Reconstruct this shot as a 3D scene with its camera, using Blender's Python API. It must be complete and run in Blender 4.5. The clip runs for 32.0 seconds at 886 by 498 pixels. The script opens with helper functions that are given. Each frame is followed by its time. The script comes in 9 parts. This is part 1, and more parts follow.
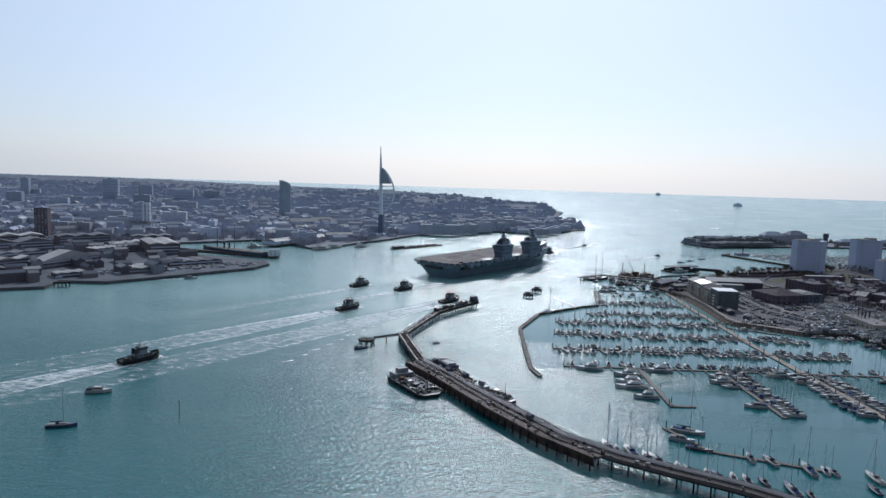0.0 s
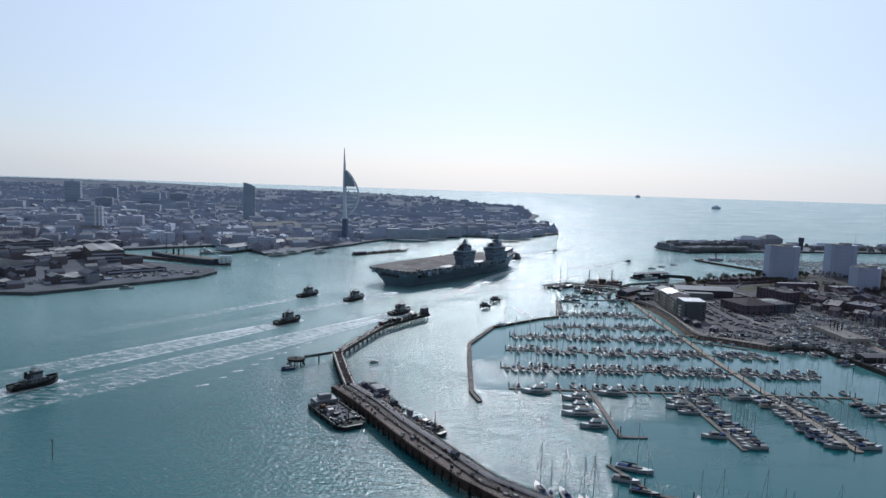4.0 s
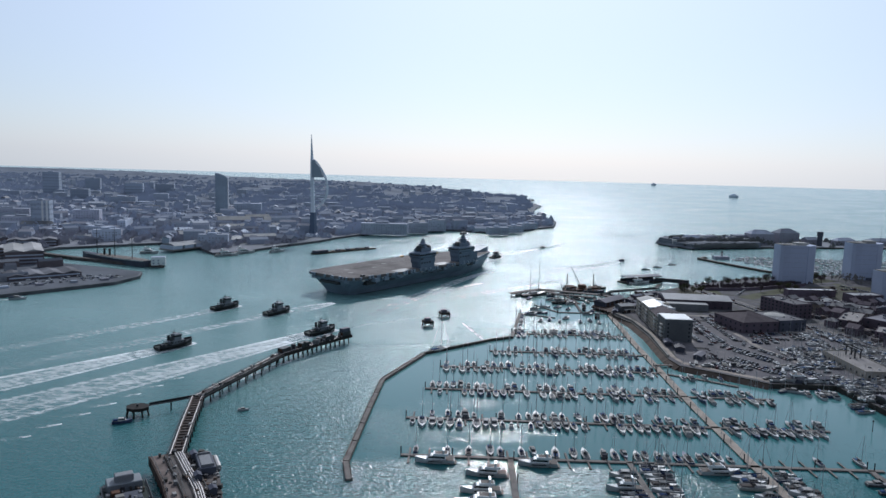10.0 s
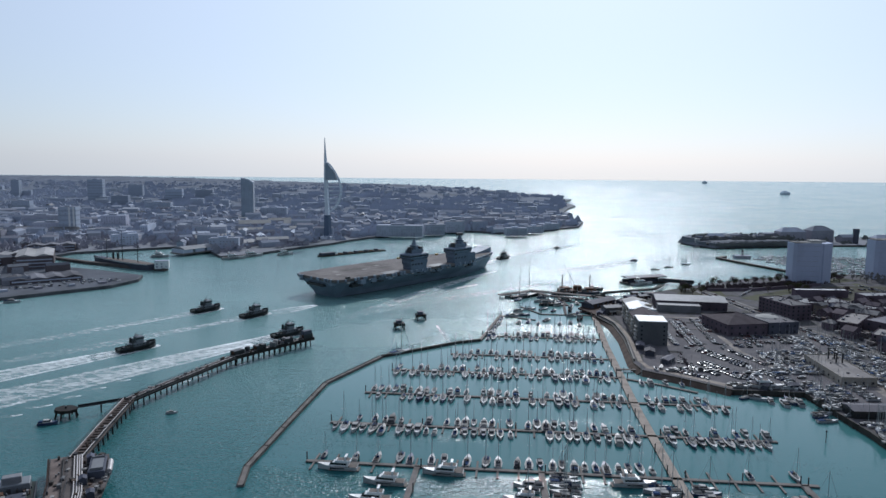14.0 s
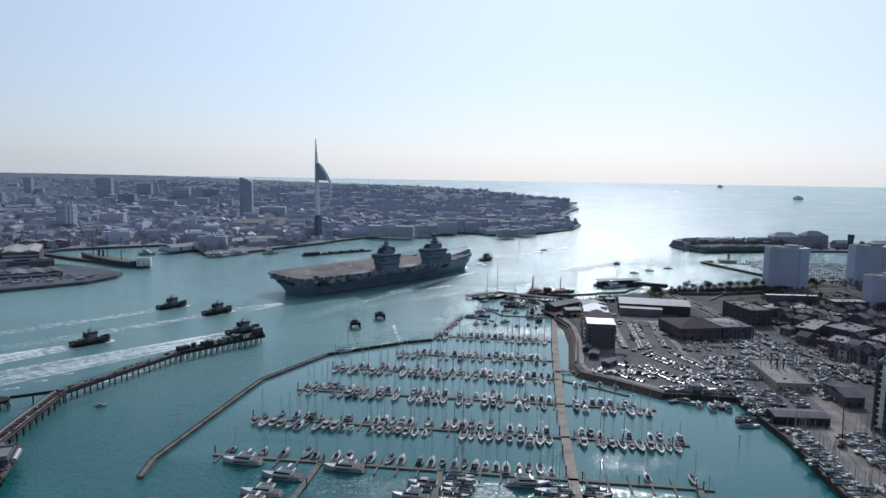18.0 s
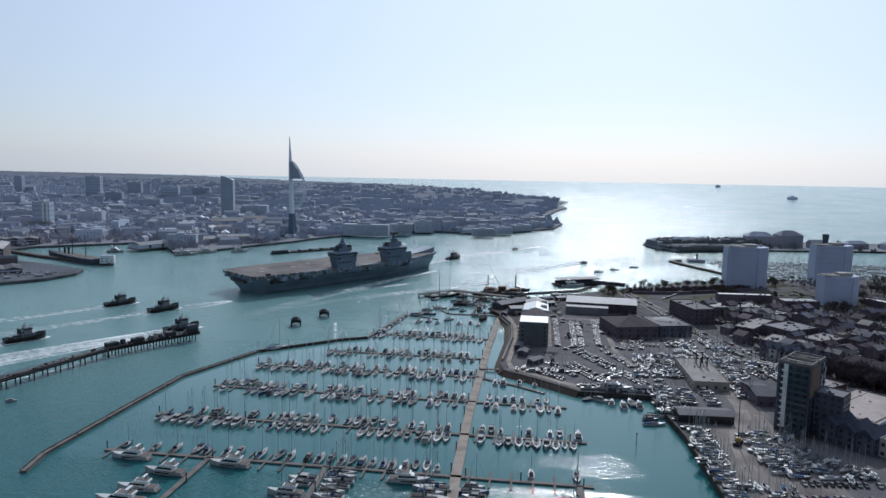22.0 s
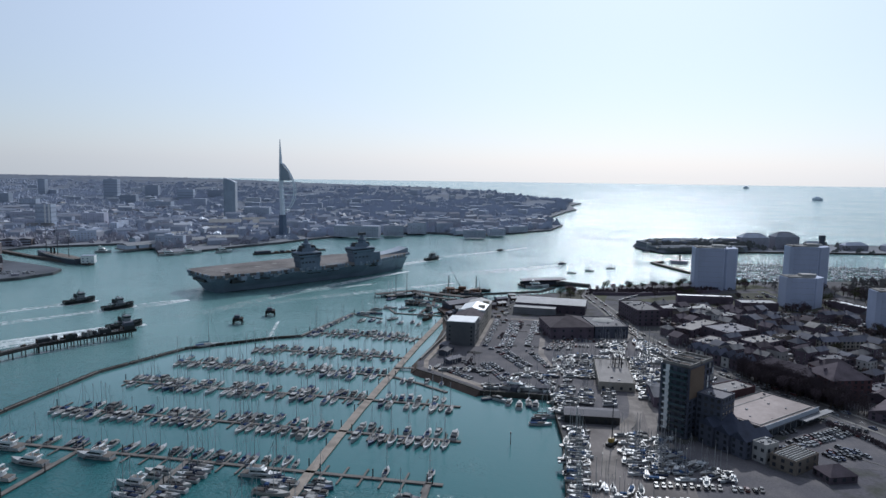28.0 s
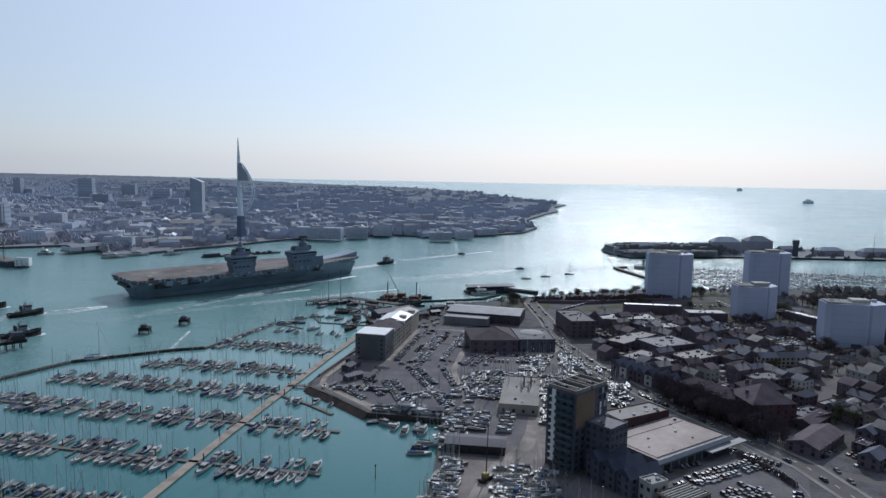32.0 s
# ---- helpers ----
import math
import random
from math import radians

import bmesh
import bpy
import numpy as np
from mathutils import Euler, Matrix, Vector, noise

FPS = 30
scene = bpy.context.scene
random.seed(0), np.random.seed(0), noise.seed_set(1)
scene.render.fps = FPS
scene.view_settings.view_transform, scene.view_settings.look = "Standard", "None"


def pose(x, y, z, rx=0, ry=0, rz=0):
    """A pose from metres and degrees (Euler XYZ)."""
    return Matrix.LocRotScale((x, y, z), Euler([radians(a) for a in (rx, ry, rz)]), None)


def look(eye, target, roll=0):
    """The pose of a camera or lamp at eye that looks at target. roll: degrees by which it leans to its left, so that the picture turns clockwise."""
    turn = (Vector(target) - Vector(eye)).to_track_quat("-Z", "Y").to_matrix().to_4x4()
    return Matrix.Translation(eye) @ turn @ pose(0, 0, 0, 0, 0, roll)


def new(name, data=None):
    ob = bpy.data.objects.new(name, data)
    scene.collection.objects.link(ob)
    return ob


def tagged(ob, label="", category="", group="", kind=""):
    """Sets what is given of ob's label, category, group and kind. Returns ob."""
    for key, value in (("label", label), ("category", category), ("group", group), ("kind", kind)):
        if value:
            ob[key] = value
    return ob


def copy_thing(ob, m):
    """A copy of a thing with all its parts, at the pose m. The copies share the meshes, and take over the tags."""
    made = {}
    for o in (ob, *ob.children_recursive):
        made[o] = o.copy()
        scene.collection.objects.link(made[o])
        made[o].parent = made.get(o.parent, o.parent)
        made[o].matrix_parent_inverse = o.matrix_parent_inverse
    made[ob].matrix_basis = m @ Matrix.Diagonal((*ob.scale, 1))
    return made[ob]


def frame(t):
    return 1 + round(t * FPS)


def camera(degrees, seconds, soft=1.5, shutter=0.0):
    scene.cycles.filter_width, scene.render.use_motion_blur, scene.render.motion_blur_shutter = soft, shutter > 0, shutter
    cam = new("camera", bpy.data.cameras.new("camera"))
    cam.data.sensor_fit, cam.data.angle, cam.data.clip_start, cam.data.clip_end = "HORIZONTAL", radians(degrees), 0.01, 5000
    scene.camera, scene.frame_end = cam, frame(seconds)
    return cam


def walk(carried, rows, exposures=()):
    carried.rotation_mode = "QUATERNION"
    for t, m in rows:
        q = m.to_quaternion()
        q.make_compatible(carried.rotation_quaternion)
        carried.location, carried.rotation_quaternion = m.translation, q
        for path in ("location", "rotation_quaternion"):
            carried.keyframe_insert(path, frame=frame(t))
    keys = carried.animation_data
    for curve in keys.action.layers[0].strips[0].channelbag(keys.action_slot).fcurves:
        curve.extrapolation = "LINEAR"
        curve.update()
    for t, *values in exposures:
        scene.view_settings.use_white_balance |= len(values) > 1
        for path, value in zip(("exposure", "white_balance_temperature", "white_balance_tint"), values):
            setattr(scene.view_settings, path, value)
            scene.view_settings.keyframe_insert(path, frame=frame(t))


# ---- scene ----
# the camera and its flight: seconds, x, y, z, yaw to the left, pitch, roll
cam = camera(64.0, 32.0, soft=1.5)
EXPOSURES = ((0.0, 0.0, 5700, 10), (32.0, 0.0, 5700, 10))
ROWS = [
    (0, -3.39, 3.19, 132.79, 0.647, -6.493, 1.807),
    (0.5, -0.32, 6.59, 131.70, 0.440, -6.323, 2.004),
    (1, 2.95, 10.73, 131.70, 0.223, -6.255, 1.994),
    (1.5, 6.39, 15.74, 132.28, 0.042, -6.229, 1.969),
    (2, 10.22, 21.39, 132.74, -0.110, -6.213, 1.909),
    (2.5, 14.38, 27.68, 133.14, -0.289, -6.243, 1.854),
    (3, 18.68, 34.26, 133.67, -0.457, -6.285, 1.837),
    (3.5, 22.98, 40.51, 134.43, -0.613, -6.286, 1.846),
    (5.5, 45.62, 77.11, 134.82, -0.679, -6.451, 1.874),
    (6, 51.71, 87.21, 135.35, -0.671, -6.546, 1.764),
    (6.5, 57.97, 97.36, 135.70, -0.645, -6.624, 1.666),
    (7, 64.25, 107.24, 136.12, -0.658, -6.771, 1.583),
    (7.5, 70.70, 116.92, 136.59, -0.657, -6.897, 1.543),
    (8, 77.20, 126.80, 136.89, -0.634, -7.005, 1.612),
    (8.5, 83.21, 136.86, 137.05, -0.595, -7.100, 1.694),
    (9, 88.76, 146.76, 137.19, -0.287, -7.159, 1.725),
    (9.5, 93.96, 156.32, 137.54, 0.296, -7.230, 1.730),
    (10, 99.25, 165.03, 138.00, 0.951, -7.310, 1.599),
    (10.5, 105.41, 171.85, 138.13, 1.628, -7.329, 1.145),
    (11, 112.70, 176.06, 138.04, 2.216, -7.313, 0.712),
    (11.5, 121.32, 178.04, 137.98, 2.730, -7.306, 0.428),
    (12, 131.09, 179.03, 137.83, 3.187, -7.280, 0.273),
    (12.5, 141.06, 179.82, 137.57, 3.639, -7.270, 0.195),
    (13, 150.61, 180.10, 137.30, 4.161, -7.232, 0.218),
    (13.5, 159.65, 179.58, 137.21, 4.791, -7.223, 0.299),
    (15.5, 186.54, 180.68, 136.20, 6.903, -7.264, 1.162),
    (16, 193.15, 180.96, 136.39, 6.954, -7.244, 1.144),
    (16.5, 199.62, 181.37, 136.51, 6.987, -7.221, 1.123),
    (17, 206.18, 181.55, 136.73, 7.036, -7.181, 1.083),
    (17.5, 212.92, 181.52, 137.08, 7.098, -7.166, 1.034),
    (18, 219.67, 181.75, 137.21, 7.144, -7.118, 0.977),
    (18.5, 226.36, 182.45, 137.04, 7.205, -7.097, 0.971),
    (19, 233.05, 183.40, 136.90, 7.266, -7.090, 0.948),
    (19.5, 239.78, 184.11, 137.09, 7.312, -7.109, 0.897),
    (20, 246.39, 184.75, 137.36, 7.369, -7.161, 0.944),
    (20.5, 252.91, 185.55, 137.43, 7.408, -7.201, 1.004),
    (21, 259.52, 186.39, 137.34, 7.479, -7.202, 1.030),
    (21.5, 266.07, 187.36, 137.18, 7.522, -7.182, 1.056),
    (22, 272.29, 188.22, 136.95, 7.581, -7.175, 1.082),
    (22.5, 278.07, 188.85, 136.64, 7.581, -7.147, 1.150),
    (23, 283.89, 189.63, 136.45, 7.612, -7.157, 1.119),
    (23.5, 290.16, 190.58, 136.37, 7.665, -7.134, 0.996),
    (24, 296.69, 191.61, 136.29, 7.717, -7.120, 0.983),
    (24.5, 303.29, 192.62, 136.20, 7.791, -7.107, 0.996),
    (25, 309.90, 193.45, 136.13, 8.070, -7.081, 0.975),
    (25.5, 316.34, 194.32, 136.05, 8.414, -7.052, 0.890),
    (27.5, 343.12, 197.74, 136.18, 10.245, -7.016, 0.868),
    (28, 350.51, 199.29, 136.09, 10.464, -7.018, 0.810),
    (28.5, 357.75, 201.52, 135.98, 10.532, -6.990, 0.615),
    (29, 365.60, 205.05, 135.82, 10.557, -6.899, 0.296),
    (29.5, 374.08, 210.26, 135.70, 10.568, -6.837, 0.104),
    (30, 382.44, 216.78, 135.75, 10.563, -6.813, 0.160),
    (30.5, 389.71, 223.95, 135.98, 10.550, -6.839, 0.348),
    (31, 395.49, 231.45, 136.39, 10.531, -6.907, 0.638),
    (31.5, 400.27, 239.31, 136.72, 10.522, -6.964, 0.917),
    (32, 404.64, 247.55, 136.75, 10.528, -6.976, 1.077),
]


def flight(x, y, z, yaw, pitch, roll):
    a, p = radians(yaw), radians(pitch)
    ahead = Vector((-math.sin(a) * math.cos(p), math.cos(a) * math.cos(p), math.sin(p)))
    eye = Vector((x, y, z))
    return look(eye, eye + 10 * ahead, roll)


walk(cam, [(t, flight(*row)) for t, *row in ROWS], exposures=EXPOSURES)

# ---- daylight: a hazy spring sky and the sun ahead, high over the sea ----
SUN_AZIMUTH, SUN_HEIGHT = 5.5, 34.0
world = bpy.data.worlds.new("sky")
scene.world = world
world.use_nodes = True
wn = world.node_tree
wn.nodes.clear()
sky = wn.nodes.new("ShaderNodeTexSky")
sky.sky_type = "NISHITA"
sky.sun_disc = False
sky.sun_elevation, sky.sun_rotation = radians(SUN_HEIGHT), radians(SUN_AZIMUTH)
sky.altitude, sky.air_density, sky.dust_density, sky.ozone_density = 0.0, 1.0, 0.6, 3.0
sky_light = wn.nodes.new("ShaderNodeBackground")
sky_light.inputs["Strength"].default_value = 0.031
sky_out = wn.nodes.new("ShaderNodeOutputWorld")
wn.links.new(sky.outputs[0], sky_light.inputs["Color"])
# thin high haze that whitens the whole sky, most of all on the sun's side
haze = wn.nodes.new("ShaderNodeBackground")
haze.inputs["Color"].default_value = (0.90, 0.94, 1.0, 1)
_a, _e = radians(SUN_AZIMUTH), radians(SUN_HEIGHT)
ahead = wn.nodes.new("ShaderNodeVectorMath")
ahead.operation = "DOT_PRODUCT"
ahead.inputs[1].default_value = (math.sin(_a) * math.cos(_e), math.cos(_a) * math.cos(_e), math.sin(_e))
towards = wn.nodes.new("ShaderNodeTexCoord")
wn.links.new(towards.outputs["Generated"], ahead.inputs[0])
near_sun, square, glow = wn.nodes.new("ShaderNodeMapRange"), wn.nodes.new("ShaderNodeMath"), wn.nodes.new("ShaderNodeMath")
near_sun.inputs["From Min"].default_value, near_sun.inputs["From Max"].default_value = -0.3, 1.0
square.operation, glow.operation = "POWER", "MULTIPLY_ADD"
square.inputs[1].default_value, glow.inputs[1].default_value, glow.inputs[2].default_value = 2.0, 0.55, 0.18
wn.links.new(ahead.outputs["Value"], near_sun.inputs["Value"])
wn.links.new(near_sun.outputs["Result"], square.inputs[0])
wn.links.new(square.outputs[0], glow.inputs[0])
wn.links.new(glow.outputs[0], haze.inputs["Strength"])
both = wn.nodes.new("ShaderNodeAddShader")
wn.links.new(sky_light.outputs[0], both.inputs[0])
wn.links.new(haze.outputs[0], both.inputs[1])
wn.links.new(both.outputs[0], sky_out.inputs["Surface"])

sun = new("sun", bpy.data.lights.new("sun", "SUN"))
sun.data.energy, sun.data.angle, sun.data.color = 2.65, radians(0.55), (1.0, 0.95, 0.87)
sun.matrix_world = look((900 * math.sin(_a) * math.cos(_e), 900 * math.cos(_a) * math.cos(_e), 900 * math.sin(_e)), (0, 0, 0))


# ---- materials ----
def material(name, colour, rough=0.7, metal=0.0, grain=2.0, stain=0.15, amount=0.18, bump=0.0, each=0.0, second=None, coat=0.0):
    """A surface with variation at two scales (grain and stain: features per metre), a different shade for each object, and a relief."""
    m = bpy.data.materials.new(name)
    m.use_nodes = True
    nt = m.node_tree
    b = nt.nodes["Principled BSDF"]
    coord = nt.nodes.new("ShaderNodeTexCoord")
    fine, broad = nt.nodes.new("ShaderNodeTexNoise"), nt.nodes.new("ShaderNodeTexNoise")
    fine.inputs["Scale"].default_value, broad.inputs["Scale"].default_value = grain, stain
    fine.inputs["Detail"].default_value, broad.inputs["Detail"].default_value = 4, 5
    for n in (fine, broad):
        nt.links.new(coord.outputs["Object"], n.inputs["Vector"])
    second = second or tuple(c * 0.45 for c in colour)
    ramp = nt.nodes.new("ShaderNodeMix")
    ramp.data_type = "RGBA"
    ramp.inputs[6].default_value, ramp.inputs[7].default_value = (*colour, 1), (*second, 1)
    mask = nt.nodes.new("ShaderNodeMapRange")
    mask.inputs["From Min"].default_value, mask.inputs["From Max"].default_value = 0.42, 0.72
    nt.links.new(broad.outputs["Fac"], mask.inputs["Value"])
    scale = nt.nodes.new("ShaderNodeMath")
    scale.operation = "MULTIPLY"
    scale.inputs[1].default_value = min(1.0, amount * 3)
    nt.links.new(mask.outputs["Result"], scale.inputs[0])
    nt.links.new(scale.outputs[0], ramp.inputs[0])
    hsv = nt.nodes.new("ShaderNodeHueSaturation")
    nt.links.new(ramp.outputs[2], hsv.inputs["Color"])
    value = nt.nodes.new("ShaderNodeMapRange")
    value.inputs["To Min"].default_value, value.inputs["To Max"].default_value = 1 - amount, 1 + amount
    nt.links.new(fine.outputs["Fac"], value.inputs["Value"])
    if each:
        info, shade, mul = nt.nodes.new("ShaderNodeObjectInfo"), nt.nodes.new("ShaderNodeMapRange"), nt.nodes.new("ShaderNodeMath")
        shade.inputs["To Min"].default_value, shade.inputs["To Max"].default_value = 1 - each, 1 + each
        mul.operation = "MULTIPLY"
        nt.links.new(info.outputs["Random"], shade.inputs["Value"])
        nt.links.new(shade.outputs["Result"], mul.inputs[0])
        nt.links.new(value.outputs["Result"], mul.inputs[1])
        nt.links.new(mul.outputs[0], hsv.inputs["Value"])
    else:
        nt.links.new(value.outputs["Result"], hsv.inputs["Value"])
    nt.links.new(hsv.outputs["Color"], b.inputs["Base Color"])
    b.inputs["Roughness"].default_value, b.inputs["Metallic"].default_value = rough, metal
    b.inputs["Coat Weight"].default_value = coat
    b.inputs["Specular IOR Level"].default_value = 0.5 if rough < 0.6 else 0.12
    if bump:
        bn = nt.nodes.new("ShaderNodeBump")
        bn.inputs["Strength"].default_value, bn.inputs["Distance"].default_value = min(1.0, bump), 0.05
        nt.links.new(fine.outputs["Fac"], bn.inputs["Height"])
        nt.links.new(bn.outputs["Normal"], b.inputs["Normal"])
    return m


def palette(name, colours, rough=0.45, coat=0.3, metal=0.0):
    """Paint whose colour is picked for each object from a short list."""
    m = material(name, colours[0], rough, metal, 3.0, 0.4, 0.08, coat=coat)
    nt = m.node_tree
    info, ramp = nt.nodes.new("ShaderNodeObjectInfo"), nt.nodes.new("ShaderNodeValToRGB")
    ramp.color_ramp.interpolation = "CONSTANT"
    for i, c in enumerate(colours):
        e = ramp.color_ramp.elements[i] if i < 2 else ramp.color_ramp.elements.new(i / len(colours))
        e.position, e.color = i / len(colours), (*c, 1)
    nt.links.new(info.outputs["Random"], ramp.inputs["Fac"])
    mix = next(n for n in nt.nodes if n.type == "MIX")
    nt.links.new(ramp.outputs["Color"], mix.inputs[6])
    return m


def mixed(name, colours, rough=0.5):
    """Paint picked from a short list for each loose piece of one joined mesh."""
    m = palette(name, colours, rough, 0.0)
    nt = m.node_tree
    geo, ramp = nt.nodes.new("ShaderNodeNewGeometry"), next(n for n in nt.nodes if n.type == "VALTORGB")
    nt.links.new(geo.outputs["Random Per Island"], ramp.inputs["Fac"])
    return m


def water_material():
    m = bpy.data.materials.new("sea_water")
    m.use_nodes = True
    nt = m.node_tree
    b = nt.nodes["Principled BSDF"]
    coord = nt.nodes.new("ShaderNodeTexCoord")
    depth = nt.nodes.new("ShaderNodeTexNoise")
    depth.inputs["Scale"].default_value, depth.inputs["Detail"].default_value = 0.0045, 4
    nt.links.new(coord.outputs["Object"], depth.inputs["Vector"])
    ramp = nt.nodes.new("ShaderNodeMix")
    ramp.data_type = "RGBA"
    ramp.inputs[6].default_value, ramp.inputs[7].default_value = (0.010, 0.089, 0.096, 1), (0.020, 0.130, 0.137, 1)
    nt.links.new(depth.outputs["Fac"], ramp.inputs[0])
    b.inputs["IOR"].default_value = 1.34
    # calm slicks and rougher cat's-paws
    slick = nt.nodes.new("ShaderNodeTexNoise")
    slick.inputs["Scale"].default_value, slick.inputs["Detail"].default_value = 0.011, 3
    stretch = nt.nodes.new("ShaderNodeMapping")
    stretch.inputs["Scale"].default_value = (0.6, 1.0, 1.0)
    nt.links.new(coord.outputs["Object"], stretch.inputs["Vector"])
    nt.links.new(stretch.outputs["Vector"], slick.inputs["Vector"])
    rr = nt.nodes.new("ShaderNodeMapRange")
    rr.inputs["From Min"].default_value, rr.inputs["From Max"].default_value = 0.35, 0.65
    rr.inputs["To Min"].default_value, rr.inputs["To Max"].default_value = 0.13, 0.21
    nt.links.new(slick.outputs["Fac"], rr.inputs["Value"])
    # the basin behind the breakwater is sheltered: smoother water, smaller ripples
    xyz = nt.nodes.new("ShaderNodeSeparateXYZ")
    nt.links.new(coord.outputs["Object"], xyz.inputs[0])

    def ramp_between(socket, low, high):
        r = nt.nodes.new("ShaderNodeMapRange")
        r.interpolation_type = "SMOOTHSTEP"
        r.inputs["From Min"].default_value, r.inputs["From Max"].default_value = low, high
        nt.links.new(socket, r.inputs["Value"])
        return r.outputs["Result"]

    def times(p, q):
        k = nt.nodes.new("ShaderNodeMath")
        k.operation = "MULTIPLY"
        nt.links.new(p, k.inputs[0])
        nt.links.new(q, k.inputs[1])
        return k.outputs[0]

    shore, wall = nt.nodes.new("ShaderNodeMath"), nt.nodes.new("ShaderNodeMath")
    shore.operation, wall.operation = "MULTIPLY_ADD", "MAXIMUM"
    shore.inputs[1].default_value, shore.inputs[2].default_value = 0.37, 57 - 0.37 * 590
    wall.inputs[1].default_value = 55
    nt.links.new(xyz.outputs["Y"], shore.inputs[0])
    bend, outer = nt.nodes.new("ShaderNodeMath"), nt.nodes.new("ShaderNodeMath")
    bend.operation, outer.operation = "MULTIPLY_ADD", "MAXIMUM"
    bend.inputs[1].default_value, bend.inputs[2].default_value = 1.22, 80 - 1.22 * 652
    nt.links.new(xyz.outputs["Y"], bend.inputs[0])
    nt.links.new(shore.outputs[0], outer.inputs[0])
    nt.links.new(bend.outputs[0], outer.inputs[1])
    nt.links.new(outer.outputs[0], wall.inputs[0])
    inner = nt.nodes.new("ShaderNodeMath")
    inner.operation = "SUBTRACT"
    nt.links.new(xyz.outputs["X"], inner.inputs[0])
    nt.links.new(wall.outputs[0], inner.inputs[1])
    sheltered = times(ramp_between(inner.outputs[0], -1.5, 0.5), times(ramp_between(xyz.outputs["Y"], 466, 478), ramp_between(xyz.outputs["Y"], 800, 690)))
    # paler green base colour out in the fairway, painting in sky sheen and haze
    fairway_sheen = nt.nodes.new("ShaderNodeMix")
    fairway_sheen.data_type = "RGBA"
    fairway_sheen.inputs[7].default_value = (0.150, 0.280, 0.275, 1)
    nt.links.new(ramp_between(xyz.outputs["Y"], 410, 780), fairway_sheen.inputs[0])
    nt.links.new(ramp.outputs[2], fairway_sheen.inputs[6])
    nt.links.new(fairway_sheen.outputs[2], b.inputs["Base Color"])
    # the quiet corner behind the jetty, towards the near marina
    corner, quiet = nt.nodes.new("ShaderNodeMath"), nt.nodes.new("ShaderNodeMath")
    quiet.operation = "MAXIMUM"
    corner.operation = "MULTIPLY_ADD"
    corner.inputs[1].default_value = -0.2
    nt.links.new(xyz.outputs["Y"], corner.inputs[0])
    nt.links.new(xyz.outputs["X"], corner.inputs[2])
    nt.links.new(times(ramp_between(corner.outputs[0], 36, 43), ramp_between(xyz.outputs["Y"], 440, 415)), quiet.inputs[0])
    nt.links.new(sheltered, quiet.inputs[1])
    # the pool enclosed by the old ferry jetty
    pool, lee = times(times(ramp_between(xyz.outputs["X"], 166, 184), ramp_between(xyz.outputs["X"], 270, 262)), times(ramp_between(xyz.outputs["Y"], 742, 785), ramp_between(xyz.outputs["Y"], 888, 868))), nt.nodes.new("ShaderNodeMath")
    lee.operation = "MAXIMUM"
    nt.links.new(quiet.outputs[0], lee.inputs[0])
    nt.links.new(pool, lee.inputs[1])
    # one patch of cat's-paws on the still basin
    paw, hole = nt.nodes.new("ShaderNodeTexNoise"), nt.nodes.new("ShaderNodeMath")
    paw.inputs["Scale"].default_value, paw.inputs["Detail"].default_value = 0.035, 4
    nt.links.new(coord.outputs["Object"], paw.inputs["Vector"])
    fleck = nt.nodes.new("ShaderNodeTexNoise")
    fleck.inputs["Scale"].default_value, fleck.inputs["Detail"].default_value = 1.0, 3
    nt.links.new(coord.outputs["Object"], fleck.inputs["Vector"])
    hole.operation = "SUBTRACT"
    hole.inputs[0].default_value = 1.0
    ruffled = times(times(ramp_between(xyz.outputs["X"], 246, 270), ramp_between(xyz.outputs["X"], 335, 300)), times(times(ramp_between(xyz.outputs["Y"], 488, 497), ramp_between(xyz.outputs["Y"], 522, 509)), times(ramp_between(paw.outputs["Fac"], 0.45, 0.62), ramp_between(fleck.outputs["Fac"], 0.50, 0.66))))
    # wind lanes that cross the berths in long pale streaks
    lane, along, gusts = nt.nodes.new("ShaderNodeTexNoise"), nt.nodes.new("ShaderNodeMapping"), nt.nodes.new("ShaderNodeMath")
    along.inputs["Scale"].default_value = (0.28, 1.0, 1.0)
    lane.inputs["Scale"].default_value, lane.inputs["Detail"].default_value = 0.030, 5
    nt.links.new(coord.outputs["Object"], along.inputs["Vector"])
    nt.links.new(along.outputs["Vector"], lane.inputs["Vector"])
    streaks = times(times(ramp_between(lane.outputs["Fac"], 0.47, 0.57), ramp_between(fleck.outputs["Fac"], 0.47, 0.62)), times(ramp_between(xyz.outputs["X"], 240, 215), ramp_between(xyz.outputs["Y"], 580, 520)))
    gusts.operation = "MAXIMUM"
    nt.links.new(ruffled, gusts.inputs[0])
    nt.links.new(streaks, gusts.inputs[1])
    nt.links.new(gusts.outputs[0], hole.inputs[1])
    calm = times(lee.outputs[0], hole.outputs[0])
    rough = nt.nodes.new("ShaderNodeMix")
    rough.inputs[3].default_value = 0.07
    nt.links.new(calm, rough.inputs[0])
    nt.links.new(rr.outputs["Result"], rough.inputs[2])
    nt.links.new(rough.outputs[0], b.inputs["Roughness"])
    waves = []
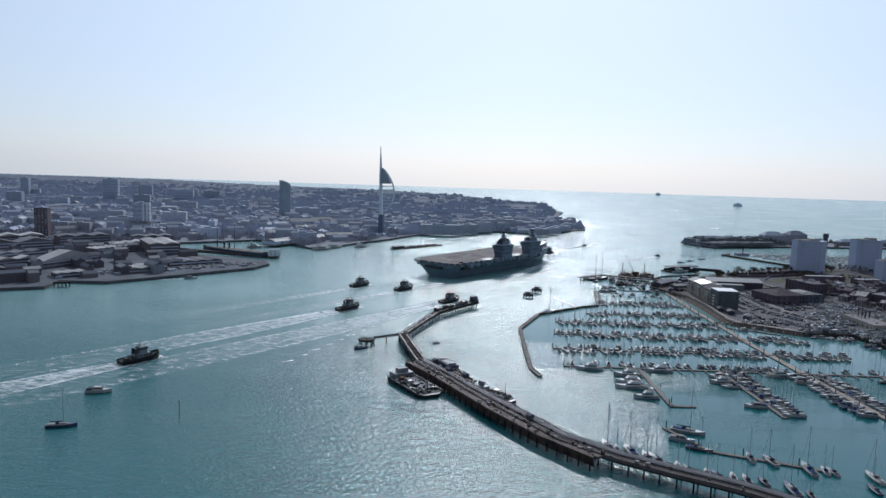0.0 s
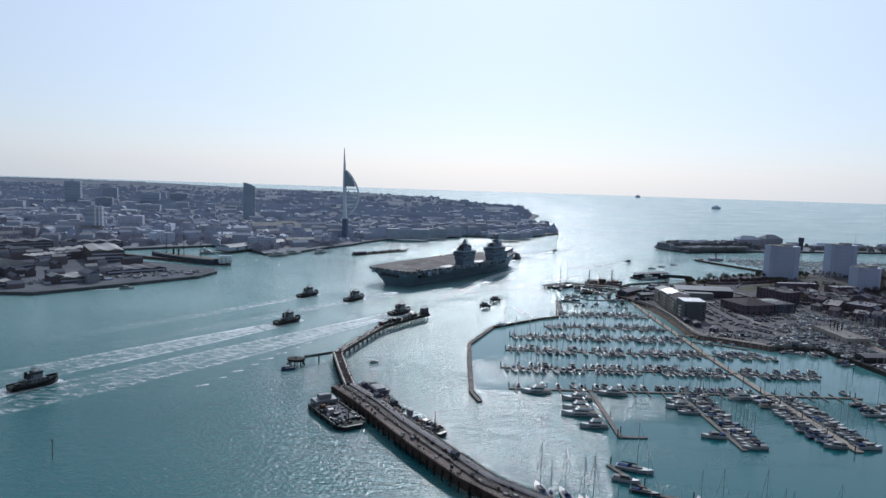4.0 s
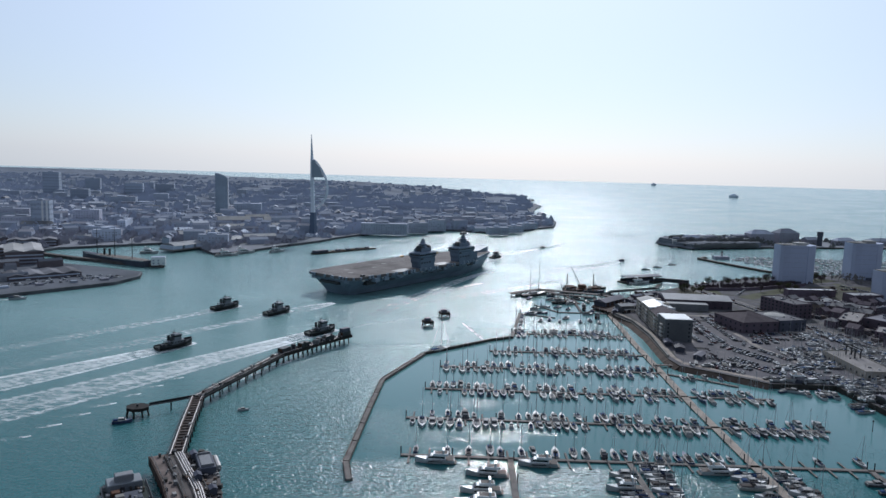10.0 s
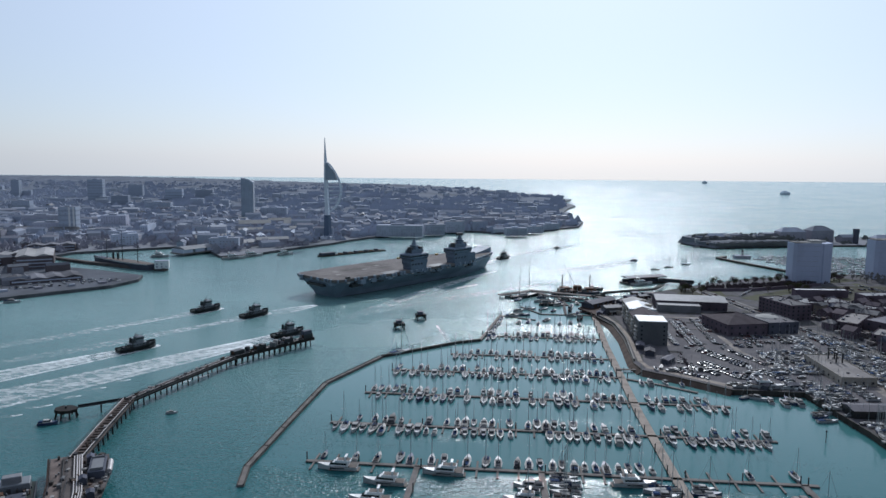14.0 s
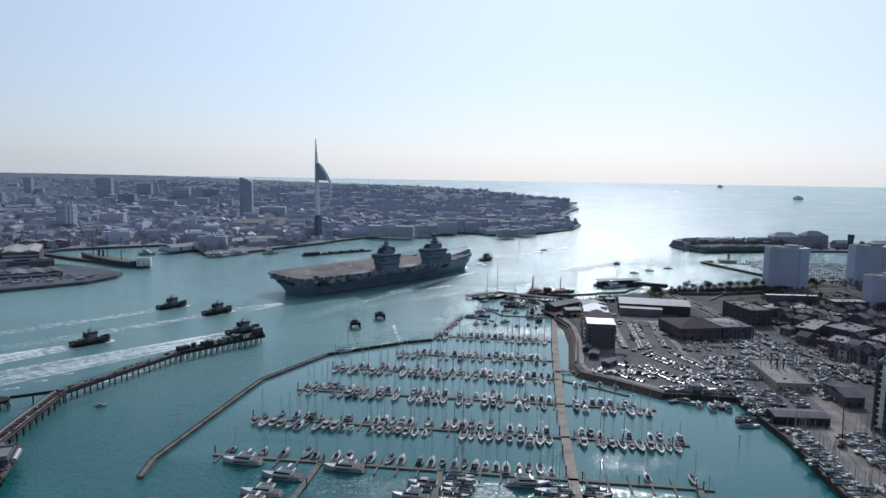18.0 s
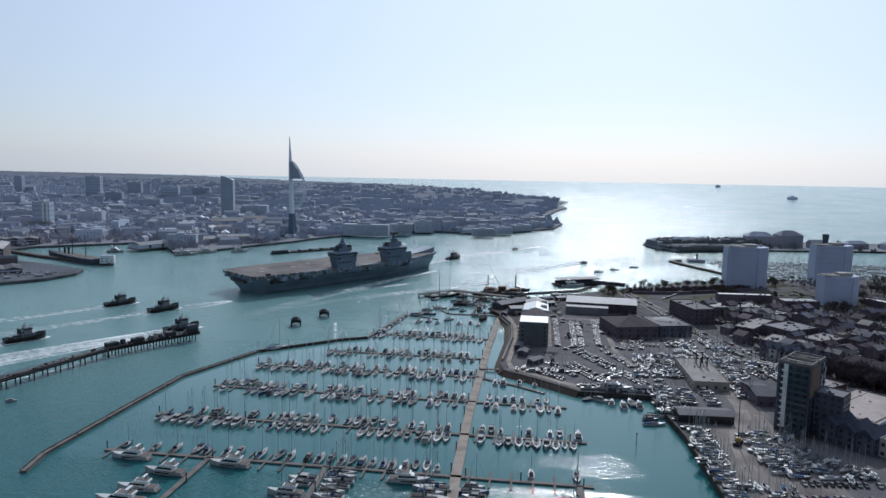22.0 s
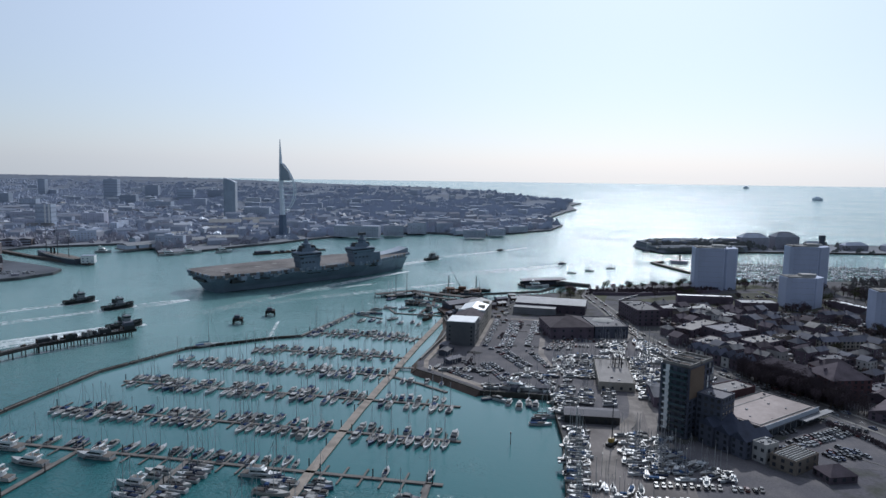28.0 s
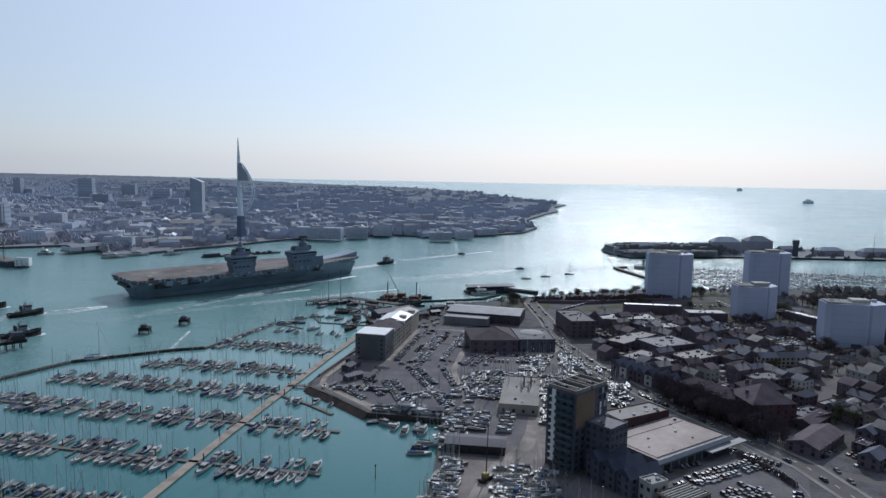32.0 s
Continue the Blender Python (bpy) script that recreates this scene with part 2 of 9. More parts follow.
    for size, high in ((0.05, 0.42), (0.20, 0.52), (0.75, 0.64), (2.1, 0.26)):
        n = nt.nodes.new("ShaderNodeTexNoise")
        n.inputs["Scale"].default_value, n.inputs["Detail"].default_value = size, 2.2
        nt.links.new(stretch.outputs["Vector"], n.inputs["Vector"])
        k = nt.nodes.new("ShaderNodeMath")
        k.operation = "MULTIPLY"
        k.inputs[1].default_value = high
        nt.links.new(n.outputs["Fac"], k.inputs[0])
        waves.append(k)
    total = waves[0]
    for k in waves[1:]:
        s = nt.nodes.new("ShaderNodeMath")
        nt.links.new(total.outputs[0], s.inputs[0])
        nt.links.new(k.outputs[0], s.inputs[1])
        total = s
    bn = nt.nodes.new("ShaderNodeBump")
    bn.inputs["Distance"].default_value = 1.0
    still = nt.nodes.new("ShaderNodeMapRange")
    still.inputs["To Min"].default_value, still.inputs["To Max"].default_value = 0.95, 0.10
    nt.links.new(calm, still.inputs["Value"])
    nt.links.new(still.outputs["Result"], bn.inputs["Strength"])
    nt.links.new(total.outputs[0], bn.inputs["Height"])
    nt.links.new(bn.outputs["Normal"], b.inputs["Normal"])
    return m


def foam_material():
    """Broken foam: white froth with clear gaps between the streaks."""
    m = bpy.data.materials.new("foam")
    m.use_nodes = True
    nt = m.node_tree
    b = nt.nodes["Principled BSDF"]
    b.inputs["Base Color"].default_value, b.inputs["Roughness"].default_value = (0.82, 0.86, 0.86, 1), 0.9
    coord, fine = nt.nodes.new("ShaderNodeTexCoord"), nt.nodes.new("ShaderNodeTexNoise")
    stretch = nt.nodes.new("ShaderNodeMapping")
    stretch.inputs["Rotation"].default_value = (0, 0, radians(-54))
    stretch.inputs["Scale"].default_value = (0.42, 1.0, 1.0)
    nt.links.new(coord.outputs["Object"], stretch.inputs["Vector"])
    nt.links.new(stretch.outputs["Vector"], fine.inputs["Vector"])
    fine.inputs["Scale"].default_value, fine.inputs["Detail"].default_value, fine.inputs["Roughness"].default_value = 0.22, 9, 0.68
    # lacy threads of foam round clear cells
    cells, thread = nt.nodes.new("ShaderNodeTexVoronoi"), nt.nodes.new("ShaderNodeMapRange")
    cells.feature = "DISTANCE_TO_EDGE"
    cells.inputs["Scale"].default_value = 0.26
    bent = nt.nodes.new("ShaderNodeVectorMath")
    bent.operation = "MULTIPLY_ADD"
    bent.inputs[1].default_value = (9, 9, 0)
    nt.links.new(fine.outputs["Color"], bent.inputs[0])
    nt.links.new(stretch.outputs["Vector"], bent.inputs[2])
    nt.links.new(bent.outputs["Vector"], cells.inputs["Vector"])
    thread.inputs["From Min"].default_value, thread.inputs["From Max"].default_value = 0.0, 0.22
    thread.inputs["To Min"].default_value, thread.inputs["To Max"].default_value = 0.17, 0.0
    nt.links.new(cells.outputs["Distance"], thread.inputs["Value"])
    edge = nt.nodes.new("ShaderNodeAttribute")
    edge.attribute_name = "froth"
    add, lace, mask = nt.nodes.new("ShaderNodeMath"), nt.nodes.new("ShaderNodeMath"), nt.nodes.new("ShaderNodeMapRange")
    even = nt.nodes.new("ShaderNodeMath")
    even.operation = "MULTIPLY_ADD"
    even.inputs[1].default_value, even.inputs[2].default_value = 0.62, 0.19
    nt.links.new(fine.outputs["Fac"], even.inputs[0])
    nt.links.new(even.outputs[0], add.inputs[0])
    nt.links.new(edge.outputs["Fac"], add.inputs[1])
    nt.links.new(add.outputs[0], lace.inputs[0])
    nt.links.new(thread.outputs["Result"], lace.inputs[1])
    mask.inputs["From Min"].default_value, mask.inputs["From Max"].default_value = 0.66, 1.16
    nt.links.new(lace.outputs[0], mask.inputs["Value"])
    nt.links.new(mask.outputs["Result"], b.inputs["Alpha"])
    return m


WATER, FOAM = water_material(), foam_material()
# the ship's grey again, darkened to paint in the islands' shade
ISLAND_SHADE = material("island_shaded_grey", (0.142, 0.180, 0.232), 0.6, 0.0, 0.6, 0.05, 0.2)
# hull grey, lifted and blued somewhat to allow for haze
NAVY_GREY = material("warship_grey_paint", (0.207, 0.257, 0.318), 0.55, 0.0, 0.6, 0.05, 0.15)
DECK = material("flight_deck_coating", (0.185, 0.168, 0.160), 0.9, 0.0, 0.25, 0.035, 0.3)
DARK_STEEL = material("dark_steel", (0.035, 0.038, 0.042), 0.5, 0.3, 2.0, 0.3, 0.2)
BLACK_PAINT = material("black_hull_paint", (0.016, 0.018, 0.020), 0.4, 0.0, 1.5, 0.2, 0.2)
WHITE_PAINT = material("white_paint", (0.70, 0.71, 0.70), 0.4, 0.0, 1.5, 0.2, 0.08)
GELCOAT = palette("boat_gelcoat", ((0.42, 0.43, 0.44), (0.34, 0.36, 0.37), (0.46, 0.45, 0.43), (0.03, 0.05, 0.12), (0.27, 0.28, 0.29), (0.40, 0.38, 0.35), (0.07, 0.07, 0.08), (0.44, 0.45, 0.46)), 0.5, 0.0)
DECK_WHITE = material("boat_deck", (0.32, 0.315, 0.305), 0.75, 0.0, 1.2, 0.5, 0.3, each=0.55)
CANVAS = palette("boat_canvas", ((0.02, 0.04, 0.10), (0.05, 0.05, 0.06), (0.30, 0.29, 0.27), (0.03, 0.06, 0.14), (0.07, 0.075, 0.08), (0.02, 0.03, 0.06), (0.085, 0.075, 0.07)), 0.9, 0.0)
YACHT_WHITE = material("yacht_gelcoat", (0.46, 0.46, 0.455), 0.4, 0.0, 1.5, 0.2, 0.1, each=0.2)
DARK_GLASS = material("tinted_glass", (0.012, 0.014, 0.018), 0.08, 0.0, 1.0, 0.2, 0.1)
WINDOW_GLASS = material("window_glass", (0.030, 0.036, 0.044), 0.12, 0.0, 1.0, 0.2, 0.2, each=0.5)
ALLOY = material("mast_alloy", (0.42, 0.43, 0.44), 0.35, 0.7, 4.0, 0.5, 0.1)
TEAK = material("weathered_decking", (0.18, 0.16, 0.145), 0.85, 0.0, 2.5, 0.3, 0.22, bump=0.2)
PONTOON = material("pontoon_boards", (0.185, 0.168, 0.155), 0.85, 0.0, 2.0, 0.15, 0.25, bump=0.2)
SIDE_DECK = material("brown_jetty_planks", (0.185, 0.150, 0.135), 0.9, 0.0, 1.2, 0.12, 0.3, bump=0.2)
FENDER = material("rust_brown_fender_timber", (0.070, 0.048, 0.040), 0.85, 0.0, 1.5, 0.2, 0.35)
PIER_DECK = material("pier_deck", (0.125, 0.110, 0.104), 0.9, 0.0, 1.2, 0.12, 0.3, bump=0.2)
PILE = material("tarred_timber", (0.030, 0.028, 0.026), 0.8, 0.0, 2.0, 0.3, 0.3)
WALKWAY = material("sun_bleached_boards", (0.32, 0.275, 0.235), 0.85, 0.0, 2.0, 0.15, 0.25, bump=0.2)
DOCK = material("dockyard_paving", (0.110, 0.120, 0.140), 0.9, 0.0, 0.5, 0.03, 0.25)
GREY_SHADE_RENDER = material("grey_and_shaded_render", (0.13, 0.135, 0.14), 0.85, 0.0, 0.8, 0.06, 0.15)
PIPE = material("pale_pipe", (0.37, 0.345, 0.335), 0.45, 0.2, 2.0, 0.3, 0.15)
RUST = material("rusty_steel", (0.11, 0.06, 0.04), 0.8, 0.2, 2.0, 0.4, 0.3)
CONCRETE = material("concrete", (0.22, 0.21, 0.195), 0.85, 0.0, 1.0, 0.08, 0.2, bump=0.1)
WET_WALL = material("weedy_quay_wall", (0.060, 0.056, 0.050), 0.75, 0.0, 1.0, 0.15, 0.3)
ASPHALT = material("asphalt", (0.104, 0.099, 0.108), 0.9, 0.0, 1.5, 0.07, 0.42, second=(0.158, 0.146, 0.146))
ROAD = material("road_surface", (0.110, 0.102, 0.100), 0.85, 0.0, 1.5, 0.06, 0.18)
YARD = material("yard_concrete", (0.205, 0.183, 0.172), 0.9, 0.0, 0.8, 0.05, 0.25)
GROUND = material("town_ground", (0.104, 0.099, 0.110), 0.95, 0.0, 0.6, 0.09, 0.5, second=(0.055, 0.058, 0.042))
WORN_SLATE = material("weathered_grey_slate", (0.155, 0.150, 0.152), 0.65, 0.0, 1.5, 0.15, 0.3, each=0.3)
GREY_SHEET = material("dull_grey_roof_sheet", (0.225, 0.208, 0.200), 0.7, 0.0, 0.6, 0.06, 0.25)
# far ground, its colour paled to grey-blue to carry the haze
FAR_LAND = material("hazed_far_ground", (0.200, 0.208, 0.232), 0.95, 0.0, 0.05, 0.004, 0.3, second=(0.085, 0.105, 0.10))
# far quay wall: a paler copy of the weedy wall, haze put in
FAR_QUAY = material("hazed_quay_masonry", (0.125, 0.128, 0.135), 0.85, 0.0, 0.3, 0.05, 0.3)
GRASS = material("grass", (0.072, 0.070, 0.052), 0.95, 0.0, 1.0, 0.05, 0.3)
# town brick, slate, tile, felt and cladding colours include the haze's blue cast
BRICK = material("red_brown_brick", (0.125, 0.100, 0.120), 0.9, 0.0, 1.2, 0.08, 0.25, each=0.25)
BRICK_BUFF = material("buff_brick", (0.21, 0.18, 0.15), 0.9, 0.0, 1.2, 0.08, 0.2, each=0.2)
RENDER = material("pale_render", (0.42, 0.41, 0.39), 0.85, 0.0, 1.0, 0.08, 0.15, each=0.25)
SLATE = material("slate_roof", (0.082, 0.087, 0.116), 0.72, 0.0, 1.5, 0.15, 0.25, each=0.3)
TILE_ROOF = material("clay_tile_roof", (0.092, 0.075, 0.086), 0.85, 0.0, 1.5, 0.15, 0.25, each=0.3)
FELT = material("flat_roof_felt", (0.122, 0.118, 0.134), 0.7, 0.0, 0.6, 0.08, 0.25, each=0.5)
METAL_ROOF = material("sheet_metal_roof", (0.20, 0.205, 0.215), 0.6, 0.1, 0.8, 0.06, 0.18, each=0.25)
CLAD_GREY = material("dark_cladding", (0.080, 0.087, 0.112), 0.6, 0.0, 0.8, 0.08, 0.2, each=0.2)
# tower block cladding, made paler and bluer to hold the haze
TOWER_CLAD = material("hazed_blue_cladding", (0.410, 0.455, 0.575), 0.7, 0.0, 0.6, 0.04, 0.08)
# far walls and roofs: haze mixed into pale, bluish, low-contrast colours
FAR_WALL = material("hazed_building_wall", (0.400, 0.440, 0.518), 0.9, 0.0, 0.3, 0.03, 0.15, each=0.35)
FAR_ROOF = material("hazed_building_roof", (0.277, 0.301, 0.361), 0.85, 0.0, 0.3, 0.03, 0.25, each=0.45)
STEEL_WHITE = material("white_tower_steel", (0.42, 0.455, 0.50), 0.6, 0.0, 0.6, 0.05, 0.1)
CAR_PAINT = palette("car_paint", ((0.18, 0.19, 0.20), (0.03, 0.03, 0.035), (0.08, 0.085, 0.09), (0.26, 0.26, 0.25), (0.03, 0.045, 0.10), (0.10, 0.02, 0.02), (0.06, 0.063, 0.07), (0.02, 0.02, 0.022), (0.20, 0.21, 0.22)), 0.28, 0.0, 0.0)
TYRE = material("tyre_rubber", (0.015, 0.015, 0.015), 0.85)
BARK = material("bark", (0.07, 0.055, 0.045), 0.95)
LEAF = material("spring_twigs_and_leaves", (0.092, 0.071, 0.078), 0.95, 0.0, 0.5, 0.1, 0.2, each=0.3)
# distant crowns far paler and bluer than foliage: haze in the colour
FAR_LEAF = material("hazed_tree_crowns", (0.366, 0.405, 0.496), 0.95, 0.0, 0.2, 0.008, 0.12)
LEAF_GREEN = material("fresh_leaves", (0.065, 0.068, 0.032), 0.9, 0.0, 0.5, 0.1, 0.3, each=0.3)
YELLOW = material("yellow_paint", (0.30, 0.20, 0.04), 0.5)
TEAL_GLASS = material("teal_balcony_glass", (0.040, 0.070, 0.080), 0.2, 0.0, 1.0, 0.2, 0.2, each=0.4)
CREAM = material("cream_render", (0.36, 0.33, 0.28), 0.85, 0.0, 1.0, 0.08, 0.15)
SAND_ROOF = material("sand_coloured_roofing", (0.400, 0.340, 0.315), 0.85, 0.0, 0.5, 0.05, 0.2)
RED_BRICK = material("deep_red_brick", (0.118, 0.064, 0.068), 0.9, 0.0, 1.2, 0.1, 0.2)
# far brick, its brown washed out with painted haze
FAR_BRICK = material("hazed_far_brick", (0.315, 0.312, 0.356), 0.9, 0.0, 0.3, 0.03, 0.2, each=0.3)
# treetops tinted blue-grey, the haze painted into them
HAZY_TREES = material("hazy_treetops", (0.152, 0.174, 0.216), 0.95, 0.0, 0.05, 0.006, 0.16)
# paler, bluer brick, walls and bands: distance haze set in the colour
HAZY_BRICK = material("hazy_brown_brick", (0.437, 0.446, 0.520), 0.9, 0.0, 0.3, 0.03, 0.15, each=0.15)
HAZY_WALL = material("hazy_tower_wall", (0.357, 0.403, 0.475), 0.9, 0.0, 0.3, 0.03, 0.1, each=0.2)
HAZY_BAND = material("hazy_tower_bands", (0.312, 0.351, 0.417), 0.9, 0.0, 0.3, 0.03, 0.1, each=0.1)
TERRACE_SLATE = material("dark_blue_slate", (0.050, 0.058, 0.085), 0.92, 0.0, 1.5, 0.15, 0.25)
# sea fort masonry paled almost to sky colour in place of haze
SEA_HAZE = material("hazed_sea_masonry", (0.60, 0.66, 0.74), 0.95, 0.0, 0.2, 0.02, 0.08)
ORANGE = material("ochre_cladding", (0.185, 0.138, 0.100), 0.7, 0.0, 1.0, 0.1, 0.15)


# ---- small geometry kit ----
class Shape:
    """Collects vertices and faces of one mesh."""

    def __init__(self):
        self.v, self.f = [], []

    def add(self, v, f):
        n = len(self.v)
        self.v += [tuple(p) for p in v]
        self.f += [tuple(n + i for i in q) for q in f]
        return self

    def prism(self, pts, z0, z1, top=None):
        """An upright prism over a counter-clockwise outline; top: another outline for the upper edge."""
        k, top = len(pts), top or pts
        v = [(x, y, z0) for x, y in pts] + [(x, y, z1) for x, y in top]
        return self.add(v, [tuple(range(k - 1, -1, -1)), tuple(range(k, 2 * k))] + [(i, (i + 1) % k, k + (i + 1) % k, k + i) for i in range(k)])

    def box(self, x0, x1, y0, y1, z0, z1, taper=0.0):
        t = taper
        return self.prism([(x0, y0), (x1, y0), (x1, y1), (x0, y1)], z0, z1, [(x0 + t, y0 + t), (x1 - t, y0 + t), (x1 - t, y1 - t), (x0 + t, y1 - t)])

    def block(self, x0, x1, y0, y1, z0, z1, b=0.1):
        """A box with its upper edges chamfered."""
        c = [(x0, y0), (x1, y0), (x1, y1), (x0, y1)]
        d = [(x0 + b, y0 + b), (x1 - b, y0 + b), (x1 - b, y1 - b), (x0 + b, y1 - b)]
        self.loft([[(x, y, z0) for x, y in c], [(x, y, z1 - b) for x, y in c], [(x, y, z1) for x, y in d]])
        return self

    def loft(self, rings, caps=True):
        k, n, f = len(rings[0]), len(rings), []
        for r in range(n - 1):
            f += [(r * k + i, r * k + (i + 1) % k, (r + 1) * k + (i + 1) % k, (r + 1) * k + i) for i in range(k)]
        if caps:
            f += [tuple(range(k - 1, -1, -1)), tuple(range((n - 1) * k, n * k))]
        return self.add([p for r in rings for p in r], f)

    def tube(self, a, b, r0, r1=None, k=8):
        a, b, r1 = Vector(a), Vector(b), r0 if r1 is None else r1
        w = (b - a).normalized()
        u = w.orthogonal().normalized()
        s = w.cross(u)
        ring = lambda c, r: [c + r * (math.cos(2 * math.pi * i / k) * u + math.sin(2 * math.pi * i / k) * s) for i in range(k)]
        return self.loft([ring(a, r0), ring(b, r1)])

    def path(self, pts, width, z0, z1):
        """A flat strip of some thickness along a bent line."""
        left, right = [], []
        for i, p in enumerate(pts):
            a, b = Vector(pts[max(i - 1, 0)]), Vector(pts[min(i + 1, len(pts) - 1)])
            d = (b - a).normalized()
            n = Vector((-d.y, d.x)) * width / 2
            left.append((p[0] + n.x, p[1] + n.y))
            right.append((p[0] - n.x, p[1] - n.y))
        for i in range(len(pts) - 1):
            self.prism([right[i], right[i + 1], left[i + 1], left[i]], z0, z1)
        return self

    def gable(self, x0, x1, y0, y1, z0, z1, over=0.4):
        """A pitched roof, its ridge along x."""
        m = (y0 + y1) / 2
        x0, x1, y0, y1 = x0 - over, x1 + over, y0 - over, y1 + over
        return self.add([(x0, y0, z0), (x1, y0, z0), (x1, y1, z0), (x0, y1, z0), (x0, m, z1), (x1, m, z1)], [(3, 2, 1, 0), (0, 1, 5, 4), (2, 3, 4, 5), (1, 2, 5), (3, 0, 4)])

    def hip(self, x0, x1, y0, y1, z0, z1, over=0.4):
        m, r = (y0 + y1) / 2, (y1 - y0) / 2
        x0, x1, y0, y1 = x0 - over, x1 + over, y0 - over, y1 + over
        return self.add([(x0, y0, z0), (x1, y0, z0), (x1, y1, z0), (x0, y1, z0), (x0 + r, m, z1), (x1 - r, m, z1)], [(3, 2, 1, 0), (0, 1, 5, 4), (2, 3, 4, 5), (1, 2, 5), (3, 0, 4)])

    def mesh(self, name, mat):
        me = bpy.data.meshes.new(name)
        me.from_pydata(self.v, [], self.f)
        me.materials.append(mat)
        return me


def part(name, shape, mat, parent, label=""):
    """One mesh object under a thing or a part. shape: a Shape, or a mesh to share."""
    ob = new(name, shape.mesh(name, mat) if isinstance(shape, Shape) else shape)
    ob.parent = parent
    return tagged(ob, label)


def thing(name, label, category, x=0.0, y=0.0, z=0.0, turn=0.0, group="", kind=""):
    ob = new(name)
    ob.matrix_basis = pose(x, y, z, 0, 0, turn)
    return tagged(ob, label, category, group, kind)


def solid(name, shape, mat, label="", category="", group="", kind=""):
    return tagged(new(name, shape.mesh(name, mat)), label, category, group, kind)


def inside(x, y, poly):
    hit = False
    for (x0, y0), (x1, y1) in zip(poly, poly[1:] + poly[:1]):
        if (y0 > y) != (y1 > y) and x < (x1 - x0) * (y - y0) / (y1 - y0) + x0:
            hit = not hit
    return hit


# ---- the large structure: sea and land ----
sea = Shape()
sea.add([(-9000, -3000, 0), (9000, -3000, 0), (9000, 12000, 0), (-9000, 12000, 0)], [(0, 1, 2, 3)])
solid("water", sea, WATER, "teal harbour water with sun glitter", "water", kind="structure")

GOSPORT = [(354, -200), (2500, -200), (2500, 1160), (1300, 1150), (900, 1130), (700, 1105), (560, 1060), (482, 1034), (433, 1012), (365, 958), (323, 920), (296, 905), (262, 855),
           (243, 800), (243, 790), (252, 760), (254, 714), (251, 650), (254, 634), (272, 622), (300, 600), (341, 600), (347, 553), (349, 540), (352, 470)]
PORTSMOUTH = [(-7000, 560), (-900, 560), (-520, 640), (-409, 698), (-415, 735), (-365, 738), (-319, 788), (-247, 873), (-239, 912), (-248, 938), (-320, 967), (-380, 985), (-450, 1040), (-440, 1110), (-330, 1195), (-268, 1160),
              (-226, 1104), (-195, 1124), (-156, 1206), (-114, 1278), (-100, 1320), (-55, 1405), (-2, 1455), (82, 1513), (120, 1500), (168, 1480), (304, 1639), (326, 1765), (290, 1960), (328, 2199), (356, 2312), (338, 2500), (372, 2660),
              (240, 2800), (30, 3150), (-390, 3450), (-800, 3580), (-1150, 3760), (-1600, 4050), (-2100, 4150), (-4500, 4000), (-7000, 4000)]
FORT = [(450, 1386), (470, 1345), (488, 1325), (540, 1345), (620, 1372), (700, 1390), (900, 1425), (2500, 1480), (2500, 1620), (700, 1520), (520, 1470)]


def land(name, outline, top, label, mat, facing=None):
    ob = solid(name, Shape().prism(outline, -3, top), mat, label, "ground", kind="structure")
    wall = Shape()
    k = len(outline)
    for i in range(k):
        a, b = Vector(outline[i]), Vector(outline[(i + 1) % k])
        d = (b - a).normalized()
        n = Vector((d.y, -d.x)) * 0.35
        wall.prism([tuple(a + n), tuple(b + n), tuple(b - n), tuple(a - n)], -3, top + 0.25)
    part("quay_wall", wall, facing or WET_WALL, ob, "dark weedy quay wall with a low coping")
    return ob


land("ground_gosport", GOSPORT, 3.0, "dark paved town and boatyard ground", GROUND)
land("ground_far_shore", PORTSMOUTH, 3.0, "grey dockyard and city ground", FAR_LAND, FAR_QUAY)
land("ground_fort", FORT, 2.5, "low ground round the harbour fort", FAR_LAND)


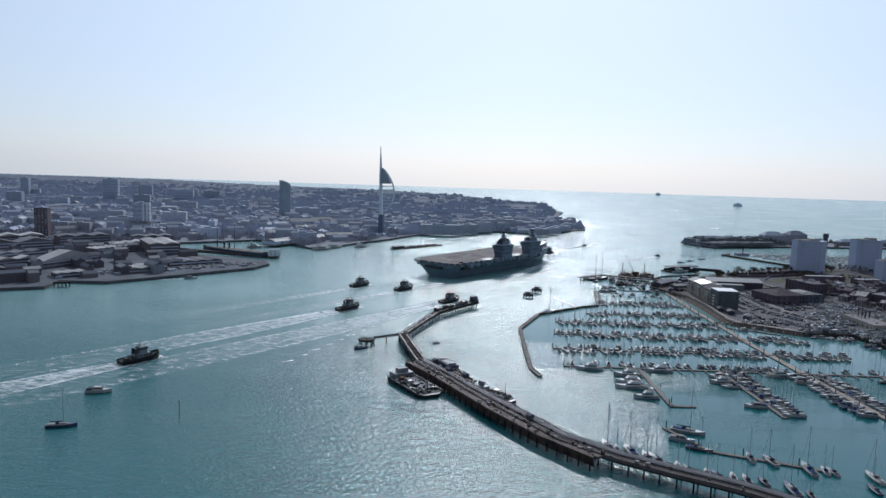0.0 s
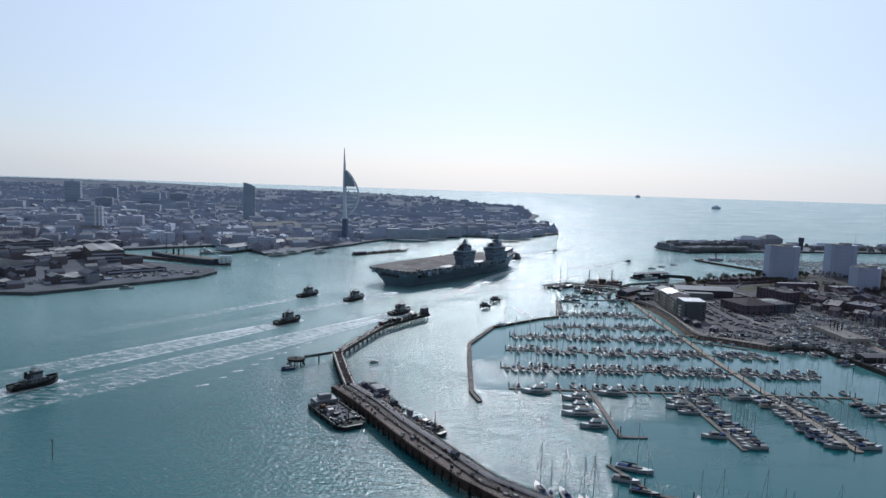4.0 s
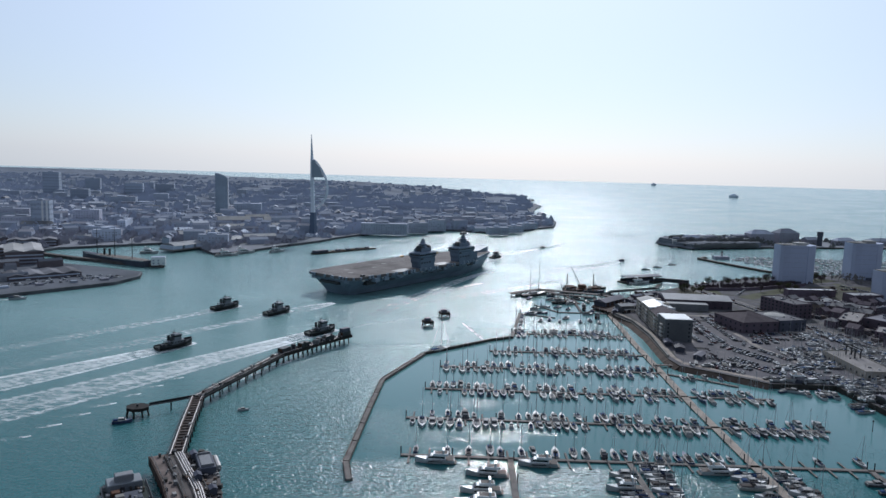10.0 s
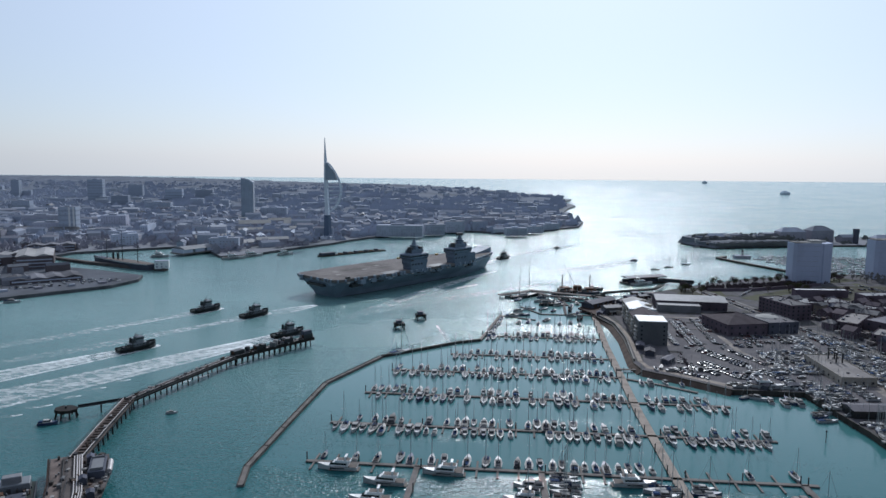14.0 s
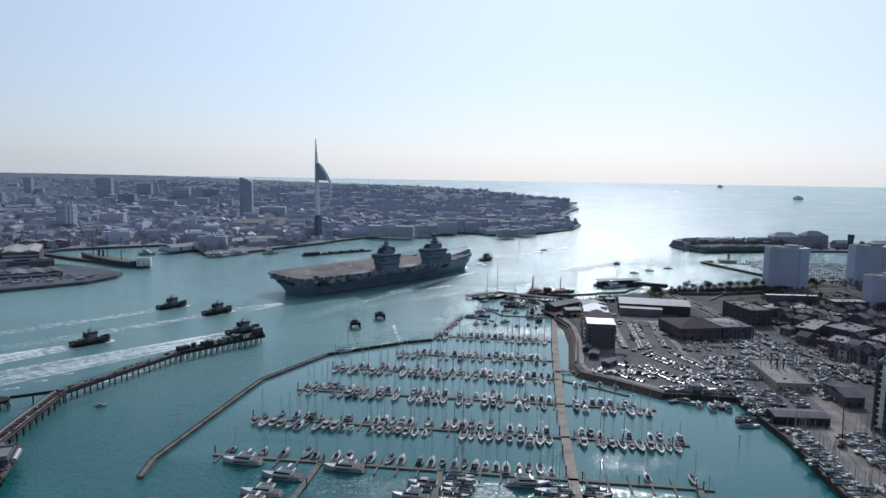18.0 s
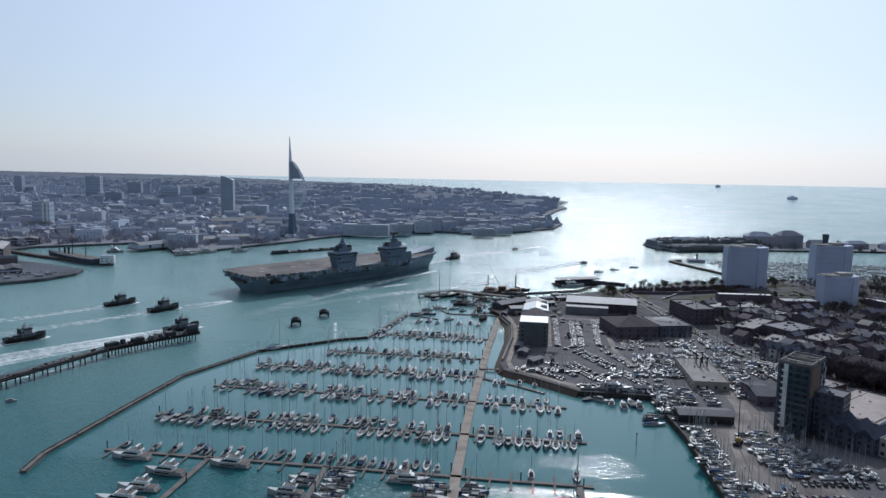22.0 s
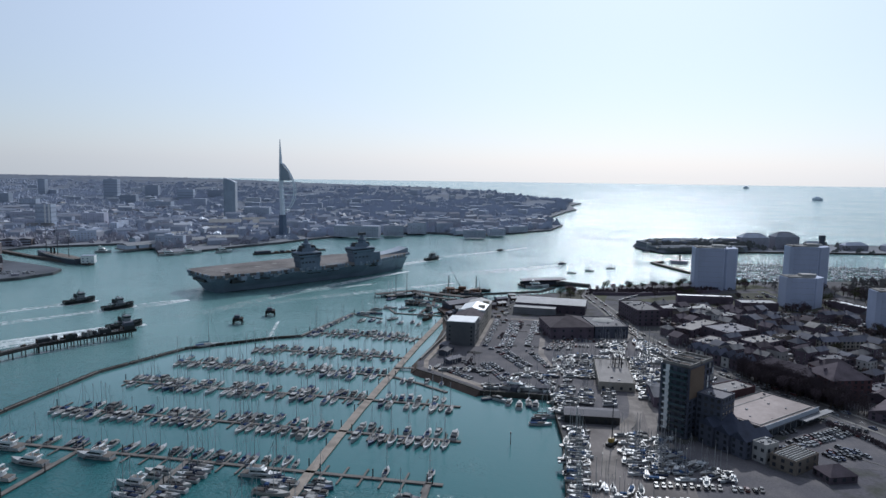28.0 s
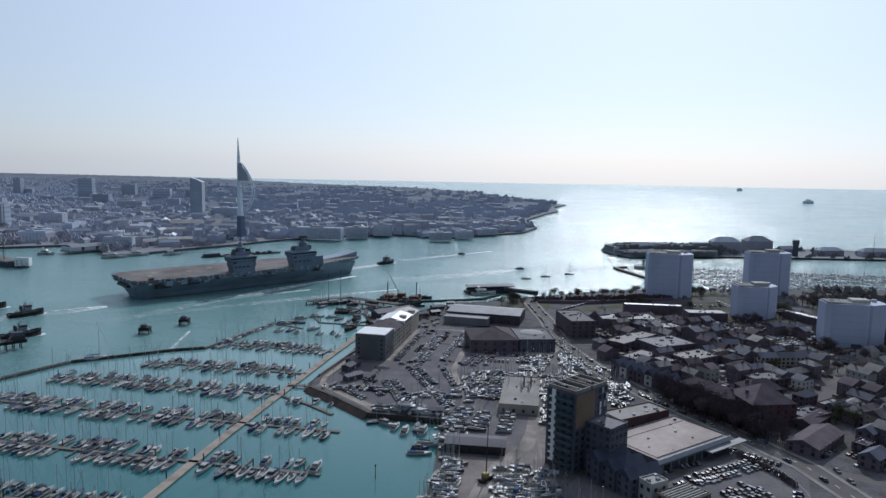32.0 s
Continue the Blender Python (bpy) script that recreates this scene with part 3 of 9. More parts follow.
# ---- the aircraft carrier, its origin at the stern on the waterline, bow along +x, port along +y ----
FADED = material("faded_deck_marking", (0.30, 0.285, 0.275), 0.9, 0.0, 0.8, 0.1, 0.3)
def aircraft_carrier(x, y, turn):
    t = thing("aircraft_carrier", "grey aircraft carrier with two islands under way", "aircraft carrier", x, y, 0, turn)
    t.scale = (1.03, 1.0, 1.0)
    rings = []
    for sx, low, mid, top in ((5, 9, 14, 22), (9, 14, 19, 26), (18, 17, 21.5, 29), (40, 19.5, 23, 31), (70, 19.5, 23.5, 34), (120, 19.5, 23.5, 35), (190, 19, 23, 34.5), (214, 15, 20, 29), (240, 9, 14, 20), (256, 4, 8.5, 15), (268, 0.6, 4, 11)):
        lift = 0 if sx > 20 else -(22 - sx) * 0.6
        rings.append([(sx - lift, -low, -2), (sx - 0.65 * lift, -mid, 5), (sx, -top, 15.5), (sx, top, 15.5), (sx - 0.65 * lift, mid, 5), (sx - lift, low, -2)])
    hull = part("hull", Shape().loft(rings), NAVY_GREY, t)
    band = Shape()
    for i in range(len(rings) - 1):
        (x0, y0, _), (x1, y1, _) = [(p[0], p[1] * 1.06, 0) for p in (rings[i][0], rings[i + 1][0])]
        for s in (1, -1):
            band.prism([(x0, s * y0), (x1, s * y1), (x1, s * (y1 - 0.15)), (x0, s * (y0 - 0.15))][:: -s], 0.0, 0.8)
    part("boot_topping", band, BLACK_PAINT, hull, "black waterline band")
    side = Shape()
    side.prism([(6, -25), (30, -31), (60, -33), (75, -35.5), (190, -36), (212, -30), (264, -11), (264, 13), (205, 28), (185, 34.5), (60, 34.5), (20, 31), (6, 25)], 15.4, 17.4)
    part("gallery_deck", side, NAVY_GREY, t, "shadowed catwalk gallery below the flight deck")
    outline = [(4, -27), (11, -32), (50, -34), (70, -38), (192, -38), (214, -31), (266, -12), (274, -6), (274, 14), (262, 20), (212, 30), (190, 37), (50, 37), (12, 34), (4, 28)]
    part("flight_deck", Shape().prism(outline, 17.4, 20), DECK, t, "brown-grey worn flight deck")
    ramp = Shape()
    ramp.loft([[(xx, -5, 20.0), (xx, 14, 20.0), (xx, 14, 20.02 + 6.2 * ((xx - 222) / 52) ** 2), (xx, -5, 20.02 + 6.2 * ((xx - 222) / 52) ** 2)] for xx in (222, 235, 248, 260, 268, 274)])
    part("ski_jump", ramp, NAVY_GREY, t, "upswept grey ski-jump ramp")
    for i, (x0, x1, y0, y1) in enumerate(((10, 222, 4.2, 4.8), (10, 222, 15.5, 15.9), (40, 180, -18.5, -18.2))):
        part("deck_line", Shape().box(x0, x1, y0, y1, 20.0, 20.02), FADED, t, "worn pale painted line")
    for x0 in (66, 134):
        part("aircraft_lift", Shape().box(x0, x0 + 22, -37.6, -25, 20.0, 20.05), DARK_STEEL, t, "dark deck lift platform")
    for x0, y0 in ((28, -6), (38, 10), (70, 2), (96, 12)):
        part("landing_spot", Shape().prism([(x0 + 3 * math.cos(a), y0 + 3 * math.sin(a)) for a in np.linspace(0, 2 * math.pi, 15)[:-1]], 20.0, 20.03), FADED, t, "pale worn landing spot")
    for x0, x1, tall in ((97, 123, 0), (166, 195, 1)):
        name = "forward_island" if tall else "aft_island"
        def storey(*levels):
            return [[(x0 + a, -39.0 + i, z), (x1 - b, -39.0 + i, z), (x1 - b, -24.5 - o, z), (x0 + a, -24.5 - o, z)] for a, b, i, o, z in levels]
        island = part(name, Shape().loft(storey((2, 1, 0.8, 1.6, 17), (1.5, 1, 0.8, 1.4, 24), (0.5, 0, 0.4, 0.8, 27), (0.5, 0, 0.4, 0.8, 30.4))), ISLAND_SHADE, t, "stepped grey island superstructure")
        part("bridge", Shape().loft(storey((0.2, 1, 0.6, 0.8, 30.5), (-1.2, -0.2, -0.6, -0.6, 32.6), (-1.2, -0.2, -0.6, -0.6, 36.2), (1.0, 2.5, 1.2, 1.2, 37.2))), ISLAND_SHADE, island)
        part("bridge_glazing", Shape().loft(storey((-1.28, -0.28, -0.68, -0.68, 33.7), (-1.28, -0.28, -0.68, -0.68, 35.0))), DARK_GLASS, island, "dark band of bridge windows")
        part("upper_deckhouse", Shape().loft(storey((4, 6, 2.0, 2.0, 37.1), (4.6, 7, 2.4, 2.4, 41))), ISLAND_SHADE, island)
        cx = (x0 + x1) / 2 + (2 if tall else -1)
        eight = [math.pi / 8 + k * math.pi / 4 for k in range(8)]
        part("mast", Shape().loft([[(cx + r * math.cos(a), -32 + r * math.sin(a), z) for a in eight] for r, z in ((5.2, 40.9), (4.6, 43.5), (3.0, 46.5), (1.7, 49.5), (1.2, 51))]), ISLAND_SHADE, island)
        part("mast_platform", Shape().loft([[(cx + r * math.cos(a), -32 + r * math.sin(a), z) for a in eight] for r, z in ((4.4, 44.2), (5.4, 45.0), (5.4, 45.6), (3.4, 45.8))]), ISLAND_SHADE, island, "ring platform round the mast")
        if tall:
            part("radar", Shape().box(cx - 5.0, cx + 5.0, -33.4, -30.6, 50.4, 53.2, 0.5), DARK_STEEL, island, "flat black long-range radar")
            part("side_house", Shape().loft(storey((x1 - x0 - 6, -11, 2.5, 3.0, 20.0), (x1 - x0 - 6, -10, 2.5, 3.0, 29.5))), ISLAND_SHADE, island)
        else:
            for dx, dy in ((-6.5, 3.4), (6.8, -3.0)):
                part("radome", Shape().loft([[(cx + dx + 1.9 * r * math.cos(a), -32 + dy + 1.9 * r * math.sin(a), 39.6 + h) for a in np.linspace(0, 2 * math.pi, 11)[:-1]] for r, h in ((0.6, -2.4), (1.0, 0), (0.85, 1.2), (0.3, 1.9))]), ISLAND_SHADE, island, "grey radome")
            part("aerial", Shape().tube((cx, -32, 50.8), (cx, -32, 58), 0.35, 0.12), DARK_STEEL, island)
        for xx in (x0 + 4, x1 - 8.5):
            part("funnel", Shape().box(xx, xx + 4.2, -36, -29, 38, 43.6 - 1.2 * tall, 0.6), DARK_STEEL, island, "soot-dark exhaust uptake")
        for z in (25.0,):
            for k in range(4):
                xx = x0 + 2.5 + k * (x1 - x0 - 6) / 4.5
                part("side_opening", Shape().box(xx, xx + 2.2, -38.75, -38.35, z, z + 1.5), DARK_STEEL, island)
        for k in range(5):
            xx = x0 + 1 + k * (x1 - x0 - 6) / 4
            part("sensor_platform", Shape().block(xx, xx + 3.4, -39.4 + (k % 2), -36.2, 29.6 + 2.1 * (k % 3), 31.2 + 2.1 * (k % 3), 0.4), ISLAND_SHADE if k % 2 else DARK_STEEL, island)
        for dx, h in ((-6, 47), (5, 46), (8, 44), (-9, 43)):
            part("aerial", Shape().tube((cx + dx, -30, 36.8), (cx + dx, -30, h), 0.3, 0.12, 5), DARK_STEEL, island)
    for k in range(21):
        x0 = 16 + k * 9.3
        part("liferaft", Shape().block(x0, x0 + 3.2, -37.4 - (0.6 if 60 < x0 < 195 else -3.0), -35.6 - (0.6 if 60 < x0 < 195 else -3.0), 15.7, 16.9, 0.3), (RENDER, DARK_STEEL, NAVY_GREY)[k % 3], hull, "liferaft canister on the deck edge gallery")
    for x0, w, z in ((24, 14, 8), (50, 16, 9), (110, 18, 9), (136, 14, 9), (194, 10, 9.5)):
        part("boat_bay", Shape().box(x0, x0 + w, -31.6, -24, z + 2.6, z + 6), DARK_STEEL, hull, "dark boat bay opening")
    for x0 in (30, 44, 66, 140, 200):
        part("sponson", Shape().prism([(x0, -27), (x0 + 10, -27), (x0 + 8, -36), (x0 + 2, -36)][::-1], 13.5, 17.3), NAVY_GREY, hull)
    g, fittings = random.Random(29), Shape()
    for (ax, ay), (bx, by) in zip(outline, outline[1:] + outline[:1]):
        edge, along = Vector((ax, ay)), Vector((bx - ax, by - ay))
        for _ in range(int(along.length / 4.5)):
            p, q = edge + along * g.random(), g.uniform(0.5, 1.6)
            fittings.block(p.x - q, p.x + q, p.y - 0.9, p.y + 0.9, 18.4 - g.uniform(0.3, 1.6), 19.6 + g.uniform(0, 0.9), 0.15)
    tagged(part("edge_gear", fittings, NAVY_GREY, t, "catwalks, rafts and nets along the deck edge"), kind="stuff")
    part("transom_opening", Shape().box(3.6, 12.0, -13, 13, 11.5, 14), DARK_STEEL, hull, "dark mooring deck opening in the stern")
    for s in (-1, 1):
        part("corner_mount", Shape().block(4.5, 9, s * 23 - 3, s * 23 + 3, 14, 17.2, 0.8), NAVY_GREY, t, "gun mount on the stern corner")
    for xx, yy in ((20, -30), (120, -22), (205, -26), (205, 24), (150, 33)):
        v = Shape().block(xx - 2.2, xx + 2.2, yy - 1.1, yy + 1.1, 20.0, 21.8, 0.3)
        part("deck_tractor", v, YELLOW if yy > 0 else DARK_STEEL, t, "small parked deck vehicle")
    return t


aircraft_carrier(-27, 854, 54.2)


# ---- harbour tugs ----
def tug(x, y, turn, label):
    t = thing("tugboat", label, "tugboat", x, y, 0, turn, "escorting tugs")
    t.scale = (0.9, 0.9, 1.0)
    st = ((-15, 4.2, 2.2), (-12, 5.0, 2.1), (0, 5.3, 2.2), (8, 4.9, 2.9), (13, 3.0, 3.8), (15.5, 0.5, 4.3))
    hull = part("hull", Shape().loft([[(sx, -0.8 * b, -1), (sx, -b, h), (sx, b, h), (sx, 0.8 * b, -1)] for sx, b, h in st]), BLACK_PAINT, t, "black tug hull")
    f = Shape()
    f.loft([[(sx, -b - 0.35, h - 0.8), (sx, -b - 0.35, h - 0.1), (sx, b + 0.35, h - 0.1), (sx, b + 0.35, h - 0.8)] for sx, b, h in st])
    part("fender", f, TYRE, hull, "black rubber fender")
    bw = Shape()
    for i in range(len(st) - 1):
        (a, b0, h0), (c, b1, h1) = st[i], st[i + 1]
        for s in (-1, 1):
            bw.add([(a, s * b0, h0), (c, s * b1, h1), (c, s * b1, h1 + 1), (a, s * b0, h0 + 1), (a, s * (b0 - 0.2), h0), (c, s * (b1 - 0.2), h1), (c, s * (b1 - 0.2), h1 + 1), (a, s * (b0 - 0.2), h0 + 1)], [(0, 1, 2, 3), (7, 6, 5, 4), (3, 2, 6, 7)])
    part("bulwark", bw, BLACK_PAINT, t)
    part("deck", Shape().prism([(-14.5, -3.9), (-11.5, -4.7), (7.5, -4.5), (12.5, -2.6), (12.5, 2.6), (7.5, 4.5), (-11.5, 4.7), (-14.5, 3.9)], 2.0, 2.35), TUG_DECK, t)
    house = part("deckhouse", Shape().block(-3.5, 6.5, -3.2, 3.2, 2.3, 5.2, 0.3), GELCOAT_GREY, t, "grey deckhouse")
    for xx in (-3.5, -1, 1.5, 4):
        part("porthole", Shape().box(xx, xx + 0.9, -3.25, 3.25, 3.8, 4.5), DARK_GLASS, house)
    wh = part("wheelhouse", Shape().loft([[(a, -b, z), (c, -b, z), (c, b, z), (a, b, z)] for a, c, b, z in ((-1.2, 5.0, 2.7, 5.2), (-1.0, 4.8, 2.5, 7.4), (-1.3, 5.4, 2.9, 9.1), (-0.8, 4.6, 2.3, 9.7))]), GELCOAT_GREY, t, "flared grey wheelhouse")
    part("boat_deck", Shape().block(-6.5, 7.2, -3.6, 3.6, 5.0, 5.35, 0.1), GELCOAT_GREY, t)
    part("mast_tripod", Shape().tube((-2.6, -1.8, 5.3), (-0.2, 0, 12.2), 0.16, 0.1, 6).tube((-2.6, 1.8, 5.3), (-0.2, 0, 12.2), 0.16, 0.1, 6), DARK_STEEL, t)
    part("stern_gear", Shape().block(-11.5, -8.5, -1.6, 1.6, 2.3, 3.6, 0.2).tube((-7.6, -2.4, 2.3), (-7.6, -2.4, 5.0), 0.2, 0.2, 6).tube((-7.6, 2.4, 2.3), (-7.6, 2.4, 5.0), 0.2, 0.2, 6).tube((-7.6, -2.4, 5.0), (-7.6, 2.4, 5.0), 0.2, 0.2, 6), DARK_STEEL, t, "towing gantry and winch aft")
    part("wheelhouse_glazing", Shape().loft([[(a, -b, z), (c, -b, z), (c, b, z), (a, b, z)] for a, c, b, z in ((-1.1, 5.0, 2.64, 7.7), (-1.32, 5.42, 2.92, 8.9))]), DARK_GLASS, wh, "dark wraparound windows")
    part("mast", Shape().tube((0.9, 0, 9.5), (0.6, 0, 13.5), 0.22, 0.08).box(-0.8, 1.2, -1.6, 1.6, 10.6, 10.8), DARK_STEEL, t)
    for s in (-1, 1):
        part("funnel", Shape().block(-4.6, -2.8, s * 2.1 - 0.6, s * 2.1 + 0.6, 5.3, 9.0, 0.2), DARK_STEEL, t)
    part("towing_winch", Shape().tube((9, -1.3, 3.4), (9, 1.3, 3.4), 0.8).box(8.2, 9.8, -1.6, 1.6, 2.3, 2.8), DARK_STEEL, t)
    part("fire_monitor", Shape().tube((3.8, 0, 9.5), (3.8, 0, 10.2), 0.2).tube((3.6, 0, 10.2), (6.4, 0, 10.9), 0.14), DARK_STEEL, t)
    return t


TUG_DECK = material("dark_green_deck_paint", (0.035, 0.045, 0.042), 0.7, 0.0, 2.0, 0.4, 0.2)
GELCOAT_GREY = material("grey_superstructure_paint", (0.17, 0.185, 0.20), 0.5, 0.0, 1.5, 0.2, 0.15)
TUGS = ((-207, 458, 54), (-97, 650, 54), (-3, 703, 51), (-103, 780, 55), (-53, 766, 56), (158, 1160, 60))
for tx, ty, tt in TUGS:
    tug(tx, ty, tt, "black-hulled harbour tug with grey wheelhouse under way")


# ---- foam of wakes ----
def wake(pts, w0, w1, label="streaky white wake foam on the water", power=0.66):
    """A ribbon of foam along a line, from width w0 to w1; froth fades to the sides and to the far end."""
    n, k = len(pts), 17
    v, f, froth = [], [], []
    for i, p in enumerate(pts):
        a, b = Vector(pts[max(i - 1, 0)]), Vector(pts[min(i + 1, n - 1)])
        d = (b - a).normalized()
        s = i / (n - 1)
        w = w0 + (w1 - w0) * min(1.0, 1.9 * s) ** 0.7
        for j in range(k):
            q = (j / (k - 1) - 0.5) * 2
            v.append((p[0] - d.y * w / 2 * q, p[1] + d.x * w / 2 * q, 0.05))
            crest = math.exp(-(((abs(q) - 0.78) / 0.16) ** 2))
            core = (1 - min(1.0, abs(q) / 0.95) ** 4) * (0.60 + 0.40 * math.exp(-5 * s))
            strength = (power - (power - 0.10) * s ** 0.8) * max(core, crest) * (0.85 + 0.4 * noise.noise((p[0] * 0.02, p[1] * 0.02, j * 0.5)))
            froth.append(strength if j not in (0, k - 1) else -0.3)
    for i in range(n - 1):
        for j in range(k - 1):
            f.append((i * k + j, i * k + j + 1, (i + 1) * k + j + 1, (i + 1) * k + j))
    sh = Shape().add(v, f)
    ob = solid("wake", sh, FOAM, label, "wake", "wakes", "stuff")
    att = ob.data.attributes.new("froth", "FLOAT", "POINT")
    att.data.foreach_set("value", froth)
    return ob


def line(x, y, turn, length, bend=0.0, n=26):
    a = radians(turn)
    return [(x - s * length * math.cos(a) - bend * s * s * math.sin(a), y - s * length * math.sin(a) + bend * s * s * math.cos(a)) for s in np.linspace(0, 1, n)]


wake(line(-200, 468, 54, 230, 10), 10, 34)
wake(line(-94, 656, 55, 300, 14), 12, 38)
wake(line(-2, 712, 57, 420, 22), 13, 42)
wake(line(-103, 780, 56, 260, 10), 7, 16, "thin fading wake foam", 0.44)
wake(line(-53, 766, 56, 260, 10), 7, 16, "thin fading wake foam", 0.44)
wake(line(158, 1160, 60, 200, 8), 9, 26)
wake(line(219, 978, 43, 260, -14), 5, 14, "thin curling wash along the carrier's side", 0.46)
wake(line(132, 950, 47, 130, -6), 4, 12, "thin curling wash along the carrier's side", 0.46)
wake(line(150, 1050, 62, 330, -30), 6, 16)
wake(line(-13, 818, 54, 60, 0, 10), 8, 22, "pale wash under the carrier's end")
wake(line(337, 1165, 50, 230, 30), 6, 30)
wake(line(278, 1343, 55, 300, 20), 4, 14)
wake(line(-296, 790, 20, 190, 6), 3, 10, "thin wake of a launch", 0.42)
for k in range(6):
    wake(line(-8 - 6.5 * k, 626 - 13 * k, 62, 16, 3, 6), 1.4, 4.0, "curl of wash breaking through the jetty piles")
for k in range(8):
    wake(line(-108 + 6.2 * k, 472 + 16 * k, 40, 13, 2, 6), 1.4, 3.4, "short white crest of the tug's wash")
for k in range(5):
    wake(line(108 + 3.2 * k, 752 - 11 * k, 100, 30, -6, 8), 1.5, 3.5, "short curl of wash off the wave screen")
for tx, ty, tt in TUGS:
    a = radians(tt)
    wake(line(tx + 17 * math.cos(a), ty + 17 * math.sin(a), tt, 50, 0, 12), 6, 19, "white bow wave along the tug's sides")


# ---- the observation tower with its sail ----
TOWER_WHITE = material("white_tower_concrete", (0.66, 0.70, 0.76), 0.6, 0.0, 0.4, 0.04, 0.08)
SAIL_GLASS = material("grey_glazed_panels", (0.26, 0.305, 0.36), 0.5, 0.0, 0.6, 0.05, 0.12)
def observation_tower(x, y):
    t = thing("observation_tower", "tall pale tower with a curved sail of ribs and a spire", "tower", x, y, 3, -8)
    part("base", Shape().loft([[(10 * r * math.cos(a), 9 * r * math.sin(a), z) for a in np.linspace(0, 2 * math.pi, 17)[:-1]] for r, z in ((1.3, 0), (1.2, 4), (0.9, 5))]), TOWER_WHITE, t)
    shaft = Shape()
    shaft.loft([[(cx - a, -b, z), (cx + a, -b, z), (cx + a, b, z), (cx - a, b, z)] for cx, a, b, z in ((0, 4.4, 6.0, 4), (0, 4.0, 5.4, 30), (0, 3.8, 5.0, 40))])
    part("lower_shaft", shaft, material("deep_blue_cladding", (0.115, 0.150, 0.215), 0.6, 0.0, 0.5, 0.05, 0.12), t, "dark lower lift shaft")
    leg = Shape()
    leg.loft([[(cx - a, -b, z), (cx + a, -b, z), (cx + a, b, z), (cx - a, b, z)] for cx, a, b, z in ((-0.3, 2.8, 4.2, 39.9), (-0.5, 2.6, 3.8, 50), (-1.5, 2.4, 3.2, 80), (-2.0, 2.4, 2.8, 105), (-2.4, 2.0, 2.2, 125), (-3.0, 1.2, 1.3, 145), (-3.6, 0.35, 0.4, 167))])
    part("mast", leg, TOWER_WHITE, t, "tapering pale mast and spire")
    # the bow of the sail: two curved members
    curve = [(1.0 + 23 * (math.sin(math.pi * s ** 0.85) ** 0.8 if 0 < s < 1 else 0), 44 + 83 * s) for s in np.linspace(0, 1, 26)]
    for yy in (-4.5, 4.5):
        b = Shape()
        b.loft([[(xa + math.cos(k * math.pi / 3), yy * (1 - (za - 44) / 110) + math.sin(k * math.pi / 3), za) for k in range(6)] for xa, za in curve])
        part("sail_arch", b, TOWER_WHITE, t, "curved steel arch")
    for i in range(3, 22, 2):
        xa, za = curve[i]
        part("rib", Shape().tube((-0.5, 0, za - 1), (xa, 0, za), 0.8, 0.6, 6), TOWER_WHITE, t)
    d = Shape()
    d.loft([[(-1, -5, z), (w, -4, z), (w, 4, z), (-1, 5, z)] for w, z in ((17.5, 98), (16.5, 102), (14, 108), (10.5, 114), (5, 121), (1, 126))])
    part("viewing_gallery", d, SAIL_GLASS, t, "dark glazed viewing decks at the sail's top")
    return t


observation_tower(-136.5, 1332)


# ---- harbour jetty with its pipes, piles and platforms ----
OUTER = [(150, 262), (119, 286), (97, 299), (76, 313), (54, 333), (30, 373), (14, 400), (0, 427), (-20, 459)]
NECK = [(-20, 459), (-29, 495), (-38, 534)]
ARM = [(-38, 534), (-28, 572), (-14, 622), (4, 652), (23, 679)]
def spaced(pts, step):
    out, left = [], 0.0
    for a, b in zip(pts, pts[1:]):
        a, b = Vector(a), Vector(b)
        n = (b - a).length
        s = left
        while s < n:
            out.append((tuple(a + (b - a) * s / n), math.degrees(math.atan2(b.y - a.y, b.x - a.x))))
            s += step
        left = s - n
    return out


pier = thing("oil_jetty", "long dark jetty on timber piles carrying pale pipes", "jetty", kind="structure")
part("deck", Shape().path(OUTER, 11, 5.0, 6.0), PIER_DECK, pier, "dark weathered jetty deck")
part("side_deck", Shape().path([(66, 311), (44, 337), (22, 372), (4, 405), (-12, 435), (-27, 458)], 7, 4.9, 5.9), SIDE_DECK, pier, "wide brown side deck for berthed craft")
for (px, py), a in spaced([(62, 309), (40, 335), (18, 371), (0, 404), (-16, 434), (-30, 457)], 6.5):
    part("pile", Shape().tube((px, py, -2), (px, py, 5.0), 0.45, 0.42, 7), PILE, pier)
part("fender_wall", Shape().path([(63.5, 309), (41, 335), (18.8, 370.5), (0.8, 403.5), (-15.5, 433), (-30.5, 456)], 0.7, 2.2, 6.2), FENDER, pier, "rust-brown timber fender wall")
# solid dark strip put in for the shade of the open gap
part("deck", Shape().path(NECK, 4.6, 4.6, 5.2), PILE, pier, "dark strip standing in for the shaded gap between the jetty's twin beams")
for s in (-2.5, 2.5):
    part("main_beam", Shape().path([(x + s, y + s * 0.22) for x, y in NECK], 1.3, 4.8, 6.1), SIDE_DECK, pier, "weathered brown main beam")
for (px, py), a in spaced(NECK, 3.6):
    n = Vector((-math.sin(radians(a)), math.cos(radians(a)))) * 2.2
    part("cross_tie", Shape().path([(px - n.x, py - n.y), (px + n.x, py + n.y)], 0.7, 5.2, 5.8), SIDE_DECK, pier)
part("deck", Shape().path(ARM, 5.2, 5.0, 6.0), PIER_DECK, pier)
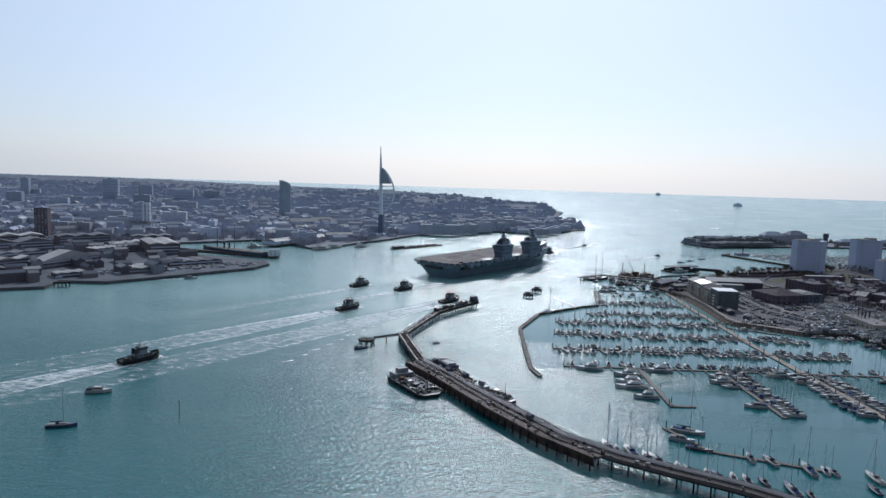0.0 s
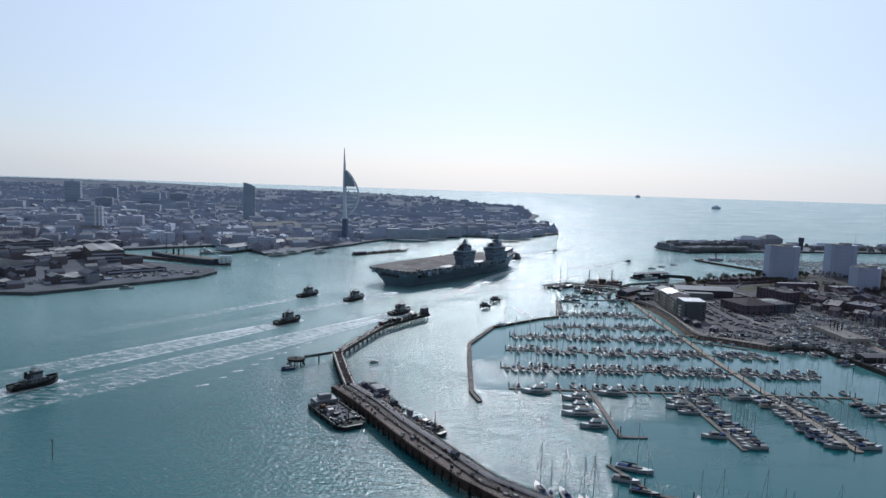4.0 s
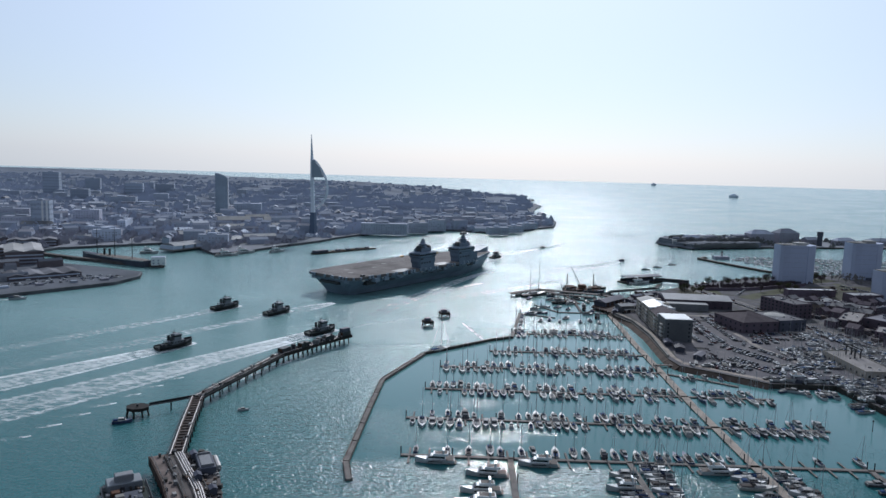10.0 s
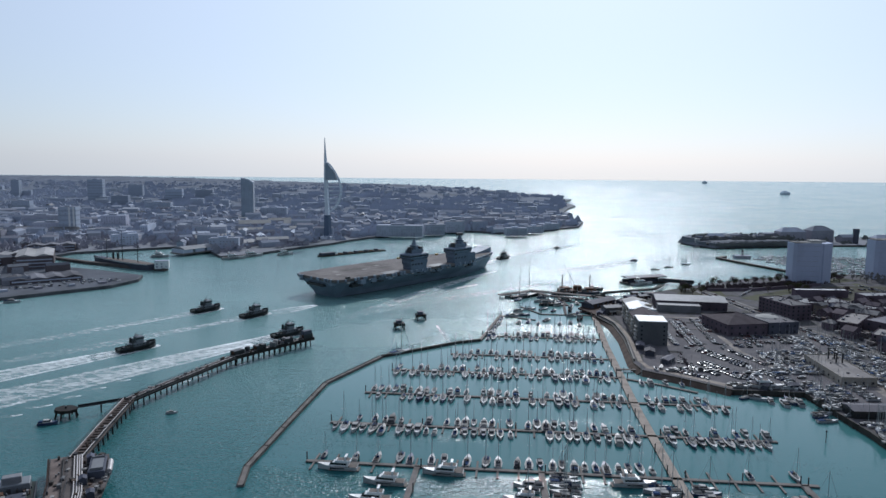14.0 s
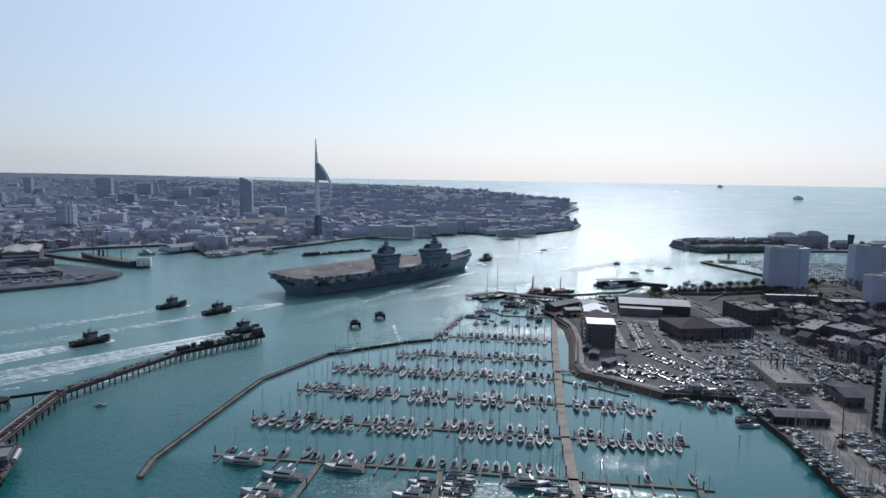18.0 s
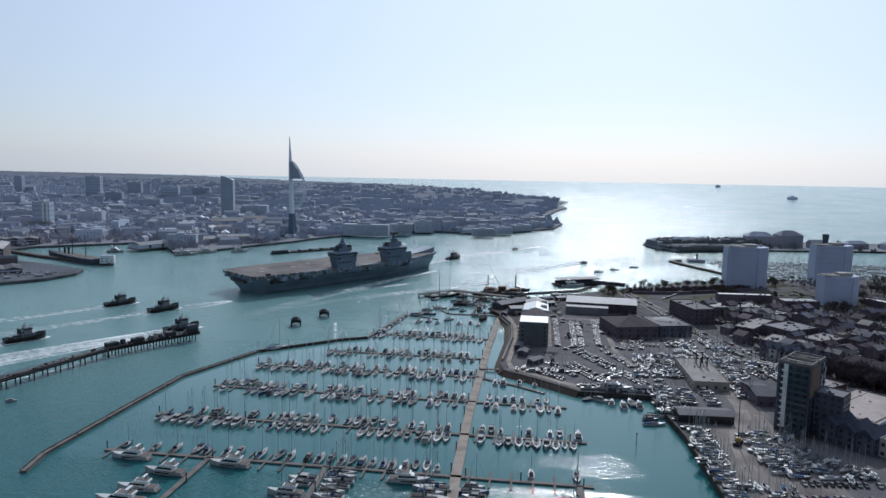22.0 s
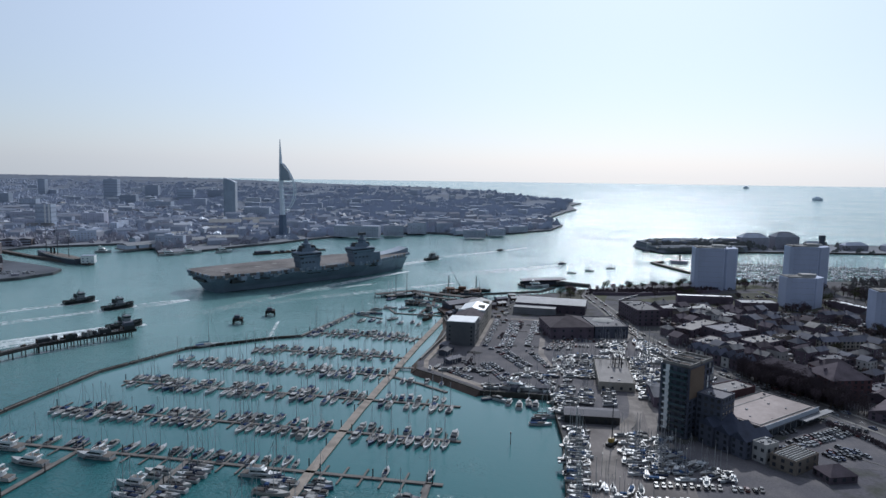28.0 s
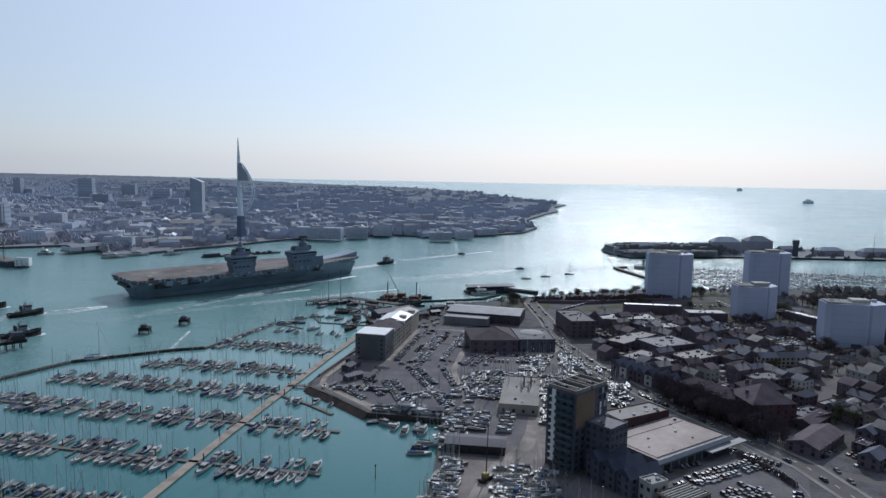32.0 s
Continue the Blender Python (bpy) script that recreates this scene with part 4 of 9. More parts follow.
def offset(pts, d):
    out = []
    for i, p in enumerate(pts):
        a, b = Vector(pts[max(i - 1, 0)]), Vector(pts[min(i + 1, len(pts) - 1)])
        w = (b - a).normalized()
        out.append((p[0] - w.y * d, p[1] + w.x * d))
    return out


def pipe_run(pts, d, z, r):
    q = offset(pts, d)
    s = Shape()
    for a, b in zip(q, q[1:]):
        s.tube((*a, z), (*b, z), r, r, 6)
    return s


for d, r in ((-2.6, 0.35), (-1.7, 0.28), (-0.8, 0.35), (0.3, 0.28)):
    part("pipe", pipe_run(OUTER, d, 6.9, r), PIPE, pier, "pale pipe along the deck")
for d in (-2.5, 2.5):
    part("pipe", pipe_run(NECK, d, 6.4, 0.26), PIPE, pier)
for d in (-1.6, 1.4):
    part("pipe", pipe_run(ARM, d, 6.4, 0.22), PIPE, pier)
for pts, w, step in ((OUTER, 4.8, 7.0), (NECK, 2.9, 7.0), (ARM[:3], 2.3, 9.0), (ARM[2:], 2.6, 4.6)):
    for s in (-1, 1):
        part("edge_beam", Shape().path(offset(pts, s * w), 0.5, 4.2, 6.3), PILE, pier)
    for (px, py), a in spaced(pts, step):
        n = Vector((-math.sin(radians(a)), math.cos(radians(a))))
        for s in (-1, 1):
            part("pile", Shape().tube((px + n.x * s * w, py + n.y * s * w, -2), (px + n.x * s * w * 0.9, py + n.y * s * w * 0.9, 5.1), 0.42, 0.38, 7), PILE, pier)
        part("cross_beam", Shape().path([(px - n.x * w, py - n.y * w), (px + n.x * w, py + n.y * w)], 0.5, 4.0, 5.0), PILE, pier)


# ---- the breakwater and the marina ----
BREAK = [(57, 452), (53, 470), (55, 540), (57, 590), (80, 652)]
breakwater = thing("breakwater", "low floating breakwater of brown concrete sections", "breakwater", kind="structure")
for a, b in zip(BREAK, BREAK[1:]):
    n = max(1, round((Vector(b) - Vector(a)).length / 25))
    for i in range(n):
        p, q = Vector(a).lerp(Vector(b), i / n + 0.008), Vector(a).lerp(Vector(b), (i + 1) / n - 0.008)
        part("section", Shape().path([tuple(p), tuple(q)], 3.0, -0.6, 1.0), PONTOON, breakwater)
        part("coping", Shape().path(offset([tuple(p), tuple(q)], -1.35), 0.4, 1.0, 1.4), WET_WALL, breakwater)
        part("coping", Shape().path(offset([tuple(p), tuple(q)], 1.35), 0.4, 1.0, 1.4), WET_WALL, breakwater)
wall = [(80, 652), (129, 696), (146, 706)]
part("wave_screen", Shape().path(wall, 1.6, -1.0, 1.8), WET_WALL, breakwater, "thin dark wave screen")
part("wave_screen", Shape().path([(146, 706), (160, 795)], 2.4, -0.5, 1.2), TEAK, breakwater)

SPINE_X = 240.5
ROWS_PLAN = ((480, 77, 300), (528, 76, 300), (577, 84, 292), (624, 92, 239), (666, 127, 239), (721, 147, 239))


def pontoon(name, pts, w, label, group=""):
    t = thing(name, label, "pontoon", kind="structure", group=group)
    part("decking", Shape().path(pts, w, 0.25, 0.7), PONTOON, t)
    part("float", Shape().path(pts, w - 0.4, -0.3, 0.25), CONCRETE, t)
    for (px, py), a in spaced(pts, 24.0):
        n = Vector((-math.sin(radians(a)), math.cos(radians(a)))) * (w / 2 + 0.3)
        part("mooring_pile", Shape().tube((px + n.x, py + n.y, -2), (px + n.x, py + n.y, 4.2), 0.28, 0.28, 7), DARK_STEEL, t)
    return t


SPINE = pontoon("spine_pontoon", [(245, 390), (241, 478), (239, 560), (239.5, 700), (242, 800)], 4.6, "wide pale-brown boarded walkway pontoon")
SPINE.children[0].data.materials[0] = WALKWAY
for yy, x0, x1 in ROWS_PLAN:
    row = pontoon("berth_pontoon", [(x0, yy), (x1, yy)], 2.2, "brown boarded berthing pontoon with short fingers", "berth pontoons")
    x = x0 + 4
    while x < x1 - 3:
        if abs(x - SPINE_X) > 5:
            for s in (-1, 1):
                part("finger", Shape().box(x - 0.45, x + 0.45, min(yy + s * 1.3, yy + s * 8.5), max(yy + s * 1.3, yy + s * 8.5), 0.2, 0.6), PONTOON, row)
        x += 9.2
pontoon("berth_pontoon", [(242, 622), (262, 612), (280, 600)], 2.2, "short boarded pontoon beside the quay", "berth pontoons")
pontoon("finger_pontoon", [(128, 480), (127, 402)], 2.6, "boarded pontoon for large motor yachts", "finger pontoons")
pontoon("finger_pontoon", [(126, 402), (141, 402)], 2.2, "boarded pontoon head", "finger pontoons")
pontoon("finger_pontoon", [(183, 480), (186, 388)], 2.8, "boarded pontoon with yachts along one side", "finger pontoons")
pontoon("finger_pontoon", [(294, 480), (296, 420)], 2.6, "boarded pontoon with a few boats", "finger pontoons")
pontoon("finger_pontoon", [(112, 366), (125, 336), (176, 315)], 2.4, "outlying boarded pontoon with moored boats", "finger pontoons")


# ---- boats ----
def hull_rings(length, beam, free, sheer=0.35, stern=0.75):
    out = []
    for s, b, h in ((0.0, stern, 0.0), (0.15, 0.9, 0.0), (0.4, 1.0, 0.0), (0.65, 0.82, 0.25), (0.85, 0.45, 0.6), (0.97, 0.12, 0.95), (1.0, 0.02, 1.0)):
        x, w, top = (s - 0.5) * length, b * beam / 2, free + sheer * h
        out.append([(x - (0.05 * length if s > 0.9 else 0), 0, -0.35), (x, -0.75 * w, 0.1), (x, -w, top), (x, w, top), (x, 0.75 * w, 0.1)])
    return out


def deck_outline(length, beam, stern=0.75, inset=0.12):
    pts = [((s - 0.5) * length, b * beam / 2 - inset) for s, b in ((0.01, stern), (0.15, 0.9), (0.4, 1.0), (0.65, 0.82), (0.85, 0.45), (0.95, 0.2))]
    return [(x, -y) for x, y in pts] + [(x, y) for x, y in reversed(pts)]


def sailing_yacht(length, label, full):
    b = length * 0.32
    t = tagged(new("sailing_yacht", Shape().loft(hull_rings(length, b, 1.05)).mesh("hull", GELCOAT)), label, "sailboat", "boats in the marina")
    coach = [[(-0.12 * length, -0.28 * b, 1.1), (0.22 * length, -0.16 * b, 1.1), (0.22 * length, 0.16 * b, 1.1), (-0.12 * length, 0.28 * b, 1.1)], [(-0.11 * length, -0.24 * b, 1.65), (0.18 * length, -0.12 * b, 1.5), (0.18 * length, 0.12 * b, 1.5), (-0.11 * length, 0.24 * b, 1.65)]]
    deck = Shape().prism(deck_outline(length, b), 1.0, 1.16)
    if full:
        part("deck", deck, DECK_WHITE, t)
        part("coachroof", Shape().loft(coach), DECK_WHITE, t)
        part("spray_hood", Shape().loft([[(-0.17 * length, -0.26 * b, 1.2), (-0.06 * length, -0.24 * b, 1.5), (-0.06 * length, 0.24 * b, 1.5), (-0.17 * length, 0.26 * b, 1.2)], [(-0.17 * length, -0.22 * b, 2.2), (-0.10 * length, -0.2 * b, 2.15), (-0.10 * length, 0.2 * b, 2.15), (-0.17 * length, 0.22 * b, 2.2)]]), CANVAS, t)
    else:
        part("deck", deck.loft(coach), DECK_WHITE, t)
    cover = Shape().block(-0.44 * length, -0.13 * length, -0.27 * b, 0.27 * b, 1.16, 1.42, 0.1)
    if full:
        part("cockpit_cover", cover, CANVAS, t)
    top = 1.3 * length + 1
    rig = Shape().tube((0.06 * length, 0, 1.3), (0.06 * length, 0, top), 0.11, 0.07, 6).tube((0.06 * length, -0.28 * b, 0.75 * length), (0.06 * length, 0.28 * b, 0.75 * length), 0.05, 0.05, 5)
    rig.tube((0.06 * length, 0, top - 0.3), (0.49 * length, 0, 1.5), 0.045, 0.045, 4).tube((0.06 * length, 0, top - 0.3), (-0.49 * length, 0, 1.3), 0.03, 0.03, 4)
    part("mast", rig, ALLOY, t, "alloy mast with stays")
    boom = Shape().tube((0.05 * length, 0, 2.2), (-0.36 * length, 0, 2.3), 0.24, 0.17, 6)
    if not full:
        boom.add(cover.v, cover.f)
    part("boom", boom, CANVAS, t, "boom with a stowed sail under its cover")
    return t


def motor_boat(length, label, full):
    b = length * 0.34
    t = tagged(new("motor_boat", Shape().loft(hull_rings(length, b, 1.2, 0.5, 0.95)).mesh("hull", GELCOAT)), label, "motorboat", "boats in the marina")
    cabin = [[(-0.22 * length, -0.38 * b, 1.3), (0.22 * length, -0.3 * b, 1.3), (0.22 * length, 0.3 * b, 1.3), (-0.22 * length, 0.38 * b, 1.3)], [(-0.2 * length, -0.33 * b, 2.5), (0.06 * length, -0.28 * b, 2.5), (0.06 * length, 0.28 * b, 2.5), (-0.2 * length, 0.33 * b, 2.5)]]
    glass = Shape().loft([[(-0.18 * length, -0.372 * b, 1.75), (0.17 * length, -0.306 * b, 1.75), (0.17 * length, 0.306 * b, 1.75), (-0.18 * length, 0.372 * b, 1.75)], [(-0.18 * length, -0.352 * b, 2.3), (0.108 * length, -0.292 * b, 2.3), (0.108 * length, 0.292 * b, 2.3), (-0.18 * length, 0.352 * b, 2.3)]])
    deck = Shape().prism(deck_outline(length, b, 0.95), 1.15, 1.32)
    if full:
        part("deck", deck, DECK_WHITE, t)
        part("windscreen", glass, DARK_GLASS, part("cabin", Shape().loft(cabin), DECK_WHITE, t))
    else:
        part("cabin", deck.loft(cabin), DECK_WHITE, t)
        part("windscreen", glass, DARK_GLASS, t)
    part("cockpit_cover", Shape().block(-0.46 * length, -0.22 * length, -0.36 * b, 0.36 * b, 1.3, 2.0, 0.3), CANVAS, t)
    return t


def motor_yacht(length, label, full):
    b = length * 0.28
    t = thing("motor_yacht", label, "yacht", group="large motor yachts")
    part("hull", Shape().loft(hull_rings(length, b, 1.9, 0.9, 0.95)), YACHT_WHITE, t)
    part("hull_glazing", Shape().box(-0.2 * length, 0.16 * length, -0.502 * b, 0.502 * b, 1.15, 1.5), DARK_GLASS, t)
    part("deck", Shape().prism(deck_outline(length, b, 0.95), 1.85, 2.05), TEAK, t)
    s = part("saloon", Shape().loft([[(-0.28 * length, -0.4 * b, 2.0), (0.24 * length, -0.3 * b, 2.0), (0.24 * length, 0.3 * b, 2.0), (-0.28 * length, 0.4 * b, 2.0)], [(-0.26 * length, -0.36 * b, 3.9), (0.08 * length, -0.3 * b, 3.9), (0.08 * length, 0.3 * b, 3.9), (-0.26 * length, 0.36 * b, 3.9)]]), WHITE_PAINT, t)
    part("saloon_glazing", Shape().loft([[(-0.25 * length, -0.395 * b, 2.7), (0.187 * length, -0.305 * b, 2.7), (0.187 * length, 0.305 * b, 2.7), (-0.25 * length, 0.395 * b, 2.7)], [(-0.25 * length, -0.376 * b, 3.5), (0.118 * length, -0.305 * b, 3.5), (0.118 * length, 0.305 * b, 3.5), (-0.25 * length, 0.376 * b, 3.5)]]), DARK_GLASS, s)
    f = part("flybridge", Shape().block(-0.34 * length, 0.04 * length, -0.38 * b, 0.38 * b, 3.9, 4.8, 0.25), WHITE_PAINT, t)
    part("flybridge_sole", Shape().box(-0.32 * length, 0.0, -0.3 * b, 0.3 * b, 4.8, 4.85), TEAK, f)
    part("radar_arch", Shape().box(-0.24 * length, -0.2 * length, -0.36 * b, -0.32 * b, 4.7, 6.3).box(-0.24 * length, -0.2 * length, 0.32 * b, 0.36 * b, 4.7, 6.3).box(-0.25 * length, -0.19 * length, -0.36 * b, 0.36 * b, 6.3, 6.55), WHITE_PAINT, t)
    part("bathing_platform", Shape().box(-0.56 * length, -0.49 * length, -0.44 * b, 0.44 * b, 0.4, 0.6), TEAK, t)
    return t


class Fleet:
    """One prototype of each kind, first used where the first boat lies, then copied."""

    def __init__(self):
        self.made = {}

    def put(self, kind, size, label, x, y, z, turn, scale=1.0, lean=0.0):
        m = pose(x, y, z, lean, 0, turn) @ Matrix.Diagonal((scale, scale, scale, 1))
        full = y < 545 and z == 0
        key = (kind, size, full)
        if key not in self.made:
            ob = {"sail": sailing_yacht, "motor": motor_boat, "yacht": motor_yacht}[kind](size, label, full)
            ob.matrix_basis = m
            self.made[key] = ob
            return ob
        ob = self.made[key]
        keep = ob.scale.copy()
        ob.scale = (1, 1, 1)
        c = copy_thing(ob, m)
        ob.scale = keep
        if z > 2:
            c.name, c["group"] = "laid_up_" + kind.replace("sail", "yacht").replace("motor", "boat"), "boats ashore in the yard"
        return tagged(c, label)


FLEET = Fleet()
rng = random.Random(7)
SAIL_LABEL, MOTOR_LABEL = "white sailing yacht with bare mast moored in the marina", "white motor boat with dark windscreen moored in the marina"
def berth(x, y, turn, big=0.0, motors=0.38):
    if rng.random() < motors:
        FLEET.put("motor", rng.choice((8.5, 10.0)), MOTOR_LABEL, x, y, 0, turn + rng.uniform(-4, 4), rng.uniform(0.85, 1.36) + big)
    else:
        FLEET.put("sail", rng.choice((9.5, 11.5)), SAIL_LABEL, x, y, 0, turn + rng.uniform(-4, 4), rng.uniform(0.85, 1.36) + big)


def row_of_boats(y, x0, x1, side, gaps=0.12, step=4.6, motors=0.38):
    x = x0
    while x < x1:
        empty = gaps + 0.55 * max(0.0, noise.noise((x * 0.06, y * 0.3, side * 5.0)))
        if abs(x - SPINE_X) > 5.5 and rng.random() > empty:
            berth(x + rng.uniform(-0.4, 0.4), y + side * (7.0 + rng.uniform(-0.8, 1.0)), 90 * side * rng.choice((1, 1, 1, -1)), 0, motors)
        x += step + rng.uniform(-0.3, 0.6)


row_of_boats(480, 84, 232, 1, 0.18, 4.8)
row_of_boats(480, 247, 298, 1, 0.62, 5.0)
for yy, x0, x1 in ROWS_PLAN[1:]:
    for side in (1, -1):
        row_of_boats(yy, x0 + 4, 234, side, 0.16)
        if x1 > 250:
            row_of_boats(yy, 248, x1 - 2, side, 0.3)
row_of_boats(608, 250, 279, 1, 0.3)

# boats along the finger pontoons, large motor yachts and outliers
YACHT_LABEL = "large white motor yacht with dark windows moored at a pontoon"
for bx, by, bt, size in ((93, 474, 180, 18.0), (140, 474, 180, 18.0), (116, 462, 178, 18.0), (113, 446, 182, 17.0), (112, 435, 180, 20.0), (116, 416, 184, 15.0), (174, 452, 180, 15.0), (222, 472, 2, 18.0)):
    FLEET.put("yacht", size, YACHT_LABEL, bx, by, 0, bt)
y = 392
while y < 476:
    berth(192 + rng.uniform(0, 1), y, 180 + 180 * rng.randint(0, 1), 0.12, 0.45)
    if rng.random() < 0.25:
        berth(177, y, 180, 0.1, 0.6)
    y += 4.6
y = 396
while y < 474:
    xc = 244.5 - (y - 396) * 0.045
    if rng.random() < 0.93:
        berth(xc + 8.8, y, 0 if rng.random() < 0.5 else 180, 0.08)
    if rng.random() < 0.93:
        berth(xc - 8.8, y, 0 if rng.random() < 0.5 else 180, 0.08)
    y += 4.4
for by in (424, 430, 437, 446, 455, 463):
    berth(302, by, 180, 0.1)
    berth(288.5, by + 2, 0, 0.0)
for bx, by, bt in ((116, 349, -25), (121, 338, -25), (142, 329, 85), (150, 326, 95), (164, 318, 85), (171, 317, 80), (174, 316, 95), (190, 311, 90), (183, 299, 85)):
    berth(bx, by, bt, 0.1, 0.15)
FLEET.put("sail", 11.5, "wide white catamaran yacht with a tall mast", 123, 361, 0, -25, 1.5)
for bx, by in ((76, 336), (80, 334), (86, 332), (92, 324), (95.5, 321.5), (103, 314), (107, 311), (114.5, 309), (118.5, 307), (125, 306), (130, 303.5), (137, 303), (146, 296), (152, 292)):
    berth(bx, by, rng.uniform(75, 105), 0.05, 0.12)
# boats at the quay steps and the creek moorings
for bx, by, bt in ((318, 590, 80), (324, 586, 95), (329, 591, 100), (333, 588, 85), (336, 566, 10), (337, 560, 12), (339, 571, 5), (306, 594, 30), (312, 593, -30)):
    berth(bx, by, bt, 0.0, 0.4)
for bx, by, bt in ((350, 1088, 5), (372, 1112, 8), (400, 1140, 5), (463, 1340, 0)):
    FLEET.put("sail", 11.5, "small sailing yacht lying at a mooring in open water", bx, by, 0, bt)
FLEET.put("sail", 11.5, "sailing yacht at anchor with bare mast", -193, 339, 0, 15, 1.25)
FLEET.put("motor", 10.0, "dark motor cruiser lying in the harbour", -201, 392, 0, 12, 1.4)
FLEET.put("motor", 10.0, "small motor boat running down the harbour", -296, 790, 0, 20, 1.4)
FLEET.put("motor", 10.0, "small motor boat crossing the harbour mouth", 337, 1165, 0, 45, 1.3)
FLEET.put("motor", 10.0, "small motor boat leaving the harbour mouth", 240, 1290, 0, 50, 1.3)
FLEET.put("motor", 8.5, "small workboat beside the mooring dolphin", -67, 508, 0, 20, 1.1)
FLEET.put("motor", 8.5, "small dinghy on a mooring by the jetty", -12, 531, 0, 20, 0.7)
FLEET.put("sail", 11.5, "tall-masted sailing yacht lying against the wave screen", 91, 664, 0, 42, 1.6)
for bx, by, bt in ((170, 792, 20), (178, 800, 0), (186, 826, 30), (205, 850, 20), (214, 846, 25), (176, 815, 40), (222, 800, 10), (228, 812, 90), (200, 782, 60)):
    berth(bx, by, bt, 0.25, 0.5)
pontoon("berth_pontoon", [(196, 806), (242, 806)], 2.2, "boarded pontoon by the old ferry quay", "berth pontoons")
pontoon("berth_pontoon", [(196, 806), (178, 836)], 2.0, "boarded pontoon by the old ferry quay", "berth pontoons")
pontoon("berth_pontoon", [(160, 795), (190, 782)], 2.0, "boarded pontoon at the marina's edge", "berth pontoons")


# ---- things on and beside the oil jetty ----
BARGE_GEAR = mixed("mixed_barge_gear", ((0.05, 0.05, 0.055), (0.14, 0.10, 0.08), (0.24, 0.24, 0.24), (0.07, 0.065, 0.06), (0.36, 0.35, 0.33), (0.10, 0.11, 0.13)), 0.7)
def work_barge(x, y, turn, length, beam, label):
    t = thing("work_barge", label, "barge", x, y, 0, turn)
    L, B = length / 2, beam / 2
    part("hull", Shape().loft([[(sx, -b * 0.9, -1), (sx, -b, 2.2), (sx, b, 2.2), (sx, b * 0.9, -1)] for sx, b in ((-L, B * 0.8), (-L + 3, B), (L - 4, B), (L, B * 0.55))]), BLACK_PAINT, t)
    part("deck", Shape().box(-L + 1, L - 2, -B + 0.6, B - 0.6, 2.2, 2.4), TUG_DECK, t, "dark worn deck")
    house = part("deckhouse", Shape().block(-L + 2, -L + 10, -B + 2, B - 2, 2.4, 5.8, 0.3), GELCOAT_GREY, t)
    part("wheelhouse", Shape().block(-L + 4, -L + 8, -B + 5, B - 5, 5.8, 8.4, 0.3), METAL_ROOF, house)
    part("hatch", Shape().block(-L + 13, L - 8, -B + 3.2, B - 3.2, 2.4, 3.6, 0.3), CLAD_GREY, t, "dark hatch cover")
    for k in range(9):
        xx = -L + 11 + (k * 37 % 19) / 19 * (length - 18)
        yy = -B + 1.2 + (k % 2) * (beam - 4)
        part("deck_gear", Shape().block(xx, xx + 2.0, yy, yy + 1.4, 2.4, 3.4 + (k % 3) * 0.5, 0.15), (PIPE, DARK_STEEL, RENDER)[k % 3], t)
    for s in (-1, 1):
        part("bulwark", Shape().box(-L + 3, L - 4, s * B - 0.15, s * B + 0.15, 2.2, 3.2), BLACK_PAINT, t)
    for k in range(4):
        xx = -L + 13 + k * (length - 24) / 4
        part("cargo", Shape().block(xx, xx + 3, -B + 2.8 + k % 2, -B + 6 + k % 2, 3.6, 5.2 + 0.4 * (k % 3), 0.2), (RUST, CONCRETE, PIPE, DARK_STEEL)[k], t)
    g, loose = random.Random(int(length)), Shape()
    for _ in range(80):
        q, xx, yy = g.uniform(0.3, 1.1), g.uniform(-L + 4, L - 4), g.uniform(-B + 1.2, B - 1.2)
        loose.block(xx - q, xx + q, yy - q * 0.7, yy + q * 0.7, 2.3, 2.9 + g.uniform(0.2, 1.8), 0.1)
    tagged(part("deck_gear", loose, BARGE_GEAR, t), "loose deck gear", kind="stuff")
    part("derrick", Shape().tube((L - 6, 0, 2.4), (L - 6, 0, 12), 0.3, 0.15).tube((L - 6, 0, 4), (L - 14, 1, 9), 0.2, 0.12), DARK_STEEL, t)
    for k in range(5):
        part("tyre_fender", Shape().tube((-L + 5 + k * (length - 10) / 4, -B - 0.4, 1.2), (-L + 5 + k * (length - 10) / 4, -B + 0.1, 1.2), 0.8, 0.8, 8), TYRE, t)
    return t


work_barge(-23, 421, -58, 44, 17, "black work barge with pale hatches moored to the jetty")
work_barge(24, 406, -42, 30, 9, "dark bunkering vessel moored inside the jetty")

platform = thing("jetty_platform", "wide pipe platform on piles beside the jetty", "platform", kind="structure")
part("deck", Shape().prism([(-16, 462), (9, 410), (14, 419), (3, 447), (-8, 465)], 4.6, 5.8), PIER_DECK, platform)
for k in range(9):
    s = k / 8
    part("pile", Shape().tube((-9 + 22 * s, 463 - 43 * s, -2), (-9 + 22 * s, 463 - 43 * s, 4.7), 0.5, 0.45, 7), PILE, platform)
shelter = thing("pipe_shelter", "dark steel pump shelter on the jetty platform", "shed", -3, 448, 5.8, -63)
part("body", Shape().block(-8, 8, -3.2, 3.2, 0, 3.2, 0.2), CLAD_GREY, shelter)
part("roof_frame", Shape().box(-5.5, 5.5, -2.2, 2.2, 3.2, 3.5).box(-6.5, -6, -2.6, 2.6, 3.2, 4.2).box(6, 6.5, -2.6, 2.6, 3.2, 4.2), METAL_ROOF, shelter, "grey frame on the roof")
part("tank", Shape().tube((-6, 4.6, 1.2), (5, 4.6, 1.2), 1.2, 1.2, 10), PIPE, shelter)
